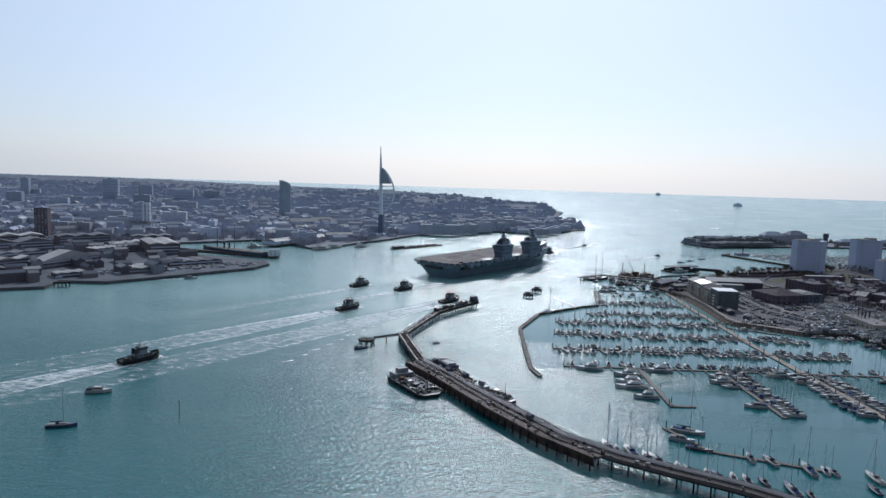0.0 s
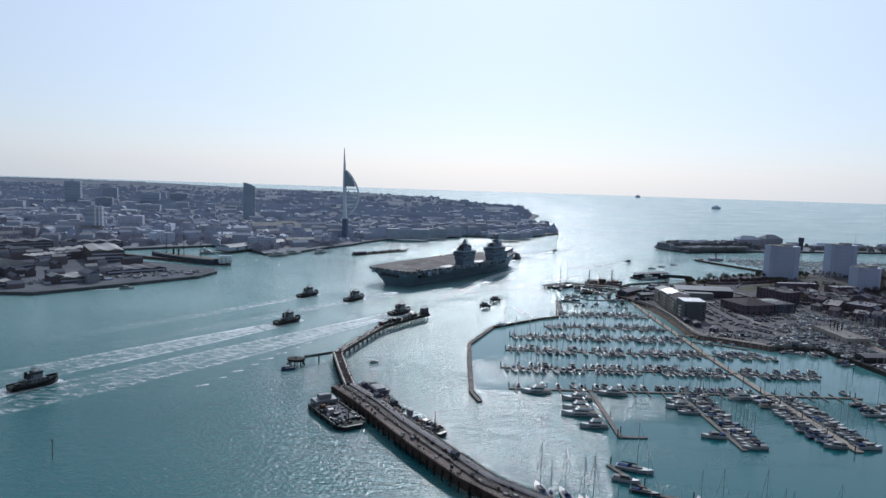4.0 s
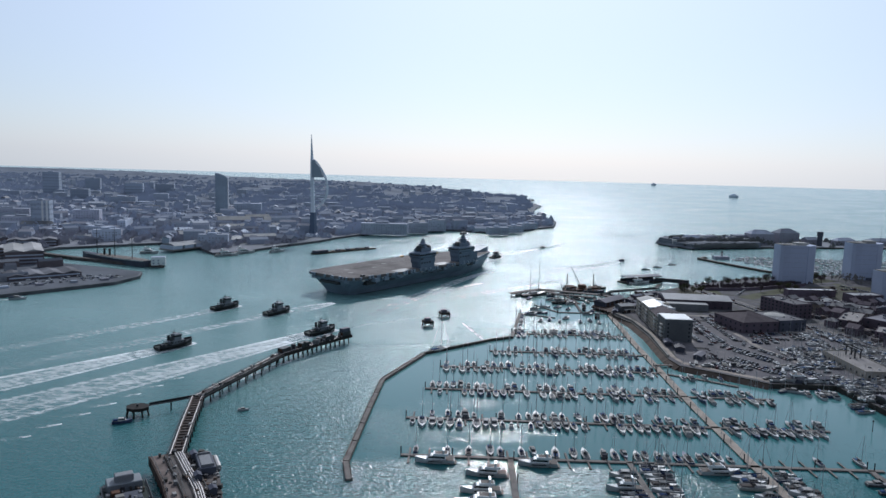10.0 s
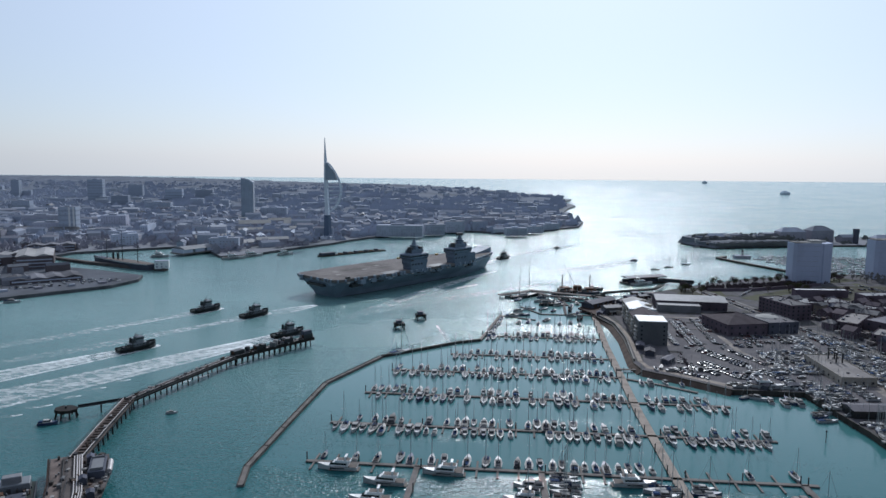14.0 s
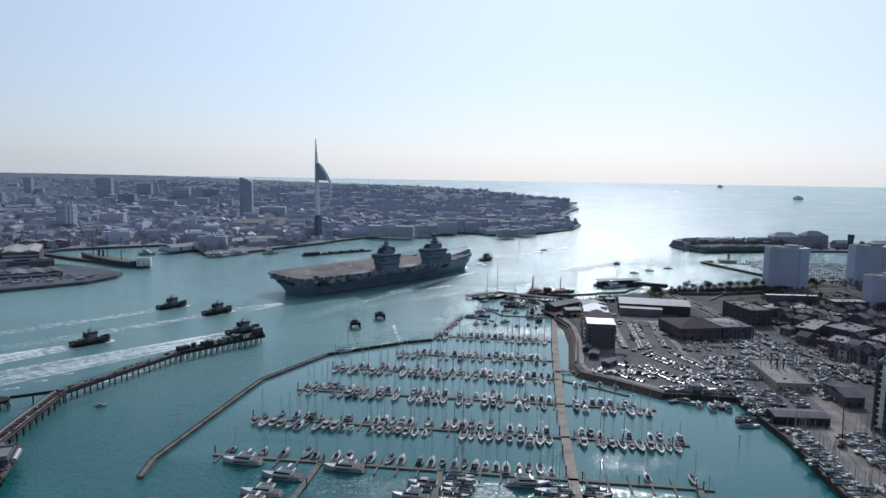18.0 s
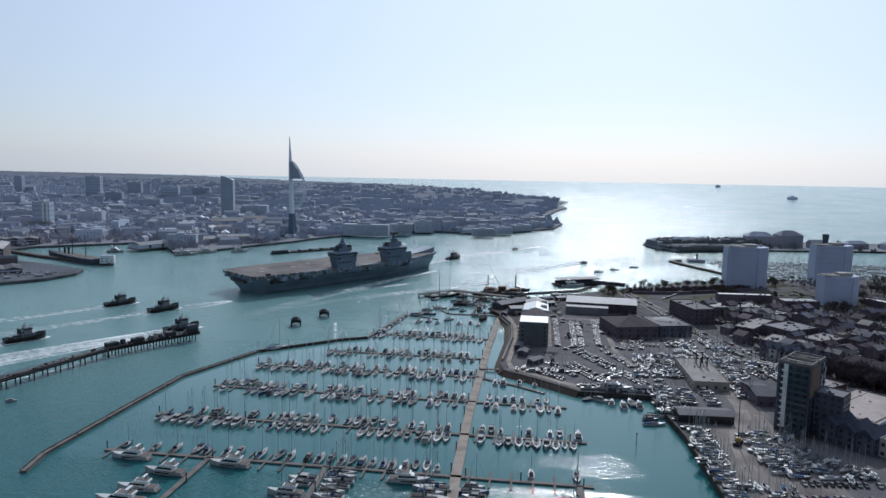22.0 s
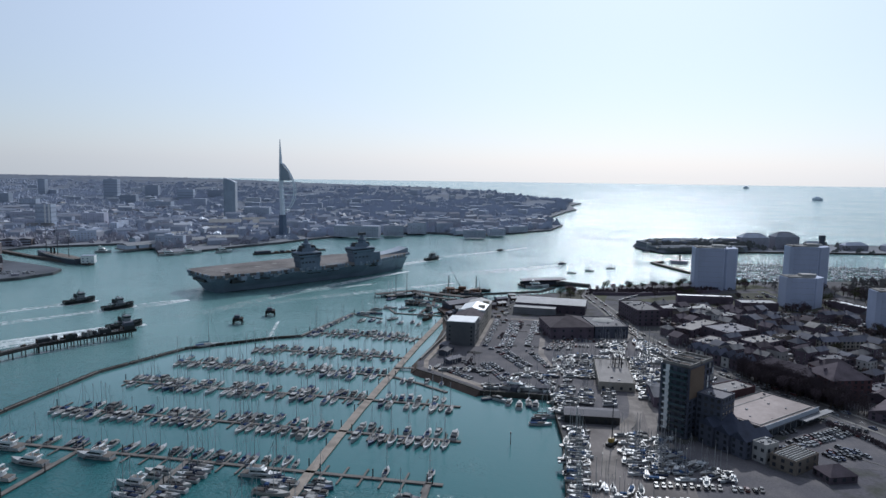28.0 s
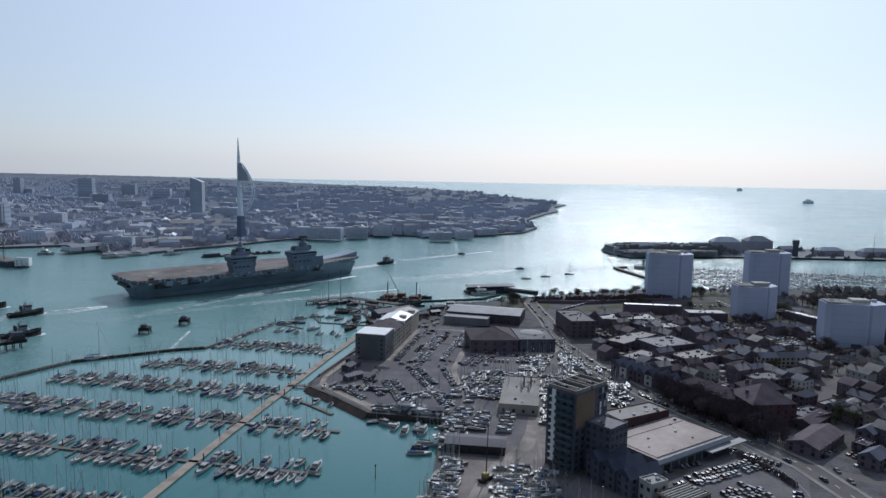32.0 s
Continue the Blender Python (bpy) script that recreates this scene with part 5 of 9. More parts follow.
for k, (px, py) in enumerate(((-11, 456), (8, 425), (40, 356), (-2, 436))):
    hut = thing("jetty_hut", "small dark equipment hut on the jetty deck", "hut", px, py, 6.0, -58, "jetty huts")
    part("body", Shape().block(-1.8, 1.8, -1.4, 1.4, 0, 2.6, 0.1), CLAD_GREY, hut)
    part("roof", Shape().gable(-1.8, 1.8, -1.4, 1.4, 2.6, 3.4, 0.2), SLATE, hut)
    part("door", Shape().box(-0.5, 0.5, -1.46, -1.38, 0, 2.0), RUST, hut)
for k, (px, py, pt) in enumerate(((-13, 626, 62), (-3, 641, 58), (10, 661, 55), (20, 675, 55))):
    rack = thing("loading_rack", "dark loading gear and hose rack at the jetty head", "loading rack", px, py, 6.0, pt, "loading racks")
    part("frame", Shape().box(-4, 4, -2.2, -1.9, 0, 3.0).box(-4, 4, 1.9, 2.2, 0, 3.0).box(-4, 4, -2.2, 2.2, 3.0, 3.3), DARK_STEEL, rack)
    part("hose_reel", Shape().tube((-2.5, -1.2, 1.5), (-2.5, 1.2, 1.5), 1.3, 1.3, 10), RUST, rack)
    part("valve_chest", Shape().block(0, 3, -1.3, 1.3, 0, 2.2, 0.2), CLAD_GREY, rack)
    if k == 3:
        part("cabin", Shape().block(-3.5, 3.5, -2.0, 2.0, 3.3, 5.8, 0.2), CLAD_GREY, rack)
gear = random.Random(17)
clutter, rails = Shape(), Shape()
for pts, w in ((OUTER, 4.4), (NECK, 3.3), (ARM, 2.5), ([(66, 311), (44, 337), (22, 372), (4, 405), (-12, 435), (-27, 458)], 3.0)):
    for (px, py), a in spaced(pts, 2.3):
        if gear.random() < 0.55:
            o = gear.uniform(-w, w)
            n = Vector((-math.sin(radians(a)), math.cos(radians(a))))
            m = pose(px + n.x * o, py + n.y * o, 6.0, 0, 0, a + gear.uniform(-20, 20))
            s, h = gear.uniform(0.3, 1.1), gear.uniform(0.4, 1.6)
            c = Shape().block(-s, s, -s * 0.7, s * 0.7, 0, h, 0.1)
            clutter.add([m @ Vector(p) for p in c.v], c.f)
    for side in (-1, 1):
        edge = offset(pts, side * (w + 0.2))
        for z in (6.7, 7.2):
            for a, b in zip(edge, edge[1:]):
                rails.tube((*a, z), (*b, z), 0.07, 0.07, 4)
        for (px, py), a in spaced(edge, 3.0):
            rails.tube((px, py, 6.0), (px, py, 7.25), 0.08, 0.08, 4)
for _ in range(26):
    s = gear.random()
    x, y, q = -13 + 33 * s + gear.uniform(-1.5, 1.5), 626 + 49 * s + gear.uniform(-1.5, 1.5), gear.uniform(0.5, 1.4)
    clutter.block(x - q, x + q, y - q, y + q, 6.0, 6.0 + gear.uniform(1.0, 4.2), 0.15)
for _ in range(120):
    x, y = gear.uniform(-16, 14), gear.uniform(410, 465)
    if inside(x, y, [(-16, 462), (9, 410), (14, 419), (3, 447), (-8, 465)]):
        q = gear.uniform(0.3, 1.2)
        clutter.block(x - q, x + q, y - q, y + q, 5.8, 5.8 + gear.uniform(0.5, 2.0), 0.1)
deck_gear = solid("jetty_gear", clutter, mixed("mixed_jetty_gear", ((0.05, 0.05, 0.055), (0.10, 0.07, 0.055), (0.17, 0.17, 0.17), (0.06, 0.055, 0.05), (0.28, 0.27, 0.26)), 0.7), "valves, boxes and loose gear crowding the jetty deck", "jetty gear", kind="stuff")
part("railing", rails, DARK_STEEL, deck_gear, "dark pipe railings")
dolphin = thing("mooring_dolphin", "dark octagonal mooring dolphin on piles with a footbridge", "dolphin", -64, 519, 0, 0, kind="structure")
part("head", Shape().prism([(6 * math.cos(a), 5 * math.sin(a)) for a in np.linspace(0, 2 * math.pi, 9)[:-1]], 3.4, 5.0), PILE, dolphin)
for a in np.linspace(0, 2 * math.pi, 9)[:-1]:
    part("pile", Shape().tube((6.4 * math.cos(a), 5.4 * math.sin(a), -2), (5 * math.cos(a), 4 * math.sin(a), 3.6), 0.45, 0.4, 7), PILE, dolphin)
part("footbridge", Shape().path([(5, 2), (24, 17)], 1.4, 4.7, 5.1), DARK_STEEL, dolphin)
part("rail", Shape().path([(5, 2.7), (24, 17.7)], 0.1, 5.1, 6.1), DARK_STEEL, dolphin)
part("bollard", Shape().tube((0, 0, 5), (0, 0, 6.2), 0.5, 0.6), DARK_STEEL, dolphin)
part("pile", Shape().tube((14, 9, -2), (14, 9, 4.8), 0.4), PILE, dolphin)
for px, py in ((79, 736), (92, 771)):
    d = thing("pile_mooring", "square dark timber mooring structure standing in the water", "dolphin", px, py, 0, 20, "timber moorings", "structure")
    part("head", Shape().block(-4, 4, -4, 4, 3.2, 5.2, 0.2), PILE, d)
    for sx in (-3.3, 3.3):
        for sy in (-3.3, 3.3):
            part("pile", Shape().tube((sx * 1.2, sy * 1.2, -2), (sx, sy, 3.3), 0.5, 0.45, 7), PILE, d)
    part("hut", Shape().block(-2.6, 1.6, -2.4, 2.0, 5.2, 7.4, 0.2), CLAD_GREY, d)
    for s in (-1, 1):
        part("brace", Shape().tube((-4, s * 4, 0.4), (4, s * 4, 3.4), 0.28, 0.28, 6), PILE, d)
        part("brace", Shape().tube((s * 4, 4, 0.4), (s * 4, -4, 3.4), 0.28, 0.28, 6), PILE, d)
    part("lamp_post", Shape().tube((0, 0, 5.2), (0, 0, 9), 0.12, 0.08, 6), DARK_STEEL, d)
for px, py, h in ((-141, 356, 9), (278, 1343 - 140, 6), (324, 531, 6)):
    post = thing("channel_post", "slender dark post standing in the water", "post", px, py, 0, 0, "channel posts")
    part("pole", Shape().tube((0, 0, -2), (0, 0, h), 0.2, 0.16, 8), DARK_STEEL, post)
    part("topmark", Shape().box(-0.35, 0.35, -0.35, 0.35, h - 0.5, h + 0.3, 0.1), BLACK_PAINT, post)

# ---- ferry jetty, crane barge and landing stage at the head of the marina ----
ferry_jetty = thing("ferry_jetty", "old dark timber jetty at the head of the marina", "jetty", kind="structure")
for pts, w in (([(158, 876), (190, 903), (252, 882), (268, 862)], 8), ([(190, 903), (205, 880), (238, 868)], 5)):
    part("deck", Shape().path(pts, w, 3.0, 3.8), PIER_DECK, ferry_jetty)
    for (px, py), a in spaced(pts, 7):
        part("pile", Shape().tube((px, py - w / 2 + 0.4, -2), (px, py - w / 2 + 0.4, 3.2), 0.5, 0.5, 7), PILE, ferry_jetty)
crane_barge = thing("crane_barge", "dark crane barge with a raised lattice jib", "barge", 238, 923, 0, 4)
part("pontoon", Shape().box(-20, 20, -7, 7, -1, 2.3, 0.3), FENDER, crane_barge)
part("deck", Shape().box(-19.6, 19.6, -6.6, 6.6, 2.3, 2.42), RUST, crane_barge)
for k, (u, v, q, h) in enumerate(((-16, 3, 2.2, 1.8), (-11, -5, 1.6, 1.2), (-6, 4.5, 1.4, 1.0), (6, -4.5, 1.8, 1.4), (10, 5, 1.5, 1.1), (17, 4, 1.6, 2.0), (18, -4, 1.2, 1.2))):
    part("deck_load", Shape().block(u - q, u + q, v - q * 0.6, v + q * 0.6, 2.4, 2.4 + h, 0.15), (CLAD_GREY, DARK_STEEL, RUST, RENDER)[k % 4], crane_barge)
part("deck_gear", Shape().block(-18, -8, -5, 5, 2.4, 5, 0.3), RUST, crane_barge)
part("deck_gear", Shape().block(8, 17, -4, 4, 2.4, 4.4, 0.3), RUST, crane_barge)
part("crane_house", Shape().block(-4, 4, -3, 3, 3.2, 6.6, 0.4), RUST, crane_barge, "rusty crane house")
part("slew_ring", Shape().tube((0, 0, 2.2), (0, 0, 3.3), 2.4), DARK_STEEL, crane_barge)
jib = part("jib", Shape(), DARK_STEEL, crane_barge)
js = Shape()
for k in range(8):
    a, b = k / 8, (k + 1) / 8
    for s in (-1, 1):
        js.tube((-2 - 12 * a, s * (1 - a * 0.7), 6 + 22 * a), (-2 - 12 * b, s * (1 - b * 0.7), 6 + 22 * b), 0.14, 0.14, 5)
    js.tube((-2 - 12 * a, -(1 - a * 0.7), 6 + 22 * a), (-2 - 12 * b, (1 - b * 0.7), 6 + 22 * b), 0.1, 0.1, 5)
jib.data = js.mesh("jib", DARK_STEEL)
for xx in (14, -15):
    part("spud_leg", Shape().tube((xx, 6, -2), (xx, 6, 17), 0.5), DARK_STEEL, crane_barge)
tall = thing("tall_ship", "dark-hulled sailing ship with two tall bare masts at the jetty", "sailing ship", 183, 884, 0, 38)
part("hull", Shape().loft(hull_rings(34, 8, 2.6, 1.2)), BLACK_PAINT, tall)
part("deck", Shape().prism(deck_outline(34, 8), 2.5, 2.75), TEAK, tall)
part("deckhouse", Shape().block(-7, 2, -1.8, 1.8, 2.7, 4.6, 0.3), DECK_WHITE, tall)
for xx, h in ((5, 36), (-7, 33)):
    part("mast", Shape().tube((xx, 0, 2.6), (xx, 0, h), 0.32, 0.12, 7), DARK_STEEL, tall)
part("bowsprit", Shape().tube((16, 0, 3.6), (24, 0, 5.6), 0.25, 0.12, 6), DARK_STEEL, tall)
stage = thing("ferry_landing", "covered floating ferry landing stage with a footbridge", "landing stage", 318, 990, 0, 25, kind="structure")
part("float", Shape().block(-26, 26, -9, 9, -0.5, 1.6, 0.2), WET_WALL, stage)
part("roof", Shape().gable(-25, 25, -8, 8, 7.4, 8.6, 0.6), CLAD_GREY, stage, "dark shelter roof")
part("side_screen", Shape().box(-24, 24, -6.2, -5.9, 1.6, 4.6), CLAD_GREY, stage, "dark glazed side screen")
part("side_screen", Shape().box(-24, 24, 5.9, 6.2, 1.6, 4.6), CLAD_GREY, stage)
part("fascia", Shape().box(-25, 25, -8.2, -7.9, 6.6, 7.6), PILE, stage)
for xx in range(-22, 23, 11):
    for s in (-5.5, 5.5):
        part("post", Shape().tube((xx, s, 1.5), (xx, s, 7.6), 0.3, 0.3, 6), DARK_STEEL, stage)
part("footbridge", Shape().path([(14, -9), (40, -36)], 5, 2.5, 3.4), DARK_STEEL, stage)
for s in (-2, 2):
    part("bridge_truss", Shape().path(offset([(14, -9), (40, -36)], s), 0.4, 3.4, 6.2), DARK_STEEL, stage)
FLEET.put("yacht", 20.0, "harbour ferry lying at the landing stage", 314, 975, 0, 25, 1.3)

# boats and pontoons crowding the head of the marina
crowd_rng = random.Random(63)
for x, y, a, kind in ((196, 862, 30, "motor"), (206, 866, 35, "sail"), (214, 858, 120, "motor"), (224, 874, 20, "motor"), (232, 858, 95, "sail"), (238, 878, 10, "motor"), (246, 866, 100, "motor"), (255, 872, 60, "sail"), (200, 884, 40, "motor"), (216, 896, 15, "motor"), (228, 902, -12, "sail"), (262, 896, -10, "motor"), (176, 868, 60, "sail"), (168, 884, 35, "sail"), (250, 850, 90, "motor"), (226, 846, 80, "sail")):
    FLEET.put(kind, 11.5 if kind == "sail" else 10.0, "dark-covered working boat at the head of the marina", x, y, 0, a + crowd_rng.uniform(-5, 5), crowd_rng.uniform(0.9, 1.3))
for k in range(9):
    FLEET.put("motor" if k % 3 else "sail", 10.0 if k % 3 else 11.5, "boat lying along the inner face of the wave screen", 151.5 + k * 1.25, 712 + k * 9.2, 0, 82 + crowd_rng.uniform(-4, 4), crowd_rng.uniform(0.8, 1.05))
for x, y, a in ((176, 770, 70), (184, 774, 80), (192, 768, 75), (210, 770, 85), (219, 775, 95), (226, 768, 90), (199, 828, 40), (208, 822, 60)):
    FLEET.put("sail", 11.5, "sailing yacht at the head of the marina", x, y, 0, a + crowd_rng.uniform(-8, 8), crowd_rng.uniform(0.9, 1.2))
def hulk(x, y, length, turn, paint, label):
    """A broad old working hull with a wheelhouse aft and gear along its deck."""
    t = thing("moored_workboat", label, "workboat", x, y, 0, turn, "moored workboats")
    part("hull", Shape().loft(hull_rings(length, length * 0.27, 2.2, 1.0)), paint, t)
    part("deck", Shape().prism(deck_outline(length, length * 0.27), 2.1, 2.3), FENDER, t)
    part("wheelhouse", Shape().block(-0.34 * length, -0.12 * length, -1.7, 1.7, 2.3, 5.2, 0.25), DECK_WHITE, t)
    part("window_band", Shape().box(-0.345 * length, -0.115 * length, -1.72, 1.72, 4.0, 4.7), DARK_GLASS, t)
    part("mast", Shape().tube((-0.2 * length, 0, 5), (-0.2 * length, 0, 5 + length * 0.4), 0.16, 0.08, 6), DARK_STEEL, t)
    part("derrick", Shape().tube((0.1 * length, 0, 2.3), (0.34 * length, 0, 2.3 + length * 0.28), 0.14, 0.1, 6), DARK_STEEL, t)
    for k in range(4):
        part("deck_gear", Shape().block((k * 0.09 - 0.06) * length - 0.8, (k * 0.09 - 0.06) * length + 0.8, -1 + k % 2, 0.6 + k % 2, 2.3, 3.1 + 0.3 * (k % 3), 0.1), (RUST, CLAD_GREY)[k % 2], t)


for x, y, length, turn, paint, label in ((206, 847, 21, 8, BLACK_PAINT, "large dark workboat lying in the ferry pool"), (226, 912, 20, 4, FENDER, "rusty hulk moored beside the crane barge"), (249, 912, 22, 3, CLAD_GREY, "old grey hulk moored beside the crane barge"), (258, 934, 17, 10, BLACK_PAINT, "old dark hulk moored beyond the crane barge"), (229, 790, 15, 70, FENDER, "brown workboat by the walkway's end"), (223, 826, 16, 82, BLACK_PAINT, "dark workboat on the pool pontoon")):
    hulk(x, y, length, turn, paint, label)
boat_quay = thing("timber_quay", "dark timber quay under the old boathouse", "quay", kind="structure")
part("deck", Shape().prism([(243, 800), (230, 826), (238, 842), (258, 866), (270, 866), (262, 855)], 1.6, 2.95), FENDER, boat_quay)
for (px, py), a in spaced([(240, 806), (231, 826), (239, 842), (257, 864)], 5):
    part("pile", Shape().tube((px, py, -2), (px, py, 3.6), 0.35, 0.3, 7), PILE, boat_quay)
boathouse = thing("boathouse", "long dark boathouse with a sloping felt roof on the quay", "boathouse", 250, 841, 2.95, 48)
part("wall", Shape().box(-18, 18, -6, 6, 0, 4.2), CLAD_GREY, boathouse)
part("roof", Shape().gable(-18.6, 18.6, -6.6, 6.6, 4.2, 6.6), FELT, boathouse, "dull felt roof")
for k in range(4):
    part("door", Shape().box(-15 + k * 8, -10 + k * 8, -6.08, -6.0, 0.1, 3.4), FENDER, boathouse)
workshop = thing("quay_workshop", "pale two-storey workshop cluttered with lean-tos", "workshop", 257, 809, 3.0, 20)
part("wall", Shape().box(-7, 7, -5, 5, -0.1, 5.6), GREY_SHADE_RENDER, workshop)
part("roof", Shape().gable(-7.3, 7.3, -5.4, 5.4, 5.6, 7.2), METAL_ROOF, workshop)
part("lean_to", Shape().block(-9.5, -7, -4.6, 3.8, -0.1, 3.0, 0.2), CLAD_GREY, workshop)
part("lean_to", Shape().block(-4, 6, -8.2, -5, -0.1, 2.9, 0.2), RENDER, workshop, "pale lean-to")
part("door", Shape().box(-2, 1.5, -8.26, -8.2, 0, 2.4), DARK_GLASS, workshop)
for k, (x, y, w, d, h, a) in enumerate(((268, 824, 9, 6, 3.2, 30), (276, 838, 12, 7, 3.6, 40), (286, 852, 8, 6, 3.0, 40), (272, 852, 7, 5, 2.8, 48), (284, 872, 11, 6, 3.4, 35), (297, 880, 9, 6, 3.0, 25), (304, 893, 10, 6, 3.2, 25), (246, 797, 6, 4, 2.8, 75), (292, 896, 6, 5, 2.8, 25))):
    hut = thing("quay_hut", "low dark timber hut among the clutter of the ferry quay", "hut", x, y, 3.0, a, "quay huts")
    part("wall", Shape().box(-w / 2, w / 2, -d / 2, d / 2, -0.1, h), (CLAD_GREY, BRICK, FENDER)[k % 3], hut)
    part("roof", Shape().gable(-w / 2 - 0.3, w / 2 + 0.3, -d / 2 - 0.3, d / 2 + 0.3, h, h + 1.2), (FELT, SLATE, METAL_ROOF)[k % 3], hut)
    part("door", Shape().box(-0.5, 0.5, -d / 2 - 0.06, -d / 2 - 0.001, 0, 2.05), RENDER, hut)
litter = Shape()
for _ in range(240):
    x, y = crowd_rng.uniform(244, 312), crowd_rng.uniform(798, 910)
    if inside(x + 2, y, GOSPORT) and inside(x - 3, y + 2, GOSPORT) and not (x > 296 and y < 868):
        m, q = pose(x, y, 3.0, 0, 0, crowd_rng.uniform(0, 180)), crowd_rng.uniform(0.5, 1.6)
        n = Shape().block(-q * crowd_rng.uniform(1, 2.4), q, -q * 0.6, q * 0.6, -0.1, crowd_rng.uniform(0.6, 2.2), 0.12)
        litter.add([m @ Vector(p) for p in n.v], n.f)
solid("quay_clutter", litter, BARGE_GEAR, "stacked gear, skips and vans on the ferry quay", "quay clutter", kind="stuff")
pier_line = [(247, 876), (266, 901), (318, 928), (332, 956)]
foot_pier = thing("foot_pier", "dark timber pier running out to the ferry landing", "pier", kind="structure")
part("deck", Shape().path(pier_line, 3.4, 3.1, 3.7), PILE, foot_pier)
for s in (-1.6, 1.6):
    part("railing", Shape().path(offset(pier_line, s), 0.12, 3.7, 4.8), DARK_STEEL, foot_pier)
for (px, py), a in spaced(pier_line, 8):
    part("pile", Shape().tube((px, py, -2), (px, py, 3.2), 0.35, 0.3, 6), PILE, foot_pier)
for pts, w in (([(217.5, 804.5), (239.8, 825.6)], 2.4), ([(217.5, 804.5), (219, 851)], 2.4), ([(198, 874), (262, 858)], 3), ([(214, 900), (222, 848)], 3), ([(244, 884), (238, 842)], 3)):
    solid("pontoon", Shape().path(pts, w, -0.3, 0.7), PIER_DECK, "dark pontoon at the head of the marina", "pontoon", kind="structure")
# sloping brown revetment under the waterside path
bank = thing("revetment", "sloping brown stone revetment below the waterside path", "revetment", kind="structure")
BANK = material("brown_weedy_stone", (0.105, 0.080, 0.066), 0.9, 0.0, 0.8, 0.1, 0.35, bump=0.3)
BANK_LINE = [(243, 800), (252, 760), (254, 714), (251, 650), (254, 634), (272, 622), (300, 600)]
for (ax, ay), (bx, by) in zip(BANK_LINE, BANK_LINE[1:]):
    d = Vector((bx - ax, by - ay)).normalized()
    n = Vector((d.y, -d.x))
    part("slope", Shape().add([(ax, ay, 3.0), (bx, by, 3.0), (bx + n.x * 4.5, by + n.y * 4.5, -0.4), (ax + n.x * 4.5, ay + n.y * 4.5, -0.4), (ax, ay, -1.0), (bx, by, -1.0)], [(0, 1, 2, 3), (0, 3, 4), (1, 5, 2), (4, 3, 2, 5), (0, 4, 5, 1)]), BANK, bank)
solid("pavement", Shape().path([(249, 800), (257, 760), (259, 714), (256, 655), (259, 640), (276, 627), (303, 605)], 3.2, 2.9, 3.05), WALKWAY, "pale brown waterside footpath", "pavement", kind="structure")
# boarded walk on piles below the car-park quay
walk_line = [(238, 640), (257, 641), (275, 626), (297, 609)]
boards = thing("quay_walkway", "narrow boarded walkway on piles below the quay", "walkway", kind="structure")
part("deck", Shape().path(walk_line, 2.6, 1.0, 1.5), TEAK, boards)
for (px, py), a in spaced(walk_line, 5):
    part("pile", Shape().tube((px, py, -2), (px, py, 2.6), 0.22, 0.2, 6), PILE, boards)

outlier = thing("pile_mooring", "dark pile mooring off the dockyard quay", "dolphin", -400, 714, 0, 30, "timber moorings", "structure")
part("head", Shape().block(-8, 8, -2.5, 2.5, 4.2, 5.6, 0.2), PILE, outlier)
for sx in (-7, -3.5, 0, 3.5, 7):
    for sy in (-2, 2):
        part("pile", Shape().tube((sx, sy, -2), (sx, sy, 4.4), 0.55, 0.5, 7), PILE, outlier)


# ---- the near town: boatyard, car parks, apartment blocks, streets ----
Z = 3.0
def patch(name, outline, mat, label, lift=0.02):
    return solid(name, Shape().prism(outline, Z - 0.1, Z + lift), mat, label, "ground", kind="structure")


patch("pavement", [(256, 636), (300, 603), (345, 603), (350, 560), (402, 566), (404, 700), (392, 760), (330, 800), (290, 815), (258, 800), (264, 700)], ASPHALT, "grey car-park asphalt", 0.02)
patch("pavement", [(404, 470), (460, 470), (460, 512), (446, 516), (430, 530), (410, 545), (404, 530)], ASPHALT, "dark asphalt lane below the terrace", 0.028)
patch("pavement", [(353, 400), (404, 400), (404, 530), (398, 552), (392, 600), (384, 556), (351, 556)], YARD, "pale brown boatyard concrete", 0.024)
patch("pavement", [(366, 626), (388, 620), (393, 560), (400, 575), (396, 625), (390, 694), (368, 690)], YARD, "pale brown slipway concrete", 0.03)
patch("pavement", [(444, 545), (462, 530), (500, 530), (512, 578), (490, 600), (470, 575)], ASPHALT, "supermarket car-park asphalt", 0.026)
ROAD_LINE = [(560, 440), (528, 535), (512, 580), (496, 604), (478, 631), (452, 664), (421, 718), (399, 773), (385, 850), (368, 918), (362, 948)]
road = solid("road", Shape().path(ROAD_LINE, 10, Z - 0.1, Z + 0.05), ROAD, "grey two-lane town road", "road", kind="structure")
for side in (-6.2, 6.2):
    part("pavement", Shape().path(offset(ROAD_LINE, side), 2.2, Z - 0.1, Z + 0.17), CONCRETE, road, "raised pavement with kerb")
for (px, py), a in spaced(ROAD_LINE[:9], 9):
    part("lane_mark", Shape().path([(px, py), (px + 3 * math.cos(radians(a)), py + 3 * math.sin(radians(a)))], 0.2, Z + 0.05, Z + 0.06), WHITE_PAINT, road)
solid("side_road", Shape().path([(505, 596), (524, 646), (560, 700), (600, 780)], 7, Z - 0.1, Z + 0.04), ROAD, "grey side street", "road", kind="structure")
solid("side_road", Shape().path([(512, 580), (560, 560), (700, 545)], 8, Z - 0.1, Z + 0.04), ROAD, "grey side street", "road", kind="structure")

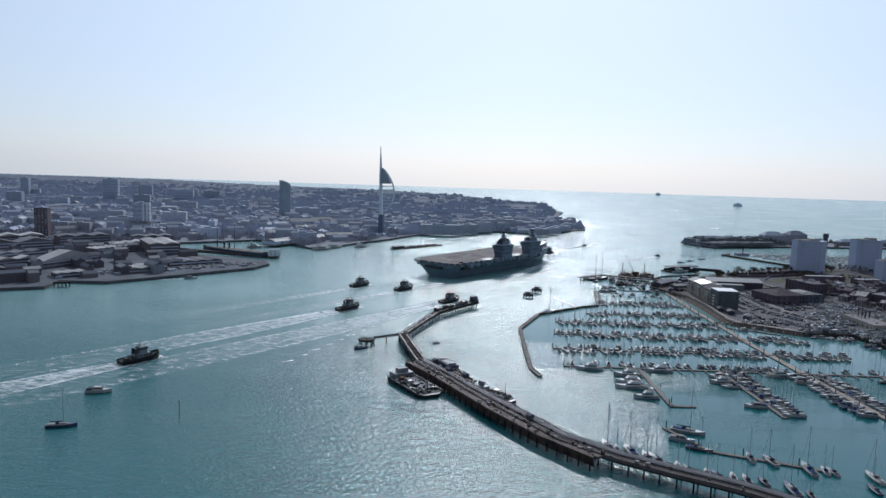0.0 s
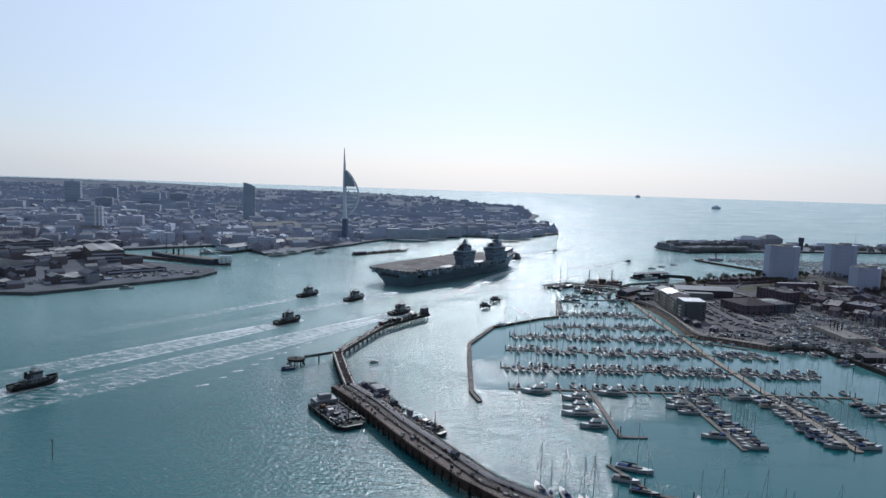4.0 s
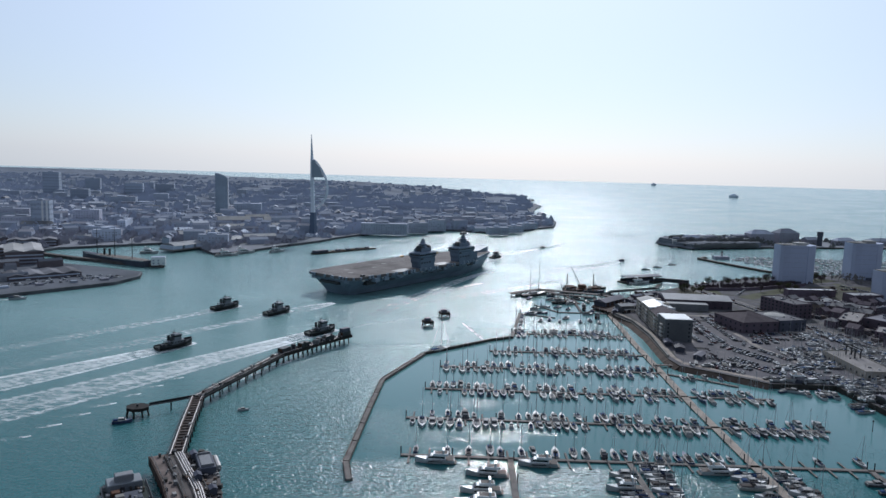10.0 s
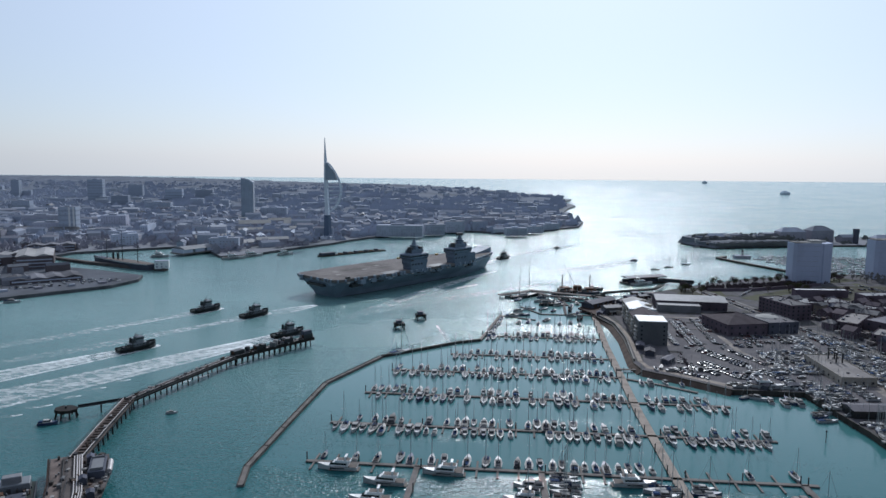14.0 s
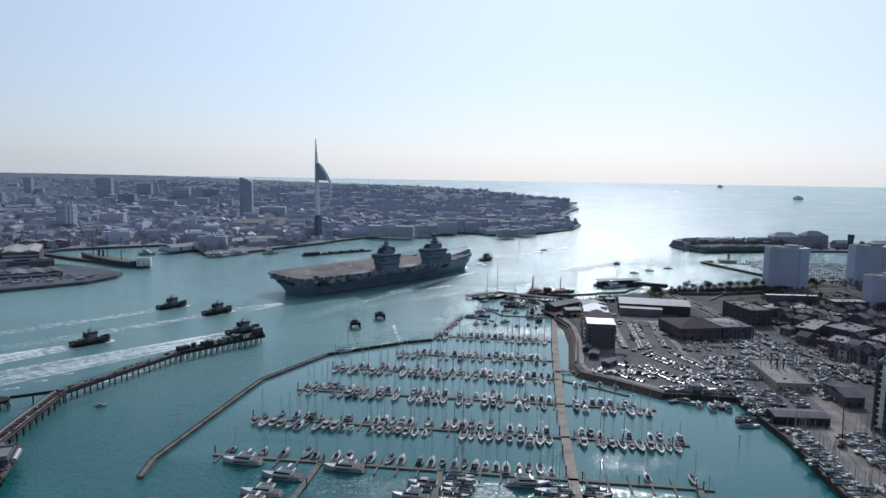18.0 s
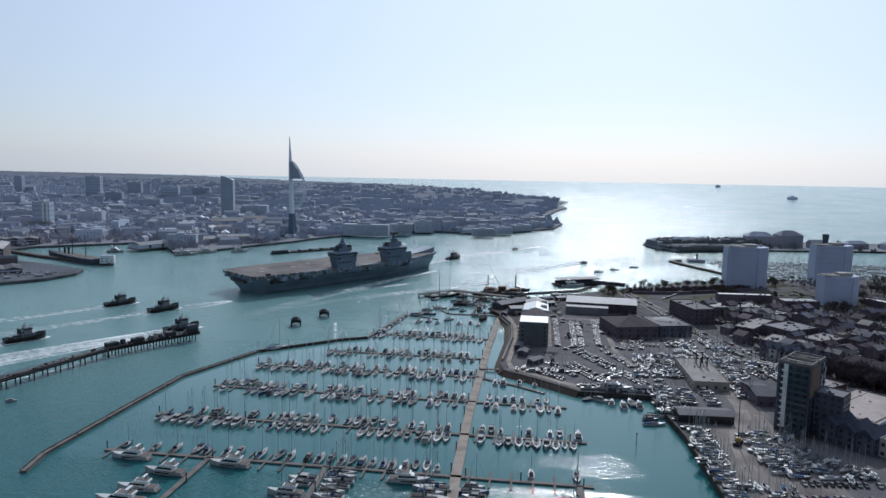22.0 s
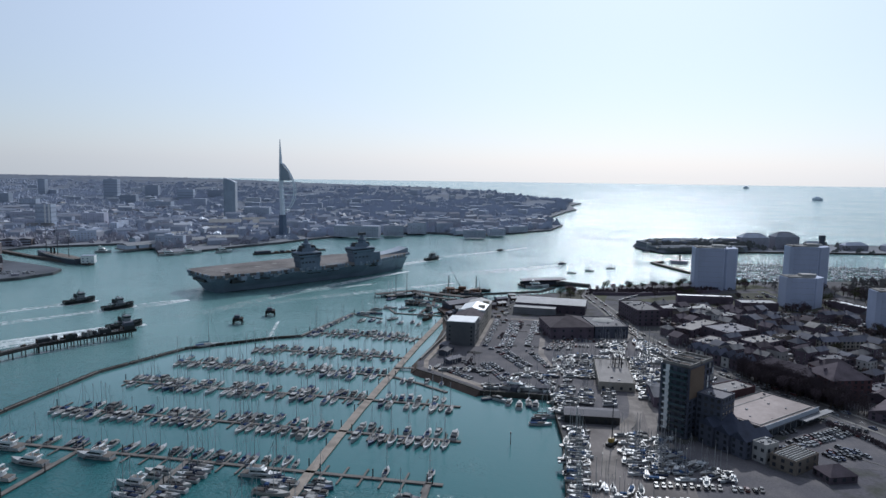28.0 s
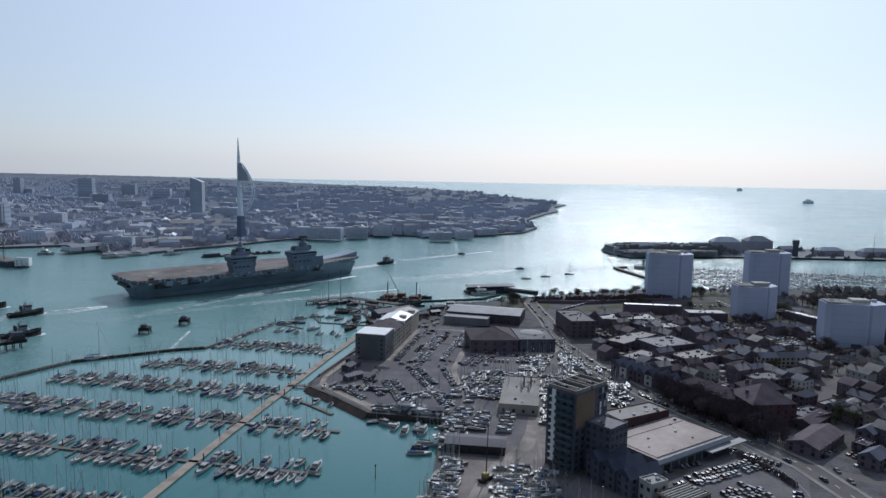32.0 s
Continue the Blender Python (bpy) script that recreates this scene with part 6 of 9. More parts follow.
PANE_MESH = {}
def pane(w, h):
    key = (round(w, 1), round(h, 1))
    if key not in PANE_MESH:
        PANE_MESH[key] = Shape().box(-w / 2, w / 2, -0.12, 0.06, 0, h).mesh("window", WINDOW_GLASS)
    return PANE_MESH[key]


def glaze(parent, w, d, z0, cols, rows, side_cols, ww=1.5, wh=1.6, storey=2.9, sides="snwe"):
    """Windows let into the four walls of a w x d block, each one an object."""
    facing = {"s": (0, -1), "n": (0, 1), "e": (1, 0), "w": (-1, 0)}
    turn = parent.matrix_basis.to_euler().z
    for side in sides:
        fx, fy = facing[side]
        if fx * math.sin(turn) + fy * math.cos(turn) > 0.25:  # walls towards the sea back on to yards that stay out of sight
            continue
        n = cols if side in "ns" else side_cols
        span = w if side in "ns" else d
        for r in range(rows):
            for c in range(n):
                u = (c + 0.5) / n * span - span / 2
                ob = new("window", pane(ww, wh))
                ob.parent = parent
                z = z0 + r * storey
                ob.matrix_basis = {"s": pose(u, -d / 2, z), "n": pose(u, d / 2, z, 0, 0, 180), "e": pose(w / 2, u, z, 0, 0, 90), "w": pose(-w / 2, u, z, 0, 0, -90)}[side]


FLAT_TOPS = []
def building(name, label, x, y, w, d, h, turn, roof, wall_mat, roof_mat, windows=None, z=Z, group="", rise=None, category="building"):
    """roof: flat, gable, hip or cross (ridge the other way)."""
    t = thing(name, label, category, x, y, z, turn, group)
    body = part("wall", Shape().box(-w / 2, w / 2, -d / 2, d / 2, -0.3, h), wall_mat, t)
    rise = rise or min(w, d) * 0.32
    if roof == "flat":
        FLAT_TOPS.append((x, y, w, d, z + h, turn))
        part("roof", Shape().box(-w / 2 + 0.3, w / 2 - 0.3, -d / 2 + 0.3, d / 2 - 0.3, h, h + 0.12), roof_mat, t)
        p = Shape()
        for x0, x1, y0, y1 in ((-w / 2, w / 2, -d / 2, -d / 2 + 0.3), (-w / 2, w / 2, d / 2 - 0.3, d / 2), (-w / 2, -w / 2 + 0.3, -d / 2 + 0.3, d / 2 - 0.3), (w / 2 - 0.3, w / 2, -d / 2 + 0.3, d / 2 - 0.3)):
            p.box(x0, x1, y0, y1, h, h + 0.6)
        part("parapet", p, wall_mat, t)
    elif roof == "gable":
        part("roof", Shape().gable(-w / 2, w / 2, -d / 2, d / 2, h, h + rise), roof_mat, t)
    elif roof == "cross":
        s = Shape().gable(-d / 2, d / 2, -w / 2, w / 2, h, h + rise)
        s.v = [(-b, a, c) for a, b, c in s.v]
        part("roof", s, roof_mat, t)
    else:
        part("roof", Shape().hip(-w / 2, w / 2, -d / 2, d / 2, h, h + rise), roof_mat, t)
    if windows:
        cols, rows, side_cols = windows
        glaze(t, w, d, 1.0, cols, rows, side_cols, storey=h / rows if rows else 3)
    return t


def rooftop_gear(t, w, d, h, seed):
    r = random.Random(seed)
    for _ in range(3):
        x, y = r.uniform(-w / 3, w / 3), r.uniform(-d / 3, d / 3)
        part("roof_plant", Shape().block(x - 1.2, x + 1.2, y - 0.9, y + 0.9, h + 0.1, h + r.uniform(0.8, 1.4), 0.1), CLAD_GREY, t)


# the waterside apartment block with pale roofs
flats = thing("apartment_block", "buff waterside apartment block with white and brown roofs", "apartment block", 273, 745, Z, 89)
for i, (x0, x1, h) in enumerate(((-47, -26, 17.5), (-26, 4, 15.0), (4, 30, 16.0), (30, 54, 14.5))):
    # end wing's shade is put in as grey render; other wings stay cream
    wing = part("wing", Shape().box(x0, x1 - 0.05, -10.5 + i * 0.4, 10.5 - i * 0.6, -0.3, h), CREAM if i else GREY_SHADE_RENDER, flats)
    if i == 0:
        part("roof", Shape().box(x0 + 0.3, x1 - 0.3, -10.2, 10.2, h, h + 0.5), WHITE_PAINT, flats, "white flat roof")
    elif i == 1:
        part("roof", Shape().gable(x0, x1, -11 + i * 0.4, 11 - i * 0.6, h, h + 3.4), TILE_ROOF, flats, "brown pitched roof")
        for u in (x0 + 1.2, x1 - 2.4):
            part("parapet", Shape().box(u, u + 1.2, -10.9, 10.6, h - 0.4, h + 2.0), WHITE_PAINT, flats, "white gable parapet")
    else:
        part("roof", Shape().gable(x0 - 0.2, x1 - 0.3, -10.6 + i * 0.4, 10.6 - i * 0.6, h, h + 2.6), WHITE_PAINT if i == 2 else RENDER, flats, "white pitched roof")
        part("dormer", Shape().block(x0 + 8, x0 + 12, -9, -4, h + 0.2, h + 2.6, 0.2), CREAM, flats)
    for r in range(5):
        for c in range(max(3, int((x1 - x0) / 5))):
            for s in (-1, 1) if i < 3 else (1,):
                ob = new("window", pane(2.0, 1.6))
                ob.parent = wing
                yy = -10.5 + i * 0.4 if s < 0 else 10.5 - i * 0.6
                ob.matrix_basis = pose(x0 + 2.5 + c * 5, yy, 1.0 + r * 2.9, 0, 0, 0 if s < 0 else 180)
    for r in range(1, 5):
        part("balcony", Shape().box(x0 + 5, x0 + 11, 10.5 - i * 0.6, 12.0 - i * 0.6, r * 2.9 - 0.2, r * 2.9 + 0.9), RENDER, wing)
for r in range(5):
    for c in (0, 4):
        ob = new("window", pane(1.2, 1.3))
        ob.parent = flats
        ob.matrix_basis = pose(-47, -8 + c * 4, 1.0 + r * 3.1, 0, 0, -90)
solid("garden_wall", Shape().path([(252, 655), (256, 716), (254, 764), (245, 792)], 1.2, Z - 0.2, Z + 1.6), CONCRETE, "low pale wall along the waterside path", "wall", kind="structure")

# long grey shed, dark hall, and its neighbour with a shallow dome
shed = building("boat_shed", "long brick shed with a pale grey metal roof", 333, 846, 62, 32, 8, -4, "gable", BRICK, METAL_ROOF, (10, 1, 4), rise=2.6)
part("lower_roof", Shape().box(-31, 6, -28, -16.1, -0.3, 6.2), METAL_ROOF, shed, "lower lean-to with a grey roof")
building("warehouse", "dark brick hall with a hipped brown roof", 347, 757, 34, 38, 9, 16, "hip", BRICK, TILE_ROOF, (5, 2, 6), rise=6)
dome = building("leisure_hall", "dark hall with a pale shallow domed roof", 377, 764, 26, 36, 9, 16, "flat", CLAD_GREY, FELT, (4, 2, 6))
part("dome", Shape().loft([[(9 * r * math.cos(a), 4 + 9 * r * math.sin(a), 9.1 + z) for a in np.linspace(0, 2 * math.pi, 19)[:-1]] for r, z in ((1, 0), (0.92, 0.5), (0.7, 1.0), (0.35, 1.4), (0.05, 1.5))]), RENDER, dome, "pale shallow dome")
curved = building("apartment_block", "long brown four-storey flats with a flat roof", 408, 818, 20, 42, 13, 18, "flat", BRICK, FELT, (4, 4, 9))
rooftop_gear(curved, 20, 42, 13.1, 3)

# boatyard buildings
building("workshop", "long boatyard shed with pale walls and a dull grey flat roof", 378, 643, 21, 52, 4.8, 2, "flat", CREAM, GREY_SHEET, (4, 1, 8))
building("workshop", "long low dark boatyard shed with a grey roof by the quay", 363, 566, 28, 13, 4.2, 3, "gable", BLACK_PAINT, FELT, (6, 1, 2), rise=1.2)
building("workshop", "brick store with a sloping roof beside the slipway", 402, 606, 11, 26, 6, 4, "gable", BRICK, SLATE, (2, 1, 4), rise=2)
gantry = thing("steel_frame", "tall dark steel frame standing on the boat shed roof", "frame", 381, 655, Z + 4.92, 4)
for sx in (-2, 2):
    for sy in (-5, 5):
        part("leg", Shape().box(sx - 0.35, sx + 0.35, sy - 0.35, sy + 0.35, 0, 6), DARK_STEEL, gantry)
    part("beam", Shape().box(sx - 0.4, sx + 0.4, -6, 6, 6, 6.8), DARK_STEEL, gantry)
part("cross_beam", Shape().box(-2.4, 2.4, 4.6, 5.6, 6.8, 7.5), DARK_STEEL, gantry)
mobile = thing("mobile_crane", "yellow mobile crane with a raised boom in the boatyard", "crane", 372, 533, Z, 60)
part("carrier", Shape().block(-4, 4, -1.3, 1.3, 0.8, 2.0, 0.2).box(-3, -2.6, -3, 3, 0.5, 0.8).box(2.6, 3, -3, 3, 0.5, 0.8), DARK_STEEL, mobile)
part("cab", Shape().block(-1.8, 0.8, -1.1, 1.1, 2.0, 3.8, 0.3), YELLOW, mobile)
part("boom", Shape().tube((0, 0, 3.6), (2, 1, 24), 0.3, 0.15, 6), DARK_STEEL, mobile)
for sx in (-3, -1.2, 1.2, 3):
    part("wheel", Shape().tube((sx, -1.4, 0.6), (sx, 1.4, 0.6), 0.6), TYRE, mobile)

# the dark apartment tower with its terrace of lower houses
TW, TD, TH = 24, 15.5, 35.5
tower = thing("apartment_tower", "dark eleven-storey apartment tower with balconies and pale panels", "apartment tower", 409, 562, Z, 53.5)
core = part("wall", Shape().box(-TW / 2, TW / 2, -TD / 2, TD / 2, -0.3, TH), CLAD_GREY, tower)
part("ochre_panel", Shape().box(-TW / 2 + 0.6, TW / 2 - 9.5, -TD / 2 - 0.16, -TD / 2 + 0.2, 20, TH - 0.5), ORANGE, tower, "ochre cladding panel")
glaze(tower, TW, TD, 1.0, 6, 11, 4, 1.9, 1.9, 3.2)
for r in range(1, 11):
    for u in (2.0,) if r < 6 else ():
        b = part("balcony", Shape().box(u - 2.2, u + 2.2, -TD / 2 - 1.5, -TD / 2, r * 3.2 - 0.15, r * 3.2 + 0.1), CONCRETE, tower)
        part("balustrade", Shape().box(u - 2.2, u + 2.2, -TD / 2 - 1.5, -TD / 2 - 1.42, r * 3.2 + 0.1, r * 3.2 + 1.1), WINDOW_GLASS, b)
    b = part("balcony", Shape().box(-TW / 2 - 1.5, -TW / 2, -7.0, 2.4, r * 3.2 - 0.15, r * 3.2 + 0.1), CLAD_GREY, tower)
    part("balustrade", Shape().box(-TW / 2 - 1.5, -TW / 2 - 1.42, -7.0, 2.4, r * 3.2 + 0.1, r * 3.2 + 1.2), TEAL_GLASS, b)
    part("pale_tick", Shape().box(-TW / 2 - 1.2, -TW / 2, 2.6, 5.6, r * 3.2 - 0.1, r * 3.2 + 0.45), WHITE_PAINT, tower)
for u0, u1 in ((2.8, 4.9),):
    part("pale_strip", Shape().box(-TW / 2 - 0.2, -TW / 2 + 0.1, u0, u1, 3, TH), WHITE_PAINT, tower, "pale vertical cladding strip")
for x0, x1 in ((-TW / 2 + 0.4, -1.0), (1.0, TW / 2 - 0.4)):
    for q in ((x0, x1, -TD / 2 + 0.3, -TD / 2 + 0.9), (x0, x1, TD / 2 - 0.9, TD / 2 - 0.3), (x0, x0 + 0.6, -TD / 2 + 0.9, TD / 2 - 0.9), (x1 - 0.6, x1, -TD / 2 + 0.9, TD / 2 - 0.9)):
        part("parapet", Shape().box(*q, TH, TH + 1.6), CONCRETE, tower, "pale square roof parapet")
panels = random.Random(8)
for r in range(3, 11):
    for u in (4.4, 6.0, 7.6, 9.2, 10.8):
        if panels.random() < 0.5:
            part("pale_panel", Shape().box(u, u + 1.1, -TD / 2 - 0.18, -TD / 2 + 0.1, r * 3.2 + 0.3, r * 3.2 + 3.0), WHITE_PAINT if panels.random() < 0.6 else RENDER, tower)
part("roof", Shape().box(-TW / 2 + 0.3, TW / 2 - 0.3, -TD / 2 + 0.3, TD / 2 - 0.3, TH, TH + 0.2), FENDER, tower, "brown roof deck")
for u in (-6.6, 6.4):
    part("roof_beam", Shape().box(u - 0.25, u + 0.25, -TD / 2 + 0.9, TD / 2 - 0.9, TH + 1.0, TH + 1.5), RENDER, tower)
for u, v in ((-6.8, 2.5), (6.2, -2.0)):
    part("roof_plant", Shape().block(u - 1.2, u + 1.2, v - 1.5, v + 1.5, TH + 0.2, TH + 1.3, 0.1), CLAD_GREY, tower)
low = building("apartment_block", "dark eight-storey wing beside the tower", 422, 555, 13, 13, 22, 53.5, "flat", CLAD_GREY, FELT, (4, 7, 4))
for i, (hx, hy, hh) in enumerate(((423, 549, 12), (429, 543, 11), (435, 537, 10.5))):
    building("town_house", "dark town house with a steep slate gable", hx, hy, 17, 8.6, hh - 2, 37, "gable", CLAD_GREY, TERRACE_SLATE, (4, 3, 2), group="gabled terrace", rise=3.5, category="house")
end = building("pavilion", "low block with a pale parapet and slatted roof", 451, 526, 18, 12, 6, 44, "flat", BRICK_BUFF, METAL_ROOF, (3, 2, 3))
for k in range(7):
    part("roof_slat", Shape().box(-8, 8, -5 + k * 1.5, -4.6 + k * 1.5, 6.2, 6.8), RENDER, end)

# supermarket hall with a wide pale roof
hall = building("supermarket", "wide low hall with a pale sand-coloured flat roof", 451.5, 585, 53, 32, 6.3, 45.5, "flat", GREY_SHADE_RENDER, SAND_ROOF, None)
building("penthouse", "small pale block between terrace and pavilion", 440, 531, 9, 7, 8.5, 40, "flat", RENDER, METAL_ROOF, (2, 2, 2))
part("fascia", Shape().box(-26.7, 26.7, -16.3, -16.02, 4.6, 7.0), STEEL_WHITE, hall, "pale blue-white fascia")
part("canopy", Shape().box(6, 34, -20.5, -16.3, 4.0, 4.5), METAL_ROOF, hall)
for k in range(8):
    part("shop_window", Shape().box(-22 + k * 5.6, -18 + k * 5.6, -16.2, -15.8, 0.4, 3.6), WINDOW_GLASS, hall)
part("raised_roof", Shape().box(-24, 24, -13.5, 9, 6.4, 6.75, 0.2), SAND_ROOF, hall, "paler raised roof panel")
for u, v in ((-20, 14), (-12, 14.4), (22, 12)):
    part("roof_vent", Shape().block(u - 0.6, u + 0.6, v - 0.5, v + 0.5, 6.6, 7.3, 0.08), CLAD_GREY, hall)
for v in (-13.6, 9.1):
    part("roof_edge", Shape().box(-24.2, 24.2, v - 0.15, v + 0.15, 6.5, 7.0), RENDER, hall, "pale roof kerb")
building("store", "low red-brown brick store with a flat roof", 440, 619, 34, 14, 6, 40, "flat", RED_BRICK, GREY_SHEET, (6, 1, 3))
for k in range(7):
    building("terrace_house", "gable-fronted terrace house with a pale bargeboard by the road", 437 + 4.7 * k, 706 - 4.5 * k, 10, 5.8, 7, 46, "gable", (BRICK, RENDER, BRICK)[k % 3], SLATE, (3, 2, 1), group="gabled roadside terrace", rise=3.6, category="house")
for bx, by, w, d, h, a in ((472, 766, 33, 26, 9, 34), (489, 743, 30, 19, 6.5, 41), (450, 783, 46, 16, 6.5, 54), (524, 702, 22, 15, 6, 30), (531, 642, 20, 13, 5, 40), (452, 735, 26, 14, 6, 54)):
    t = building("flat_block", "low dark-brick block with a pale flat roof", bx, by, w, d, h, a, "flat", BRICK, GREY_SHEET if w in (46, 26, 30) else FELT, (6, 2, 3), group="flat-roofed blocks")
    rooftop_gear(t, w, d, h + 0.1, int(bx))
for bx, by, a in ((505, 793, 8), (518, 779, 8), (535, 746, 15), (546, 749, 15), (556, 752, 15)):
    building("white_terrace", "white-fronted three-storey terrace houses with a slate roof", bx, by, 12, 9, 8, a, "gable", CREAM, SLATE, (4, 3, 2), group="white terraces", category="house")
building("brick_house", "long brick house with a low brown roof at the junction", 524, 607, 33, 15, 4.6, 53, "gable", BRICK, TILE_ROOF, (7, 2, 3), rise=2.8)


# tall brick mansion flats behind the bare trees
for bx, by, w, d, h, a, kind in ((507, 641, 25, 24, 12, 18, "hip"), (484, 655, 36, 13, 10, -48, "hip"), (512, 668, 22, 14, 10, 20, "hip")):
    t = building("mansion_block", "tall dark red-brick mansion flats behind bare trees", bx, by, w, d, h, a, kind, RED_BRICK, TILE_ROOF, (6, 4 if h > 11 else 3, 4), group="mansion flats", category="apartment block")
    for u in (-0.35, 0.0, 0.35):
        part("chimney", Shape().box(u * w - 0.8, u * w + 0.8, -0.5, 0.5, h, h + 4.2), BRICK, t)


# ---- four tall pale slabs of flats ----
def tower_block(x, y, turn, h, label, w=46, d=20):
    t = thing("tower_block", label, "tower block", x, y, Z, turn, "pale tower blocks")
    # two slabs set at a slight angle to each other
    a = Shape().prism([(-w / 2, -d / 2 + 5.5), (-w / 2 + 3, -d / 2 + 2.2), (-w * 0.3, -d / 2 + 0.9), (-w * 0.08, -d / 2), (w * 0.11, -d / 2 - 1.1), (w * 0.14, -d / 2 + 0.4), (w * 0.14, d / 2), (-w / 2, d / 2)], -0.3, h)
    left = part("slab", a, TOWER_CLAD, t)
    b = Shape().prism([(w * 0.145, -d / 2 + 2.6), (w * 0.2, -d / 2 + 1.6), (w / 2 - 2, -d / 2 + 7.5), (w / 2, -d / 2 + 10), (w / 2, d / 2 + 3), (w * 0.145, d / 2)], -0.3, h - 0.3)
    right = part("slab", b, TOWER_CLAD, t)
    for k in range(1, int(h / 2.8), 2):
        part("joint", Shape().prism([(-w / 2 + 2.97, -d / 2 + 2.17), (-w * 0.3, -d / 2 + 0.86), (-w * 0.08, -d / 2 - 0.04), (w * 0.11, -d / 2 - 1.14), (w * 0.11, -d / 2 - 0.8), (-w / 2 + 2.97, -d / 2 + 2.5)], k * 2.8, k * 2.8 + 0.12), CONCRETE, left, "faint panel joint")
    part("rail", Shape().path([(-w / 2 + 1, -d / 2 + 5.5), (-w * 0.08, -d / 2 + 1.2), (w * 0.12, -d / 2 + 1.4)], 0.25, h, h + 1.1), RENDER, t, "pale roof rail")
    for px, py, r in ((-w * 0.36, 2, 1.6), (-w * 0.22, 5, 1.1), (w * 0.2, 4, 1.4), (w * 0.36, 8, 1.8)):
        part("roof_unit", Shape().block(px - r, px + r, py - r * 0.7, py + r * 0.7, h - 0.4, h + 0.9 + r * 0.5, 0.1), RENDER, t, "pale roof plant")
    part("parapet", Shape().box(-w / 2 + 1, w * 0.12, -d / 2 + 3, d / 2 - 1, h, h + 0.9), CONCRETE, t)
    part("lift_house", Shape().block(-4, 9, -4, 5, h, h + 3.0, 0.2), RENDER, t, "pale roof plant house")
    part("aerial", Shape().tube((5, 0, h + 3), (5, 0, h + 7), 0.12, 0.08, 5), DARK_STEEL, t)
    part("entrance", Shape().box(-5, 1, -d / 2 - 2.2, -d / 2 + 0.5, -0.2, 3.2), CLAD_GREY, t)
    return t


tower_block(503, 1002, 6, 45, "tall pale blue-grey slab block of flats near the shore")
tower_block(610, 1048, 10, 45, "tall pale blue-grey slab block beyond the trees")
tower_block(568, 918, 12, 29, "shorter pale blue-grey block of flats", 38, 20)
tower_block(618, 830, 4, 33, "pale blue-grey slab block at the edge of town", 46, 20)

# ---- streets of smaller houses, on a grid that follows the road ----
TOWN = [(404, 800), (440, 705), (470, 685), (540, 690), (560, 600), (760, 560), (900, 700), (900, 1090), (700, 1080), (560, 1035), (520, 985), (440, 960), (410, 900)]
KEEP_OUT = [(470, 771, 26), (489, 743, 20), (450, 783, 20), (524, 702, 14), (531, 642, 13), (452, 735, 15), (505, 793, 10), (518, 779, 10), (540, 746, 14), (556, 752, 10), (492, 658, 42), (440, 700, 12), (452, 690, 12), (462, 680, 12), (503, 1002, 34), (610, 1048, 36), (568, 918, 30), (618, 830, 34), (408, 818, 30), (545, 960, 26), (575, 820, 24), (531, 880, 15), (545, 856, 17), (560, 832, 17)]
town_rng = random.Random(21)
def near_line(x, y, pts, r):
    p = Vector((x, y))
    for a, b in zip(pts, pts[1:]):
        a, b = Vector(a), Vector(b)
        s = max(0, min(1, (p - a).dot(b - a) / (b - a).length_squared))
        if (a + (b - a) * s - p).length < r:
            return True
    return False


SIDE_STREETS = [[(505, 596), (524, 646), (560, 700), (600, 780)], [(512, 580), (560, 560), (700, 545)], [(399, 773), (470, 800), (560, 780), (700, 740)], [(385, 870), (480, 880), (540, 860), (600, 780)]]
for line_pts in SIDE_STREETS[2:]:
    solid("side_road", Shape().path(line_pts, 7, Z - 0.1, Z + 0.04), ROAD, "grey town street", "road", kind="structure")
HOUSE_PANES, HOUSE_FRAMES = Shape(), Shape()
def small_panes(m, w, d, h):
    """Little windows with pale frames on the walls of a house, too small to pick apart."""
    turn = m.to_euler().z
    for face, span, out in ((0, w, d / 2), (90, d, w / 2), (180, w, d / 2), (270, d, w / 2)):
        if math.cos(turn + radians(face)) < 0.15:
            continue
        turned = m @ pose(0, 0, 0, 0, 0, face)
        n = max(2, int(span / 3.2))
        for r in range(max(2, int(h / 2.8))):
            for c in range(n):
                if town_rng.random() < 0.9:
                    u, z = (c + 0.5) * span / n - span / 2, 0.9 + r * 2.7
                    for shape, half, low, high, proud in ((HOUSE_FRAMES, 0.66, -0.12, 1.52, 0.05), (HOUSE_PANES, 0.52, 0.0, 1.4, 0.09)):
                        q = Shape().box(u - half, u + half, -out - proud, -out + 0.05, z + low, z + high)
                        shape.add([turned @ Vector(p) for p in q.v], q.f)


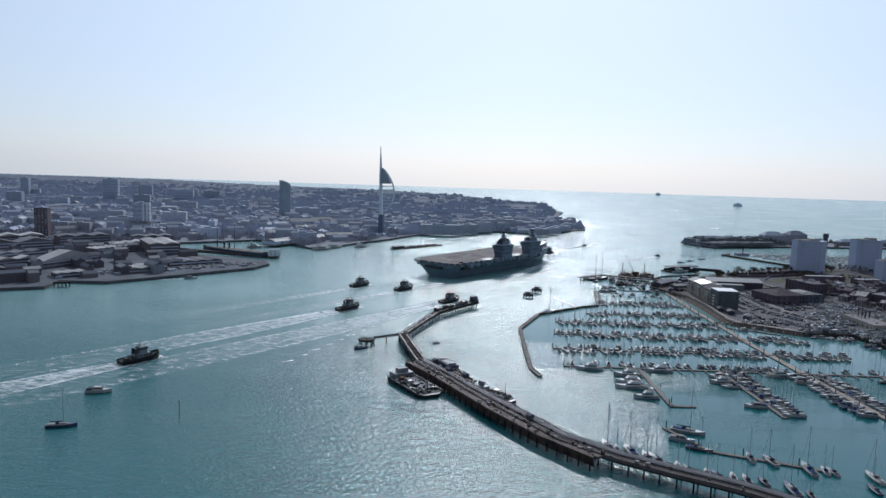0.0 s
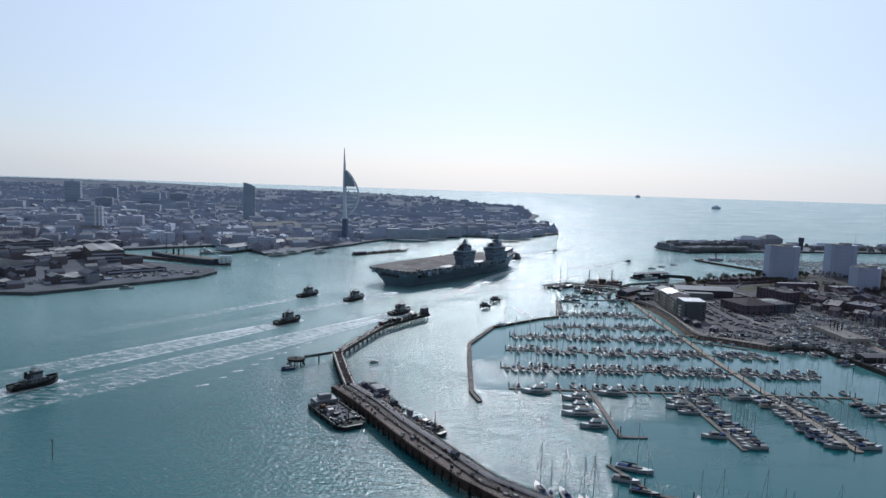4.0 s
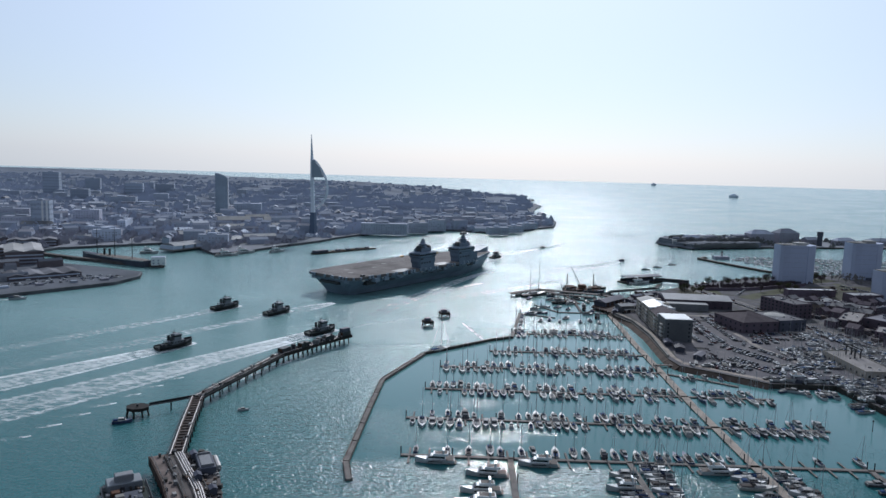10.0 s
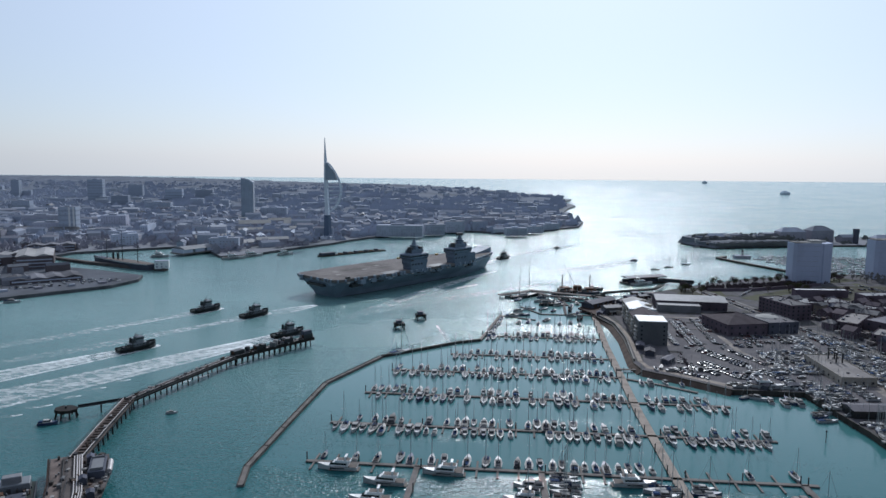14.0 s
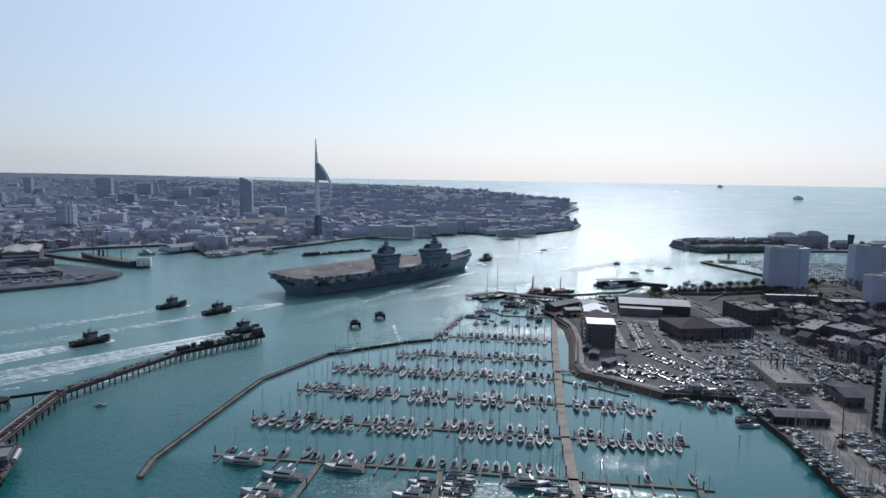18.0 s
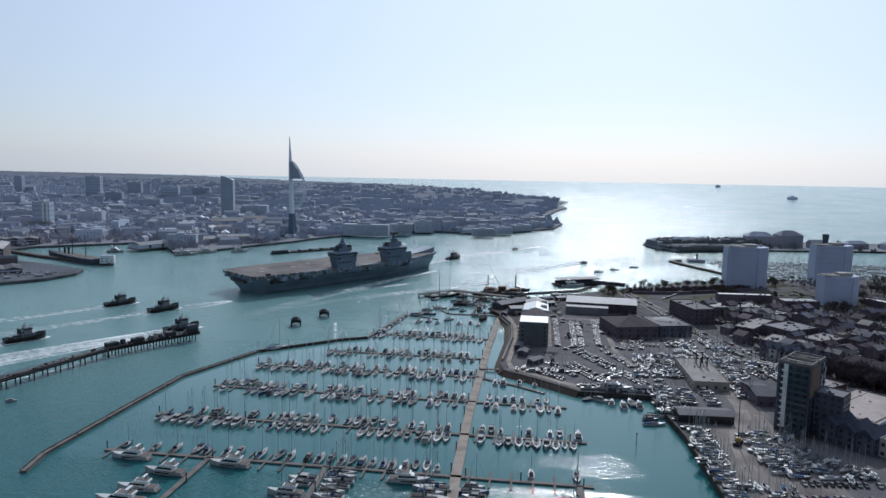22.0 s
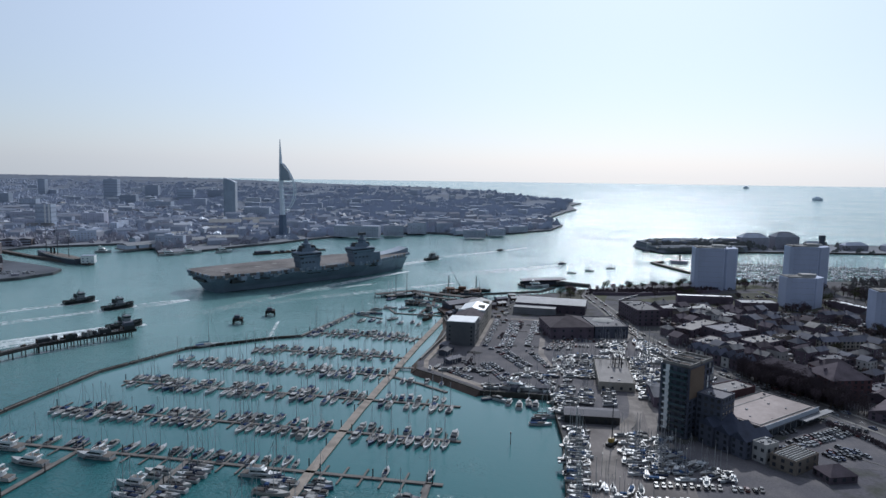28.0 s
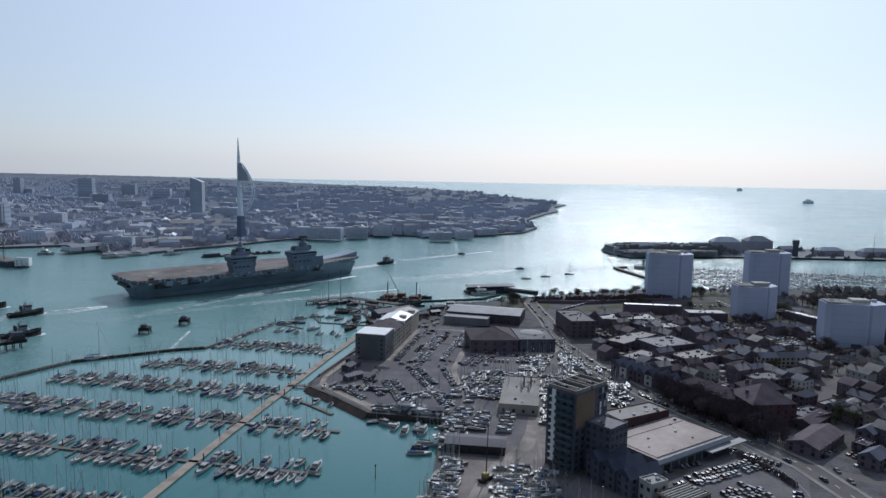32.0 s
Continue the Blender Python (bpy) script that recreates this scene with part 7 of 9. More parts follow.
houses = []
FAR_HOUSES, FAR_TOPS = Shape(), Shape()
ca, sa = math.cos(radians(38)), math.sin(radians(38))
for i in range(-40, 60):
    for j in range(-40, 60):
        u, v = i * 13.4 + town_rng.uniform(-1.5, 1.5), j * 12.6 + town_rng.uniform(-1.5, 1.5)
        x, y = 520 + u * ca - v * sa, 780 + u * sa + v * ca
        if not inside(x, y, TOWN) or near_line(x, y, ROAD_LINE, 15) or any(near_line(x, y, s, 10) for s in SIDE_STREETS) or any((x - a) ** 2 + (y - b) ** 2 < r * r for a, b, r in KEEP_OUT):
            continue
        if town_rng.random() < 0.13 or (y > 872 and x < 655) or y > 940:
            continue
        w, d = town_rng.uniform(9, 15), town_rng.uniform(7, 10)
        h = town_rng.choice((5.5, 6, 6.5, 8, 9))
        kind = town_rng.choice(("gable", "gable", "hip", "flat", "cross"))
        wall = town_rng.choice((BRICK, BRICK, BRICK, BRICK, BRICK, RENDER, BRICK_BUFF))
        top = town_rng.choice((SLATE, WORN_SLATE, TILE_ROOF)) if kind != "flat" else town_rng.choice((FELT, GREY_SHEET, FELT))
        words = {"gable": "pitched", "hip": "hipped", "flat": "flat", "cross": "gabled"}[kind]
        if x > 605 or y > 880:
            q = [(x + a * math.cos(b) * w / 2 - c * math.sin(b) * d / 2, y + a * math.sin(b) * w / 2 + c * math.cos(b) * d / 2) for a, c in ((-1, -1), (1, -1), (1, 1), (-1, 1)) for b in (radians(38),)]
            FAR_HOUSES.prism(q, Z - 0.3, Z + h)
            m0, m1 = ((q[0][0] + q[3][0]) / 2, (q[0][1] + q[3][1]) / 2), ((q[1][0] + q[2][0]) / 2, (q[1][1] + q[2][1]) / 2)
            FAR_TOPS.add([(*q[0], Z + h), (*q[1], Z + h), (*q[2], Z + h), (*q[3], Z + h), (*m0, Z + h + 3), (*m1, Z + h + 3)], [(0, 1, 5, 4), (2, 3, 4, 5), (1, 2, 5), (3, 0, 4)])
            continue
        t = building("house", "%s town house with a %s %s roof" % ("red-brick" if wall == BRICK else "pale rendered" if wall == RENDER else "buff-brick", words, "slate" if top in (SLATE, WORN_SLATE) else "tiled" if top == TILE_ROOF else "felted"),
                     x, y, w, d, h, 38 + town_rng.choice((0, 0, 90)) + town_rng.uniform(-4, 4), kind, wall, top, None, group="town houses", category="house")
        small_panes(t.matrix_basis, w, d, h)
        if kind in ("gable", "hip"):
            part("chimney", Shape().box(w / 4, w / 4 + 1.0, -0.4, 0.4, h + 1, h + d * 0.32 + 1.4), BRICK, t)
        houses.append((x, y))
for bx, by, w, d, h, a, lab in ((478, 915, 52, 9, 7, 4, "long low block with a white roof"), (607, 910, 40, 9, 6, -58, "long low block with a white roof"), (450, 850, 46, 22, 8, 14, "flat-roofed school block"), (480, 830, 40, 18, 7, 14, "flat-roofed school block"), (520, 890, 34, 16, 8, 10, "brick hall with a flat roof")):
    building("hall", lab + " in the town", bx, by, w, d, h, a, "flat", BRICK, WHITE_PAINT if "white" in lab else METAL_ROOF, None)

framed = solid("house_windows", HOUSE_FRAMES, RENDER, "small pale-framed windows of the town houses", "windows", kind="stuff")
part("glass", HOUSE_PANES, WINDOW_GLASS, framed)
joined = solid("outlying_houses", FAR_HOUSES, mixed("mixed_house_walls", ((0.14, 0.10, 0.09), (0.17, 0.13, 0.12), (0.36, 0.35, 0.33), (0.13, 0.11, 0.11)), 0.9), "crowded brick houses at the edge of town", "houses", kind="stuff")
part("roofs", FAR_TOPS, mixed("mixed_slate_roofs", ((0.10, 0.10, 0.11), (0.17, 0.165, 0.165), (0.12, 0.09, 0.08), (0.22, 0.215, 0.21)), 0.7), joined)


for bx, by, w, d, h, a, kind in ((553, 620, 13, 8, 6, 48, "gable"), (545, 606, 9, 7, 4, 48, "flat"), (562, 642, 14, 8, 6, 48, "hip"), (549, 655, 12, 8, 6, 40, "gable"), (556, 590, 12, 7, 5, 40, "gable"), (570, 618, 12, 8, 6, 48, "gable"), (538, 672, 12, 8, 6, 40, "hip")):
    building("house", "small brick house with a slate roof by the junction", bx, by, w, d, h, a, kind, BRICK, SLATE if kind != "flat" else FELT, (3, 2, 2), group="town houses", category="house")
# a crowded car park among the houses
patch("pavement", [(519, 886), (532, 897), (580, 818), (566, 808)], ASPHALT, "dark asphalt of the town car park", 0.034)
lot, lot_rng = Shape(), random.Random(57)
for k in range(30):
    for row in (-7.5, -2.2, 2.4, 7.6):
        if lot_rng.random() < 0.86:
            m = pose(526 + k * 1.6 + row * 0.85, 889 - k * 2.55 + row * 0.53, Z + 0.04, 0, 0, 32 + lot_rng.choice((0, 180)) + lot_rng.uniform(-4, 4))
            n = Shape().block(-2.1, 2.1, -0.85, 0.85, 0, 0.9, 0.1).block(-1.4, 0.7, -0.7, 0.7, 0.9, 1.45, 0.2)
            lot.add([m @ Vector(p) for p in n.v], n.f)
solid("car_park_cars", lot, mixed("mixed_lot_paint", ((0.52, 0.53, 0.54), (0.03, 0.03, 0.035), (0.22, 0.23, 0.24), (0.62, 0.62, 0.61), (0.05, 0.06, 0.11)), 0.3), "rows of cars in the town car park", "cars", kind="stuff")
solid("garden_wall", Shape().path([(372, 930), (420, 938), (470, 962), (505, 980)], 1.0, Z - 0.2, Z + 3.0), BRICK, "long dark brick wall behind the shore path", "wall", kind="structure")
# ---- cars ----
def make_car(label, wheels):
    low = 0.3 if wheels else 0.0
    body = [(-2.15, low), (-2.15, 0.85), (-1.5, 0.95), (1.0, 0.95), (2.05, 0.78), (2.15, low)]
    s = Shape()
    s.loft([[(x, -0.86, z) for x, z in body], [(x, 0.86, z) for x, z in body]]).block(-1.45, 0.3, -0.64, 0.64, 1.36, 1.46, 0.06)
    t = tagged(new("car", s.mesh("body", CAR_PAINT)), label, "car", "parked cars")
    part("glazing", Shape().loft([[(-1.85, -0.8, 0.93), (1.05, -0.8, 0.93), (1.05, 0.8, 0.93), (-1.85, 0.8, 0.93)], [(-1.45, -0.64, 1.38), (0.3, -0.64, 1.38), (0.3, 0.64, 1.38), (-1.45, 0.64, 1.38)]]), DARK_GLASS, t)
    if wheels:
        for sx in (-1.35, 1.35):
            for sy in (-0.78, 0.78):
                part("wheel", Shape().tube((sx, sy - 0.1, 0.32), (sx, sy + 0.1, 0.32), 0.32, 0.32, 8), TYRE, t)
    return t


CARS = {}
FAR_CARS, FAR_GLASS = Shape(), Shape()
car_rng = random.Random(5)
def park(x, y, turn):
    """The nearest three hundred are things; the rest of the crowd is joined."""
    m = pose(x, y, Z + 0.05, 0, 0, turn + 180 * car_rng.randint(0, 1) + car_rng.uniform(-3, 3))
    if y > 690:
        n = Shape().box(-2.15, 2.15, -0.86, 0.86, 0.05, 0.92, 0.08).box(-1.5, 0.4, -0.66, 0.66, 1.3, 1.45, 0.05)
        FAR_CARS.add([m @ Vector(p) for p in n.v], n.f)
        n = Shape().box(-1.8, 0.9, -0.78, 0.78, 0.9, 1.32, 0.15)
        FAR_GLASS.add([m @ Vector(p) for p in n.v], n.f)
        return
    wheels = y < 545
    if wheels not in CARS:
        CARS[wheels] = make_car("parked car in the supermarket car park" if wheels else "parked car in the waterside car park", wheels)
        CARS[wheels].matrix_basis = m
    else:
        copy_thing(CARS[wheels], m)


def row_of_cars(a, b, turn, gaps=0.1, step=2.75):
    a, b = Vector(a), Vector(b)
    n = int((b - a).length / step)
    for i in range(n):
        if car_rng.random() > gaps:
            p = a.lerp(b, (i + 0.5) / n)
            park(p.x + car_rng.uniform(-0.2, 0.2), p.y + car_rng.uniform(-0.3, 0.3), turn)


WATERSIDE_ROWS = [((290, 700), (290, 792), 0), ((302, 700), (303, 780), 0), ((307.5, 700), (308.5, 780), 0), ((320, 708), (322, 790), 0), ((325.5, 745), (327, 790), 0), ((336, 700), (340, 728), 5), ((342, 700), (346, 726), 5)]
QUAY_ROWS = [((300, 690), (322, 650), 25), ((305, 693), (327, 653), 25), ((294, 655), (312, 622), 30), ((299, 658), (317, 626), 30), ((324, 690), (338, 655), 20), ((329, 640), (340, 616), 15), ((275, 634), (292, 620), 55), ((272, 660), (290, 652), 80), ((333, 640), (342, 620), 15), ((286, 646), (300, 628), 35), ((308, 628), (326, 614), 60)]
SUPERMARKET_ROWS = [((446, 558), (464, 572), 127), ((456, 553), (489, 580), 127), ((460, 549.5), (491, 574), 127), ((448, 544.5), (470, 556), 127), ((468, 541), (487, 550), 120), ((471, 537), (489, 545), 120), ((478, 594), (501, 578), 60), ((492, 575), (500, 563), 35), ((536, 600), (548, 582), 30), ((541, 604), (553, 586), 30)]
ROADSIDE_CARS = ((524, 593, 40), (527, 597, 40), (530, 600, 40), (541, 605, 50), (524, 577, 100), (526, 566, 100), (536, 586, 30), (500, 549, 160), (498.5, 544.5, 160), (497, 540, 160), (495.5, 535.5, 160), (478.6, 552.5, 120), (481, 550.5, 120), (485, 547, 120), (473, 546, 120), (488, 583, 130), (492, 578, 130), (484, 590, 130))
YARD_ROWS = [((345, 735), (392, 732), 90), ((345, 716), (365, 716), 90), ((372, 722), (392, 716), 75), ((384, 492), (432, 497), 92), ((378, 478), (432, 483), 92), ((380, 460), (436, 466), 92), ((410, 690), (398, 735), 28), ((418, 698), (408, 735), 28), ((426, 682), (436, 660), 35), ((350, 703), (352, 728), 5), ((372, 708), (390, 703), 80), ((404, 745), (398, 790), 20), ((402, 640), (412, 660), 130), ((416, 646), (426, 660), 130), ((408, 668), (418, 650), 40), ((398, 905), (420, 940), 45)]
STREET_ROWS = [((560, 940), (548, 985), 20), ((450, 690), (470, 700), 60), ((436, 705), (450, 720), 130), ((470, 928), (520, 940), 100), ((545, 898), (590, 880), 60), ((520, 955), (552, 962), 100), ((655, 930), (690, 900), 40), ((600, 940), (575, 965), 45), ((605, 945), (580, 970), 45), ((640, 900), (665, 880), 40), ((545, 850), (600, 812), 55), ((535, 870), (575, 840), 40), ((540, 864), (580, 834), 40), ((560, 868), (590, 845), 40)]
for a, b, turn in WATERSIDE_ROWS + QUAY_ROWS + SUPERMARKET_ROWS + YARD_ROWS + STREET_ROWS:
    row_of_cars(a, b, turn)
for _ in range(24):
    x, y = car_rng.uniform(286, 342), car_rng.uniform(692, 790)
    if not (x > 328 and y > 735) and not (x < 292 and y > 700):
        park(x, y, car_rng.choice((0, 5, 90)))
for _ in range(110):
    x, y = car_rng.uniform(430, 640), car_rng.uniform(700, 940)
    if any(near_line(x, y, s, 6.5) for s in SIDE_STREETS) and not any(near_line(x, y, s, 3.2) for s in SIDE_STREETS):
        park(x, y, car_rng.uniform(0, 60))
for (px, py), a in spaced(offset(ROAD_LINE[3:10], 3.9), 6.5):
    if car_rng.random() < 0.75:
        park(px, py, a)
for (px, py), a in spaced(offset(ROAD_LINE[3:10], -3.9), 6.5):
    if car_rng.random() < 0.5:
        park(px, py, a)
for px, py, a in ROADSIDE_CARS + ((515, 566, 110), (505, 584, 115), (470, 647, 130), (440, 690, 120), (500, 606, 125), (412, 735, 110)):
    park(px, py, a)

crowd = solid("parked_cars", FAR_CARS, mixed("mixed_car_paint", ((0.30, 0.31, 0.32), (0.03, 0.03, 0.035), (0.13, 0.135, 0.14), (0.42, 0.42, 0.41), (0.03, 0.04, 0.09), (0.09, 0.02, 0.02), (0.05, 0.053, 0.06), (0.02, 0.02, 0.022)), 0.3), "crowd of parked cars in the far streets", "cars", kind="stuff")
part("windows", FAR_GLASS, DARK_GLASS, crowd)

# lanes, worn patches, hedges and clutter of the waterside car park
LANE = material("worn_tan_concrete", (0.285, 0.255, 0.232), 0.9, 0.0, 0.9, 0.08, 0.3)
PATCH = material("dark_tarmac_patch", (0.052, 0.052, 0.054), 0.95, 0.0, 1.2, 0.1, 0.3)
for k, (pts, w) in enumerate((([(283.5, 700), (284, 796)], 4.5), ([(259, 642), (275, 628), (296, 612), (303, 605)], 5.0), ([(330, 600), (344, 640), (331, 690), (330, 735)], 4.0), ([(300, 797), (345, 797)], 5), ([(394, 560), (395, 640), (394, 690)], 5.5), ([(345, 745), (392, 744), (399, 772)], 5.0), ([(388, 614), (388, 592), (386, 573), (376, 550), (372, 532), (370, 515), (369, 496)], 7.0))):
    solid("yard_lane", Shape().path(pts, w, Z - 0.1, Z + 0.032 + 0.004 * k), LANE, "worn tan concrete lane across the waterside yard", "lane", kind="structure")
patches = Shape()
for k in range(46):
    x, y, w, d = car_rng.uniform(262, 342), car_rng.uniform(632, 795), car_rng.uniform(3, 11), car_rng.uniform(2, 6)
    if y < 660 and x < 285:
        continue
    patches.path([(x - w / 2, y), (x, y + car_rng.uniform(-1, 1)), (x + w / 2, y + car_rng.uniform(-2, 2))], d, Z - 0.1, Z + 0.005 + 0.0006 * k)
solid("tarmac_patches", patches, PATCH, "worn dark repair patches in the yard tarmac", "ground", kind="stuff")
LAWN = material("worn_shore_grass", (0.085, 0.087, 0.055), 0.95, 0.0, 1.0, 0.05, 0.3)
for pts, w in (([(374, 880), (380, 935)], 14), ([(400, 890), (440, 925), (478, 955)], 16), ([(520, 1010), (560, 1030)], 22), ([(548, 930), (552, 1000)], 12)):
    solid("lawn", Shape().path(pts, w, Z - 0.1, Z + 0.03), LAWN, "strip of worn green grass behind the shore", "lawn", kind="structure")
hedges = Shape()
for hx, y0, y1 in ((299.2, 720, 748), (311, 760, 776), (331, 742, 796), (285.5, 640, 672)):
    for _ in range(int((y1 - y0) / 2.6)):
        x, y, r = hx + car_rng.uniform(-0.5, 0.5), car_rng.uniform(y0, y1), car_rng.uniform(0.7, 1.5)
        for _ in range(5):
            px, py, pz = x + car_rng.uniform(-r, r), y + car_rng.uniform(-r, r), Z + car_rng.uniform(0.2, 1.8) * r
            hedges.add([(px - r * 0.5, py, pz - 0.5), (px + r * 0.5, py - 0.2, pz - 0.4), (px, py + 0.3, pz + 0.6), (px, py + r * 0.6, pz - 0.4)], [(0, 1, 2), (1, 3, 2), (3, 0, 2), (0, 3, 1)])
solid("car_park_shrubs", hedges, LEAF, "brown shrubs between the rows of the waterside car park", "shrubs", kind="stuff")
for bx, by, w, d, h, a in ((266, 676, 15, 6, 3.4, 80), (262, 690, 9, 5, 3.0, 80), (274, 655, 12, 5, 3.0, 55), (318, 606, 9, 4, 2.8, -38), (336, 607, 7, 4, 2.8, 10)):
    hut = thing("quay_hut", "low dark timber hut with a pale roof edge on the quay", "hut", bx, by, Z, a, "quay huts")
    part("wall", Shape().box(-w / 2, w / 2, -d / 2, d / 2, -0.1, h), CLAD_GREY, hut)
    part("roof", Shape().gable(-w / 2 - 0.3, w / 2 + 0.3, -d / 2 - 0.3, d / 2 + 0.3, h, h + 1.1), FELT, hut)
    part("fascia", Shape().box(-w / 2 - 0.35, w / 2 + 0.35, -d / 2 - 0.36, -d / 2 - 0.3, h - 0.25, h + 0.05), RENDER, hut, "pale fascia board")
    part("door", Shape().box(-0.5, 0.5, -d / 2 - 0.06, -d / 2 - 0.001, 0, 2.05), RENDER, hut)

# kerbs, hedge and a low pavilion round the supermarket car park
for pts in ([(486, 606), (496, 581), (502, 566), (504, 552), (503.5, 532), (500, 505)], [(470, 538), (484, 541), (493, 534), (491, 526)]):
    solid("kerb", Shape().path(pts, 0.6, Z - 0.1, Z + 0.2), CONCRETE, "pale concrete kerb round the car park", "kerb", kind="structure")
screen = Shape()
for (px, py), _ in spaced([(484, 584), (491, 575), (498, 564), (501, 555)], 0.5):
    for _ in range(14):
        x, y, z, q = px + car_rng.uniform(-1.4, 1.4), py + car_rng.uniform(-1.0, 1.0), Z + car_rng.uniform(0.1, 2.4), car_rng.uniform(0.15, 0.4)
        screen.add([(x - q, y, z - q), (x + q, y - q * 0.4, z - q * 0.6), (x, y + q * 0.5, z + q), (x, y + q, z - q)], [(0, 1, 2), (1, 3, 2), (3, 0, 2), (0, 3, 1)])
solid("hedge", screen, LEAF, "dark clipped hedge between road and car park", "hedge", kind="stuff")
building("lodge", "low lodge with a dark pyramid roof", 465, 517, 13, 11, 3.2, 20, "hip", BRICK, TILE_ROOF, (3, 1, 3), rise=3.4, category="house")
building("house", "dark brick house beside the road junction", 543, 588, 13, 9, 5.5, 48, "gable", BRICK, SLATE, (3, 2, 2), group="town houses", category="house")
building("depot", "low brown depot with a shallow roof by the side street", 531, 637, 24, 11, 4, 52, "gable", BRICK, TILE_ROOF, (4, 1, 2), rise=2.4)
building("depot", "low pale-fronted depot by the side street", 556, 660, 24, 11, 4.5, 52, "gable", RENDER, WORN_SLATE, (4, 1, 2), rise=2.4)

# ---- boats laid up ashore ----
ASHORE = "laid-up sailing yacht standing ashore in the boatyard"
ASHORE_M = "laid-up motor boat standing ashore in the boatyard"


def ashore(x, y, turn, motors=0.3):
    m = car_rng.random() < motors
    FLEET.put("motor" if m else "sail", car_rng.choice((8.5, 10.0)) if m else car_rng.choice((9.5, 11.5)), ASHORE_M if m else ASHORE, x, y, Z + 0.36, turn + 180 * car_rng.randint(0, 1) + car_rng.uniform(-5, 5), car_rng.uniform(0.75, 1.0))


for k in range(25):
    ashore(356 + (k % 3) * 0.5, 455 + k * 3.8, 2)
    if k < 9:
        ashore(368, 440 + k * 4, 4, 0.2)
for k in range(9):
    ashore(392 + k * 3.2, 531 - k * 3.6, 40, 0.15)
for k in range(12):
    ashore(381 + k * 0.4, 501 + k * 4.2, 8, 0.2)
    if k < 7:
        ashore(391 + k * 0.3, 503 + k * 4.0, 8, 0.2)
for k in range(6):
    ashore(361, 588 + k * 4.6, 3)
    ashore(374, 589 + k * 4.6, 3, 0.6)
for k in range(17):
    ashore(401.5 - k * 0.35, 622 + k * 4.4, 6)
for k in range(12):
    ashore(349 + (k % 2) * 1.2, 572 + k * 4.2, 10)
    if k < 9:
        ashore(362, 640 + k * 4.6, 5, 0.6)
for k in range(8):
    ashore(312 + k * 5, 609 + (k % 2) * 2.0, 75 + k, 0.8)
    ashore(341 + (k % 4) * 6, 660 + (k // 4) * 12, 80, 0.4)
# the crowded corners of the yard: small craft, trailers and bare masts too close to tell apart
jam, jam_masts, jam_covers = Shape(), Shape(), Shape()
for x0, x1, y0, y1, count in ((342, 366, 628, 690, 46), (372, 392, 696, 740, 30), (391, 401, 600, 690, 50), (398, 408, 640, 740, 50), (376, 402, 498, 548, 60), (342, 358, 560, 604, 22), (300, 345, 604, 612, 16), (400, 422, 498, 520, 14), (355, 385, 430, 490, 44), (350, 361, 494, 550, 34), (410, 425, 660, 720, 26), (366, 392, 640, 694, 34), (262, 300, 634, 642, 12), (318, 342, 618, 650, 14), (424, 441, 640, 682, 46)):
    for _ in range(count):
        x, y, L = car_rng.uniform(x0, x1), car_rng.uniform(y0, y1), car_rng.uniform(4.5, 9.5)
        m = pose(x, y, Z + 0.35 + car_rng.uniform(0, 0.02), 0, 0, car_rng.choice((5, 95, 12, 80)) + car_rng.uniform(-8, 8))
        n = Shape().loft(hull_rings(L, L * 0.32, car_rng.uniform(0.7, 1.1)))
        jam.add([m @ Vector(p) for p in n.v], n.f)
        n = Shape().box(-0.3 * L, 0.2 * L, -0.11 * L, 0.11 * L, 0.7, car_rng.uniform(1.2, 2.0), 0.25)
        (jam_covers if car_rng.random() < 0.5 else jam).add([m @ Vector(p) for p in n.v], n.f)
        if car_rng.random() < 0.8:
            jam_masts.tube((x, y, Z + 0.8), (x + car_rng.uniform(-0.3, 0.3), y, Z + car_rng.uniform(9, 15)), 0.12, 0.08, 5)
JAM_PAINT = mixed("mixed_hull_paint", ((0.56, 0.57, 0.57), (0.05, 0.06, 0.09), (0.30, 0.31, 0.31), (0.64, 0.63, 0.61), (0.09, 0.09, 0.09), (0.16, 0.15, 0.14)), 0.45)
yard_jam = solid("yard_craft", jam, JAM_PAINT, "jumble of small craft laid up in the boatyard", "boats", kind="stuff")
part("masts", jam_masts, ALLOY, yard_jam)
part("covers", jam_covers, mixed("mixed_tarpaulin", ((0.10, 0.11, 0.12), (0.05, 0.10, 0.20), (0.22, 0.21, 0.19), (0.04, 0.04, 0.045), (0.30, 0.30, 0.29)), 0.8), yard_jam, "grey and blue tarpaulin covers")
FLEET.put("yacht", 20.0, "long white motor yacht standing ashore on the quay", 322, 606, Z + 0.36, -4)


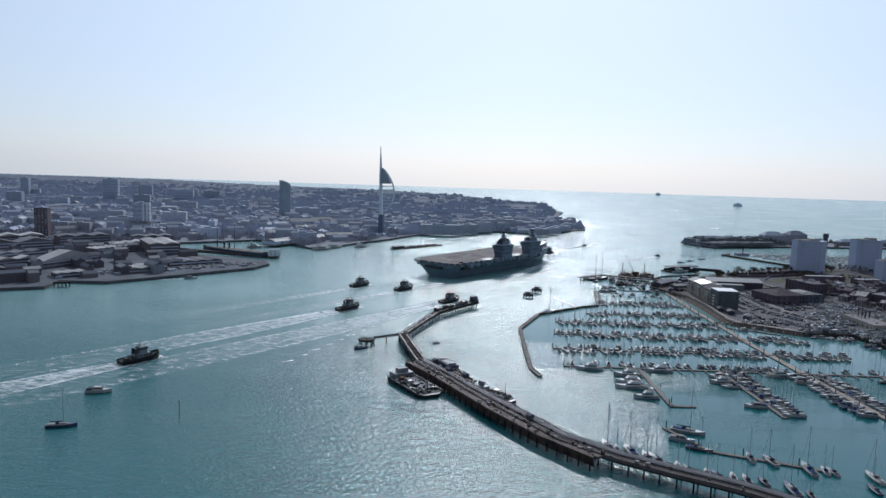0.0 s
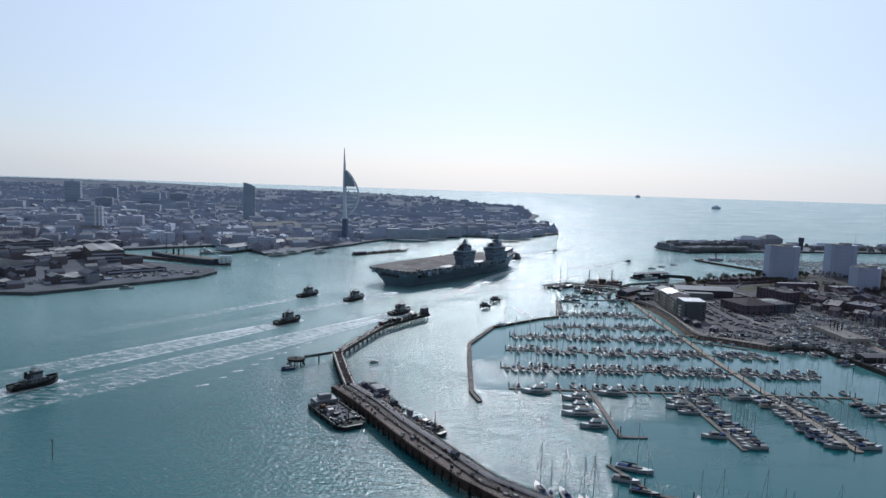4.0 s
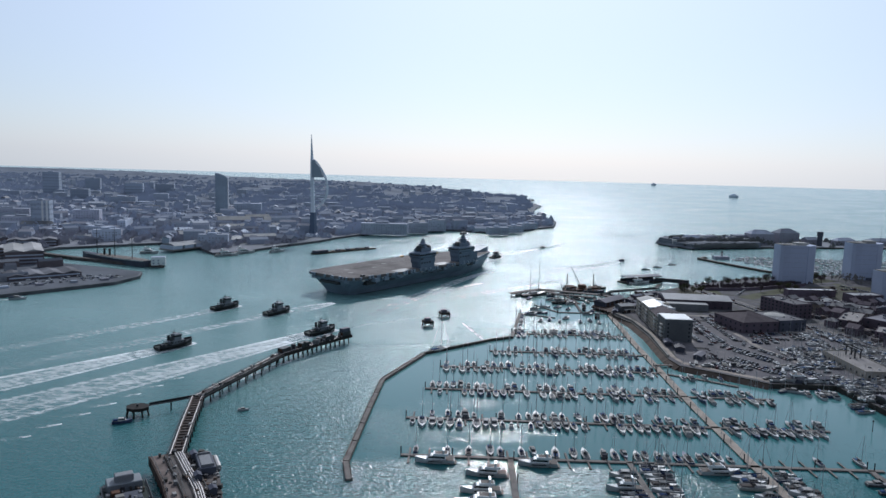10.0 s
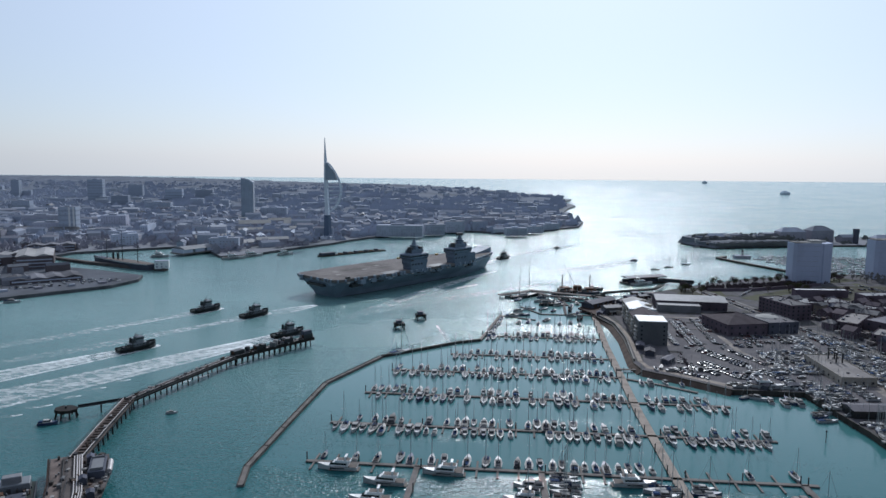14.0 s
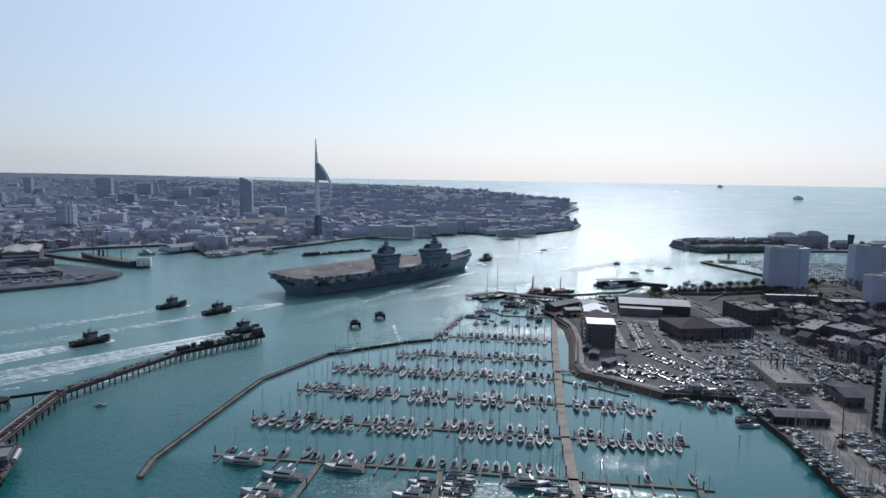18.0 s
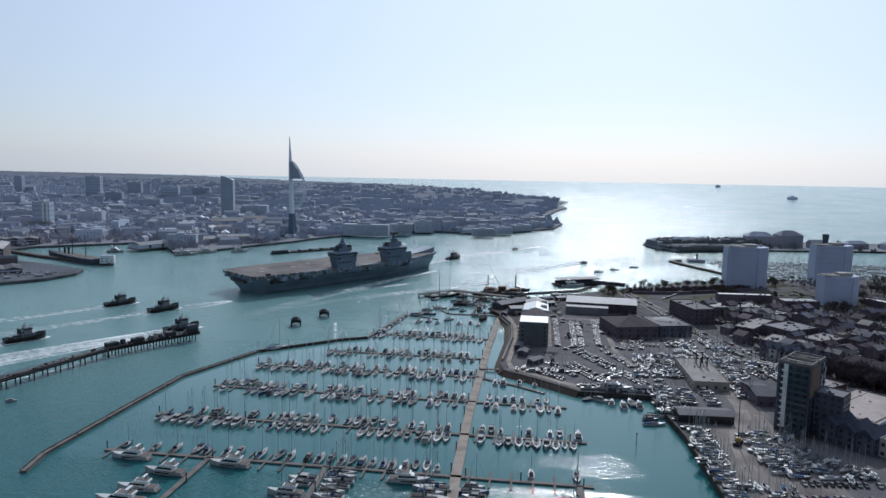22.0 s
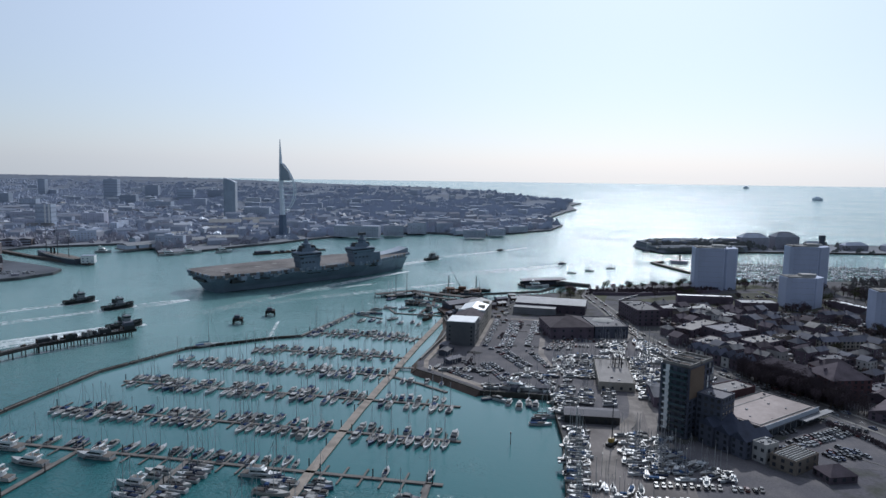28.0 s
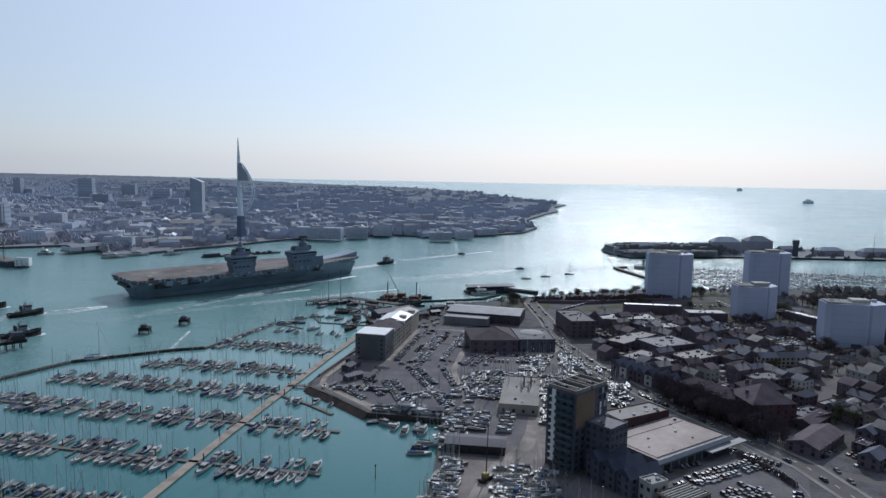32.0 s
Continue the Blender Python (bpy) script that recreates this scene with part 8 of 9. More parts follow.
# ---- trees ----
def make_tree(seed, h, r, leaf, label, dense):
    g = random.Random(seed)
    trunk = Shape().tube((0, 0, -0.2), (0.1, 0.1, h * 0.45), 0.035 * h, 0.02 * h, 7)
    for k in range(7):
        a, z = g.uniform(0, 6.28), h * g.uniform(0.25, 0.5)
        trunk.tube((0, 0, z), (math.cos(a) * r * 0.6, math.sin(a) * r * 0.6, z + h * g.uniform(0.2, 0.4)), 0.014 * h, 0.004 * h, 5)
    t = tagged(new("tree", trunk.mesh("trunk", BARK)), label, "tree", "town trees")
    c = Shape()
    lobes = [(g.uniform(-0.5, 0.5) * r, g.uniform(-0.5, 0.5) * r, h * g.uniform(0.5, 0.85), r * g.uniform(0.35, 0.6)) for _ in range(7)]
    for k in range(dense):
        lx, ly, lz, lr = g.choice(lobes)
        d = Vector((g.gauss(0, 1), g.gauss(0, 1), g.gauss(0, 0.8))).normalized() * lr * g.uniform(0.6, 1.05)
        p = Vector((lx, ly, lz)) + d
        s = g.uniform(0.10, 0.30) * h / 9
        q = [Vector((g.uniform(-s, s), g.uniform(-s, s), g.uniform(-s, s))) for _ in range(4)]
        c.add([p + e for e in q], [(0, 1, 2), (0, 2, 3), (1, 3, 2)])
    part("crown", c, leaf, t)
    return t


TREES = [make_tree(1, 10, 4.5, LEAF, "bare spring tree with a brown twiggy crown", 1500), make_tree(2, 8, 3.6, LEAF, "bare spring tree with a brown twiggy crown", 1300), make_tree(3, 9, 4.2, LEAF_GREEN, "tree with a fresh yellow-green crown", 1400)]
used = [False, False, False]
tree_rng = random.Random(11)
def plant(x, y, scale=1.0, which=None):
    k = tree_rng.choice((0, 0, 1, 1, 2)) if which is None else which
    m = pose(x, y, Z, 0, 0, tree_rng.uniform(0, 360)) @ Matrix.Diagonal((scale, scale, scale, 1))
    if not used[k]:
        TREES[k].matrix_basis, used[k] = m, True
    else:
        keep = TREES[k].scale.copy()
        TREES[k].scale = (1, 1, 1)
        copy_thing(TREES[k], m)
        TREES[k].scale = keep


for k in range(44):
    u = tree_rng.random()
    plant(464 + 38 * u + tree_rng.uniform(-4, 4), 656 - 46 * u + tree_rng.uniform(-3, 5), tree_rng.uniform(1.0, 1.4), tree_rng.choice((0, 1)))
for _ in range(45):
    x, y = tree_rng.uniform(430, 660), tree_rng.uniform(690, 960)
    if inside(x, y, TOWN) and not near_line(x, y, ROAD_LINE, 8) and all((x - a) ** 2 + (y - b) ** 2 > 49 for a, b in houses):
        plant(x, y, tree_rng.uniform(0.6, 1.1), tree_rng.choice((0, 1)))
for k in range(26):
    s = k / 25
    plant(372 + 150 * s + tree_rng.uniform(-4, 4), 948 + 78 * s + tree_rng.uniform(-9, 4), tree_rng.uniform(0.7, 1.2))
for cx, cy, n, spread in ((590, 940, 14, 22), (640, 985, 22, 30), (700, 1040, 20, 35), (650, 870, 10, 18), (540, 1020, 10, 14), (352, 930, 7, 8), (560, 880, 7, 10), (590, 800, 8, 14), (540, 720, 9, 30), (600, 690, 10, 40), (470, 940, 8, 16), (548, 640, 6, 20)):
    for _ in range(n):
        plant(cx + tree_rng.gauss(0, spread / 2), cy + tree_rng.gauss(0, spread / 2), tree_rng.uniform(0.7, 1.25))
for px, py in ((340, 905), (350, 900), (360, 905), (346, 915)):
    plant(px, py, 1.1, 2)
wood_rng, copse, outer_wood = random.Random(41), Shape(), Shape()
for _ in range(520):
    x, y = wood_rng.uniform(560, 960), wood_rng.uniform(880, 1075)
    if inside(x, y, TOWN) and (x > 640 or y > 985 + wood_rng.uniform(0, 30)) and (x - 610) ** 2 + (y - 1048) ** 2 > 1500 and (x - 618) ** 2 + (y - 830) ** 2 > 1600:
        for _ in range(16):
            q, a, h = wood_rng.uniform(0.7, 1.7), wood_rng.uniform(0, 6.28), wood_rng.uniform(3, 10)
            far = wood_rng.uniform(0.5, 5)
            px, py = x + far * math.cos(a), y + far * math.sin(a)
            outer_wood.add([(px - q, py - q * 0.5, Z + h - q), (px + q, py - q * 0.4, Z + h - q * 0.8), (px + wood_rng.uniform(-q, q) * 0.5, py, Z + h + q * 0.8), (px, py + q, Z + h - q * 0.6)], [(0, 1, 2), (1, 3, 2), (3, 0, 2), (0, 3, 1)])
        outer_wood.tube((x, y, Z - 0.2), (x, y, Z + 6), 0.3, 0.15, 5)
for _ in range(210):
    u, top = wood_rng.uniform(-0.12, 1.08), wood_rng.uniform(9, 15)
    x, y = 462 + 42 * u + wood_rng.uniform(-4, 6), 660 - 50 * u + wood_rng.uniform(-3, 8)
    for _ in range(60):
        q, a, h, far = wood_rng.uniform(0.15, 0.45), wood_rng.uniform(0, 6.28), top * wood_rng.uniform(0.3, 1.0), wood_rng.uniform(0.3, 3.2)
        px, py = x + far * math.cos(a), y + far * math.sin(a)
        copse.add([(px - q, py - q * 0.5, Z + h - q), (px + q, py - q * 0.4, Z + h - q * 0.8), (px + wood_rng.uniform(-q, q) * 0.5, py, Z + h + q * 0.8), (px, py + q, Z + h - q * 0.6)], [(0, 1, 2), (1, 3, 2), (3, 0, 2), (0, 3, 1)])
    copse.tube((x, y, Z - 0.2), (x, y, Z + top * 0.7), 0.22, 0.1, 5)
for _ in range(150):
    s = wood_rng.random()
    x, y = 368 + 150 * s, 934 + 66 * s + wood_rng.uniform(-3, 9)
    for _ in range(5):
        q, a, h = wood_rng.uniform(0.8, 1.8), wood_rng.uniform(0, 6.28), wood_rng.uniform(0.6, 4.0)
        px, py = x + 2 * math.cos(a), y + 2 * math.sin(a)
        copse.add([(px - q, py - q * 0.5, Z + h - q), (px + q, py - q * 0.4, Z + h - q * 0.8), (px + wood_rng.uniform(-q, q) * 0.5, py, Z + h + q * 0.8), (px, py + q, Z + h - q * 0.6)], [(0, 1, 2), (1, 3, 2), (3, 0, 2), (0, 3, 1)])
# lighter, greyer copy of the twig colour, with haze painted in
solid("outer_wood", outer_wood, material("hazed_brown_wood", (0.165, 0.158, 0.150), 0.95, 0.0, 0.3, 0.02, 0.25), "bare brown wood beyond the tower blocks, greyed for haze", "trees", kind="stuff")
solid("town_wood", copse, LEAF, "bare brown trees along the town road", "trees", kind="stuff")
patch("lawn", [(470, 890), (560, 885), (600, 900), (640, 935), (600, 985), (540, 985), (480, 960)], GRASS, "worn grass round the tower blocks", 0.022)
patch("lawn", [(330, 890), (368, 890), (378, 945), (345, 930)], GRASS, "spring grass by the ferry approach", 0.03)
patch("lawn", [(585, 840), (600, 800), (650, 790), (660, 812), (640, 850)], GRASS, "grass round the tower block", 0.03)

# vents, skylights and plant on the flat roofs; sheds, walls and bins in the yards between the houses
small_rng = random.Random(91)
vents, sheds = Shape(), Shape()
for x, y, w, d, top, turn in FLAT_TOPS:
    m = pose(x, y, top + 0.12, 0, 0, turn)
    for _ in range(min(7, int(3 + w * d / 60))):
        u, v, q = small_rng.uniform(-w * 0.42, w * 0.42), small_rng.uniform(-d * 0.4, d * 0.4), small_rng.uniform(0.3, 0.9)
        n = Shape().block(u - q, u + q, v - q * 0.7, v + q * 0.7, 0, small_rng.uniform(0.3, 1.1), 0.08)
        vents.add([m @ Vector(p) for p in n.v], n.f)
solid("roof_vents", vents, mixed("mixed_roof_vents", ((0.30, 0.30, 0.30), (0.10, 0.10, 0.11), (0.50, 0.51, 0.52), (0.17, 0.17, 0.18)), 0.6), "small vents and skylights on the flat roofs", "roof vents", kind="stuff")
for _ in range(2200):
    x, y = small_rng.uniform(425, 655), small_rng.uniform(600, 875)
    if not inside(x, y, TOWN) or near_line(x, y, ROAD_LINE, 9) or any(near_line(x, y, s, 6) for s in SIDE_STREETS) or any((x - a) ** 2 + (y - b) ** 2 < 64 for a, b in houses):
        continue
    w, d, h = small_rng.choice(((2.5, 2, 2.2), (6, 0.4, 1.8), (9, 0.4, 1.6), (3, 2.4, 2.4), (4, 3, 2.8), (1.2, 0.8, 1.2)))
    m = pose(x, y, Z, 0, 0, 38 + small_rng.choice((0, 90)) + small_rng.uniform(-6, 6))
    n = Shape().block(-w / 2, w / 2, -d / 2, d / 2, -0.1, h, 0.1)
    sheds.add([m @ Vector(p) for p in n.v], n.f)
solid("yard_clutter", sheds, mixed("mixed_yard_clutter", ((0.10, 0.085, 0.09), (0.20, 0.18, 0.17), (0.07, 0.07, 0.08), (0.34, 0.34, 0.34), (0.13, 0.10, 0.09)), 0.85), "garden sheds, walls and bins between the houses", "yard clutter", kind="stuff")


# ---- the creek marina behind its mole, and the harbour fort ----
solid("mole", Shape().path([(474, 1222), (460, 1207), (470, 1182), (490, 1140), (512, 1097), (545, 1062)], 6, -2, 2.6), WET_WALL, "dark stone mole round the creek marina", "mole", kind="structure")
light = thing("signal_tower", "small pale signal tower on the mole", "tower", 497, 1219, 0, 0)
part("base", Shape().block(-12, 10, -5, 5, -1, 4.5, 0.3), FAR_BRICK, light, "low brown signal house")
part("shaft", Shape().tube((0, 0, 4.4), (0, 0, 10), 1.9, 1.5, 10), RENDER, light)
part("lantern", Shape().tube((0, 0, 10), (0, 0, 12.5), 1.9, 0.8, 10), DARK_STEEL, light)
far_boats = random.Random(31)
fb, fm = Shape(), Shape()
for r in range(10):
    yy = 1086 + r * 17
    x = 560 - r * 7 if r < 8 else 525
    while x < 930:
        if far_boats.random() < 0.8:
            L, ang = far_boats.uniform(8, 12), far_boats.choice((90, -90)) + far_boats.uniform(-4, 4)
            m = pose(x, yy + far_boats.choice((-6, 6)), 0, 0, 0, ang)
            hull = hull_rings(L, L * 0.32, 1.0)
            n = Shape().loft(hull).box(-0.2 * L, 0.15 * L, -0.2 * L * 0.5, 0.2 * L * 0.5, 1.0, 1.7, 0.2)
            fb.add([m @ Vector(p) for p in n.v], n.f)
            if far_boats.random() < 0.7:
                q = m.translation
                fm.tube((q.x, q.y, 1), (q.x, q.y, L * 1.3), 0.11, 0.07, 4)
        x += far_boats.uniform(3.8, 5.2)
    solid("pontoon", Shape().path([(562 - r * 7 if r < 8 else 526, yy), (935, yy)], 2.4, -0.3, 0.6), PONTOON, "creek marina pontoon", "pontoon", kind="structure")
marina_far = solid("moored_boats", fb, mixed("mixed_boat_white", ((0.52, 0.53, 0.54), (0.40, 0.41, 0.43), (0.60, 0.60, 0.60), (0.22, 0.24, 0.28)), 0.6), "crowded white boats in the creek marina", "boats", kind="stuff")
part("masts", fm, ALLOY, marina_far)

FORT_STONE = material("grey_fort_stone", (0.16, 0.172, 0.195), 0.9, 0.0, 0.5, 0.04, 0.2)
fort_rng = random.Random(4)
FZ = 2.5
fort = thing("harbour_fort", "low grey stone sea fort with a parapet at the harbour mouth", "fort", 0, 0, FZ)
part("wall", Shape().path([(455, 1388), (473, 1352), (490, 1332), (540, 1352), (612, 1376)], 8, -0.5, 6.5), FORT_STONE, fort)
part("glacis", Shape().loft([[(x + (c - x) * s, y + (1395 - y) * s, z) for x, y, c in ((446, 1394, 480), (464, 1352, 490), (487, 1323, 500), (540, 1344, 545), (620, 1371, 620), (620, 1400, 620), (540, 1420, 545), (470, 1430, 490))] for s, z in ((0, -0.8), (0.12, 4.5), (0.22, 7.5), (0.3, 8.2))]), FORT_STONE, fort, "sloping stone face and grassed rampart")
part("wall", Shape().path([(455, 1388), (520, 1462), (640, 1490)], 8, -0.5, 7), FORT_STONE, fort)
part("bastion", Shape().prism([(452, 1392), (466, 1362), (488, 1358), (500, 1400), (480, 1420)], -0.5, 10), FORT_STONE, fort)
for k in range(26):
    hx, hy, hw = 470 + 5.6 * k + fort_rng.uniform(-2, 2), 1366 + 1.6 * k + fort_rng.uniform(-9, 12), fort_rng.uniform(2, 6)
    part("casemate", Shape().block(hx - hw, hx + hw, hy - 2.5, hy + 2.5, 3, 9.5 + fort_rng.uniform(0, 5), 0.4), FAR_ROOF if k % 3 else RENDER, fort, "small rampart building")
for k in range(9):
    x0, y0 = 478 + 13 * k, 1345 + 3.6 * k
    part("embrasure", Shape().box(x0, x0 + 3, y0 - 10.2, y0 - 2, 3, 5.5), DARK_STEEL, fort)
for bx, by, w, d, h in ((505, 1385, 26, 14, 12), (535, 1400, 30, 16, 14), (570, 1410, 30, 14, 12), (600, 1420, 26, 14, 15), (640, 1430, 44, 22, 18), (690, 1440, 40, 24, 20), (735, 1440, 26, 14, 9), (800, 1450, 40, 16, 8), (870, 1460, 50, 16, 8), (950, 1470, 50, 16, 9), (1060, 1490, 60, 18, 8)):
    building("barrack", "dark barrack building in the harbour fort", bx, by, w, d, h, 12 + fort_rng.uniform(-5, 5), fort_rng.choice(("gable", "hip", "flat")), FAR_BRICK, FAR_ROOF, None, z=FZ, group="fort buildings")
esc = thing("training_tower", "dark square water tower at the naval base", "tower", 742, 1420, FZ, 12)
part("shaft", Shape().box(-3, 3, -3, 3, -0.3, 23), CLAD_GREY, esc)
part("head", Shape().box(-3.6, 3.6, -3.6, 3.6, 17, 25), CLAD_GREY, esc)
for mx, my, h in ((860, 1440, 36), (470, 1372, 18)):
    mast = thing("signal_mast", "thin signal mast in the fort", "mast", mx, my, FZ)
    part("pole", Shape().tube((0, 0, -0.2), (0, 0, h), 0.4, 0.15, 6), DARK_STEEL, mast)
woods = Shape()
def clump(s, x, y, z, r, h, g):
    """A ragged crown of small leaning facets, for woods too far to tell the trees apart."""
    for _ in range(9):
        a, q = g.uniform(0, 6.28), g.uniform(0.1, 1.0) * r
        px, py, pz = x + q * math.cos(a), y + q * math.sin(a), z + h * g.uniform(0.25, 1.0) * (1.15 - 0.5 * q / r)
        w = r * g.uniform(0.3, 0.55)
        s.add([(px - w, py - w * 0.4, pz - w), (px + w, py - w * 0.5, pz - w * 0.8), (px + g.uniform(-w, w) * 0.5, py, pz + w * 0.7), (px, py + w, pz - w * 0.6)], [(0, 1, 2), (1, 3, 2), (3, 0, 2), (0, 3, 1)])


for _ in range(260):
    x, y = fort_rng.uniform(480, 1500), fort_rng.uniform(1395, 1500)
    if inside(x, y, FORT):
        clump(woods, x, y, FZ, 5, fort_rng.uniform(5, 9), fort_rng)
for _ in range(260):
    s = fort_rng.random()
    clump(woods, 458 + 150 * s + fort_rng.uniform(-3, 5), 1392 - 62 * min(1, s * 4.5) + 48 * max(0, s - 0.2) + fort_rng.uniform(-4, 6), FZ + 1.5, 3.5, fort_rng.uniform(3, 6.5), fort_rng)
for _ in range(430):
    s = fort_rng.random()
    clump(woods, 466 + 160 * s + fort_rng.uniform(-6, 14), 1356 + 40 * s + fort_rng.uniform(-8, 60), FZ + 6, 4.5, fort_rng.uniform(3, 8.5), fort_rng)
solid("fort_trees", woods, material("grey_olive_crowns", (0.150, 0.155, 0.150), 0.95, 0.0, 0.3, 0.02, 0.2), "dark trees inside the harbour fort", "trees", kind="stuff")

# ---- the far shore: dockyard, waterfront quarter and city ----
city, city_panes_rng = random.Random(77), random.Random(78)
CITY_PANES = Shape()
def far_building(x, y, w, d, h, turn, label, group="city buildings", wall=None, top=None, roof=None):
    t = thing("city_building", label, "building", x, y, Z, turn, group)
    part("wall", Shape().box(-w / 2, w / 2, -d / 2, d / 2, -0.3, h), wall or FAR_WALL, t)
    if h > 6.5 and y < 2000:
        m = pose(x, y, Z, 0, 0, turn)
        for face, span, out in ((0, w, d / 2), (-90, d, w / 2), (90, d, w / 2), (180, w, d / 2)):
            if math.cos(radians(turn + face)) < 0.2:
                continue
            for r in range(int((h - 1.5) / 3.4)):
                for c in range(int(span / 4.2)):
                    if city_panes_rng.random() < 0.85:
                        u = (c + 0.5) * span / int(span / 4.2) - span / 2
                        q = Shape().box(u - 1.0, u + 1.0, -out - 0.12, -out + 0.1, 1.4 + r * 3.4, 3.1 + r * 3.4)
                        turned = m @ pose(0, 0, 0, 0, 0, face)
                        CITY_PANES.add([turned @ Vector(p) for p in q.v], q.f)
    kind = roof or ("gable" if h < 11 and city.random() < 0.55 else "flat")
    if kind == "gable":
        part("roof", Shape().gable(-w / 2, w / 2, -d / 2, d / 2, h, h + d * 0.28), top or FAR_ROOF, t)
    else:
        part("roof", Shape().box(-w / 2 + 0.4, w / 2 - 0.4, -d / 2 + 0.4, d / 2 - 0.4, h, h + 0.4), top or FAR_ROOF, t)
        if h > 9.5:
            part("roof_plant", Shape().block(-w * 0.2, w * 0.1, -d * 0.2, d * 0.2, h + 0.4, h + 2.6, 0.2), FAR_WALL, t)
    return t


# the tall rounded glass tower
lip = thing("residential_tower", "tall blue-grey glass tower with a curved sloping top", "tower", -392, 1645, Z, 12)
b = Shape()
pts = [(-12.5, -9), (-5, -12), (5, -12), (12.5, -9), (12.5, 9), (-12.5, 9)]
b.loft([[(x, y, z0) for x, y in pts] for z0 in (-0.3, 40, 78)] + [[(x, y, 90 - (x + 12.5) ** 2 * 0.014) for x, y in pts]])
# blue-grey glass, its base colour raised to take in the haze
part("body", b, material("blue_grey_glass", (0.25, 0.31, 0.37), 0.4, 0.0, 0.4, 0.05, 0.15), lip)
for k in range(11):
    part("floor_band", Shape().box(-12.6, 12.6, -9.2, 9.1, 4 + k * 6.4, 4.4 + k * 6.4), CLAD_GREY, lip)
part("crown", Shape().loft([[(x * 1.01, y * 1.01, lift + 90 - (x + 12.5) ** 2 * 0.014) for x, y in pts] for lift in (0.05, 1.6)]), TOWER_WHITE, lip, "white sloping crown")
part("side_fin", Shape().box(12.3, 12.9, -9.4, 9.4, 0, 80), STEEL_WHITE, lip, "pale edge fin")

# named high blocks of the city, haze put into their wall colour
for bx, by, w, d, h, lab in ((-582, 1318, 28, 18, 48, "grey slab office block with pale stair strips"), (-1041, 2150, 42, 22, 66, "tall stepped grey tower block"), (-1364, 2250, 23, 20, 58, "slim grey city tower block"), (-1001, 2300, 42, 20, 45, "grey tower block in the haze"), (-853, 2250, 50, 20, 36, "wide grey tower block in the haze"),
                               (-881, 2000, 44, 20, 29, "grey flat-roofed office block"), (-802, 2350, 54, 22, 31, "wide grey tower block in the haze"), (-722, 1900, 62, 26, 19, "dark flat-roofed office block"), (-350, 1690, 56, 24, 26, "dark long apartment block near the glass tower"), (-960, 1720, 40, 20, 30, "grey flat-roofed office block"),
                               (-1500, 2100, 30, 20, 52, "grey tower block in the haze"), (-1150, 1850, 36, 20, 34, "grey flat-roofed city office block"), (60, 1610, 60, 26, 16, "pale long waterfront block"), (-40, 1560, 70, 22, 14, "long dark waterfront block"), (150, 1600, 54, 24, 15, "dark low waterfront apartment block"), (-80, 2700, 26, 18, 19, "grey tower block on the seafront"), (-10, 2800, 20, 16, 20, "grey tower block on the seafront"), (-260, 2780, 28, 18, 18, "grey tower block on the seafront"), (40, 2820, 18, 14, 15, "grey tower block on the seafront")):
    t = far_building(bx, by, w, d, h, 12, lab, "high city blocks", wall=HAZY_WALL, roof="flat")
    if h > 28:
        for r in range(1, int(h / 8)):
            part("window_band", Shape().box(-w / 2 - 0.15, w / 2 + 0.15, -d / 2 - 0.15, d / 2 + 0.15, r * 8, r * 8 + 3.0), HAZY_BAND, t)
    if "pale stair" in lab:
        for u in (2, 9):
            part("stair_strip", Shape().box(u, u + 3, -d / 2 - 0.3, -d / 2 + 0.2, 0, h), WHITE_PAINT, t)

# dockyard sheds and the jetty finger
solid("dock_paving", Shape().prism([(-900, 700), (-520, 645), (-410, 700), (-416, 736), (-366, 740), (-320, 790), (-249, 874), (-241, 912), (-249, 936), (-321, 965), (-381, 983), (-452, 1040), (-442, 1110), (-640, 1180), (-900, 1100)], Z - 0.1, Z + 0.06), DOCK, "dark dockyard paving", "ground", kind="structure")
DOCK_BRICK = material("dark_dockyard_brick", (0.150, 0.128, 0.132), 0.9, 0.0, 0.5, 0.05, 0.25, each=0.2)
DOCK_ROOF = material("pale_dockyard_roofing", (0.420, 0.410, 0.405), 0.8, 0.0, 0.4, 0.04, 0.2, each=0.25)
DOCK_SLATE = material("dull_dockyard_slate", (0.165, 0.165, 0.182), 0.8, 0.0, 0.5, 0.05, 0.25, each=0.3)


def dock_shed(x, y, w, d, h, turn, bays, top, label):
    """A brick range under a row of gabled roofs, the ridges along its shorter way."""
    t = thing("dock_shed", label, "shed", x, y, Z, turn, "dockyard sheds")
    part("wall", Shape().box(-w / 2, w / 2, -d / 2, d / 2, -0.3, h), DOCK_BRICK, t)
    b = w / bays
    for k in range(bays):
        u = -w / 2 + (k + 0.5) * b
        part("roof", Shape().add([(u - b / 2, -d / 2 - 0.4, h), (u + b / 2, -d / 2 - 0.4, h), (u + b / 2, d / 2 + 0.4, h), (u - b / 2, d / 2 + 0.4, h), (u, -d / 2 - 0.4, h + b * 0.12), (u, d / 2 + 0.4, h + b * 0.12)], [(3, 2, 1, 0), (1, 2, 5, 4), (3, 0, 4, 5), (0, 1, 4), (2, 3, 5)]), top, t)
    for z in range(2, int(h) - 1, 4):
        part("window_band", Shape().box(-w / 2 + 1.5, w / 2 - 1.5, -d / 2 - 0.1, -d / 2 + 0.05, z, z + 1.4), FAR_WALL, t, "pale band of windows")
    return t


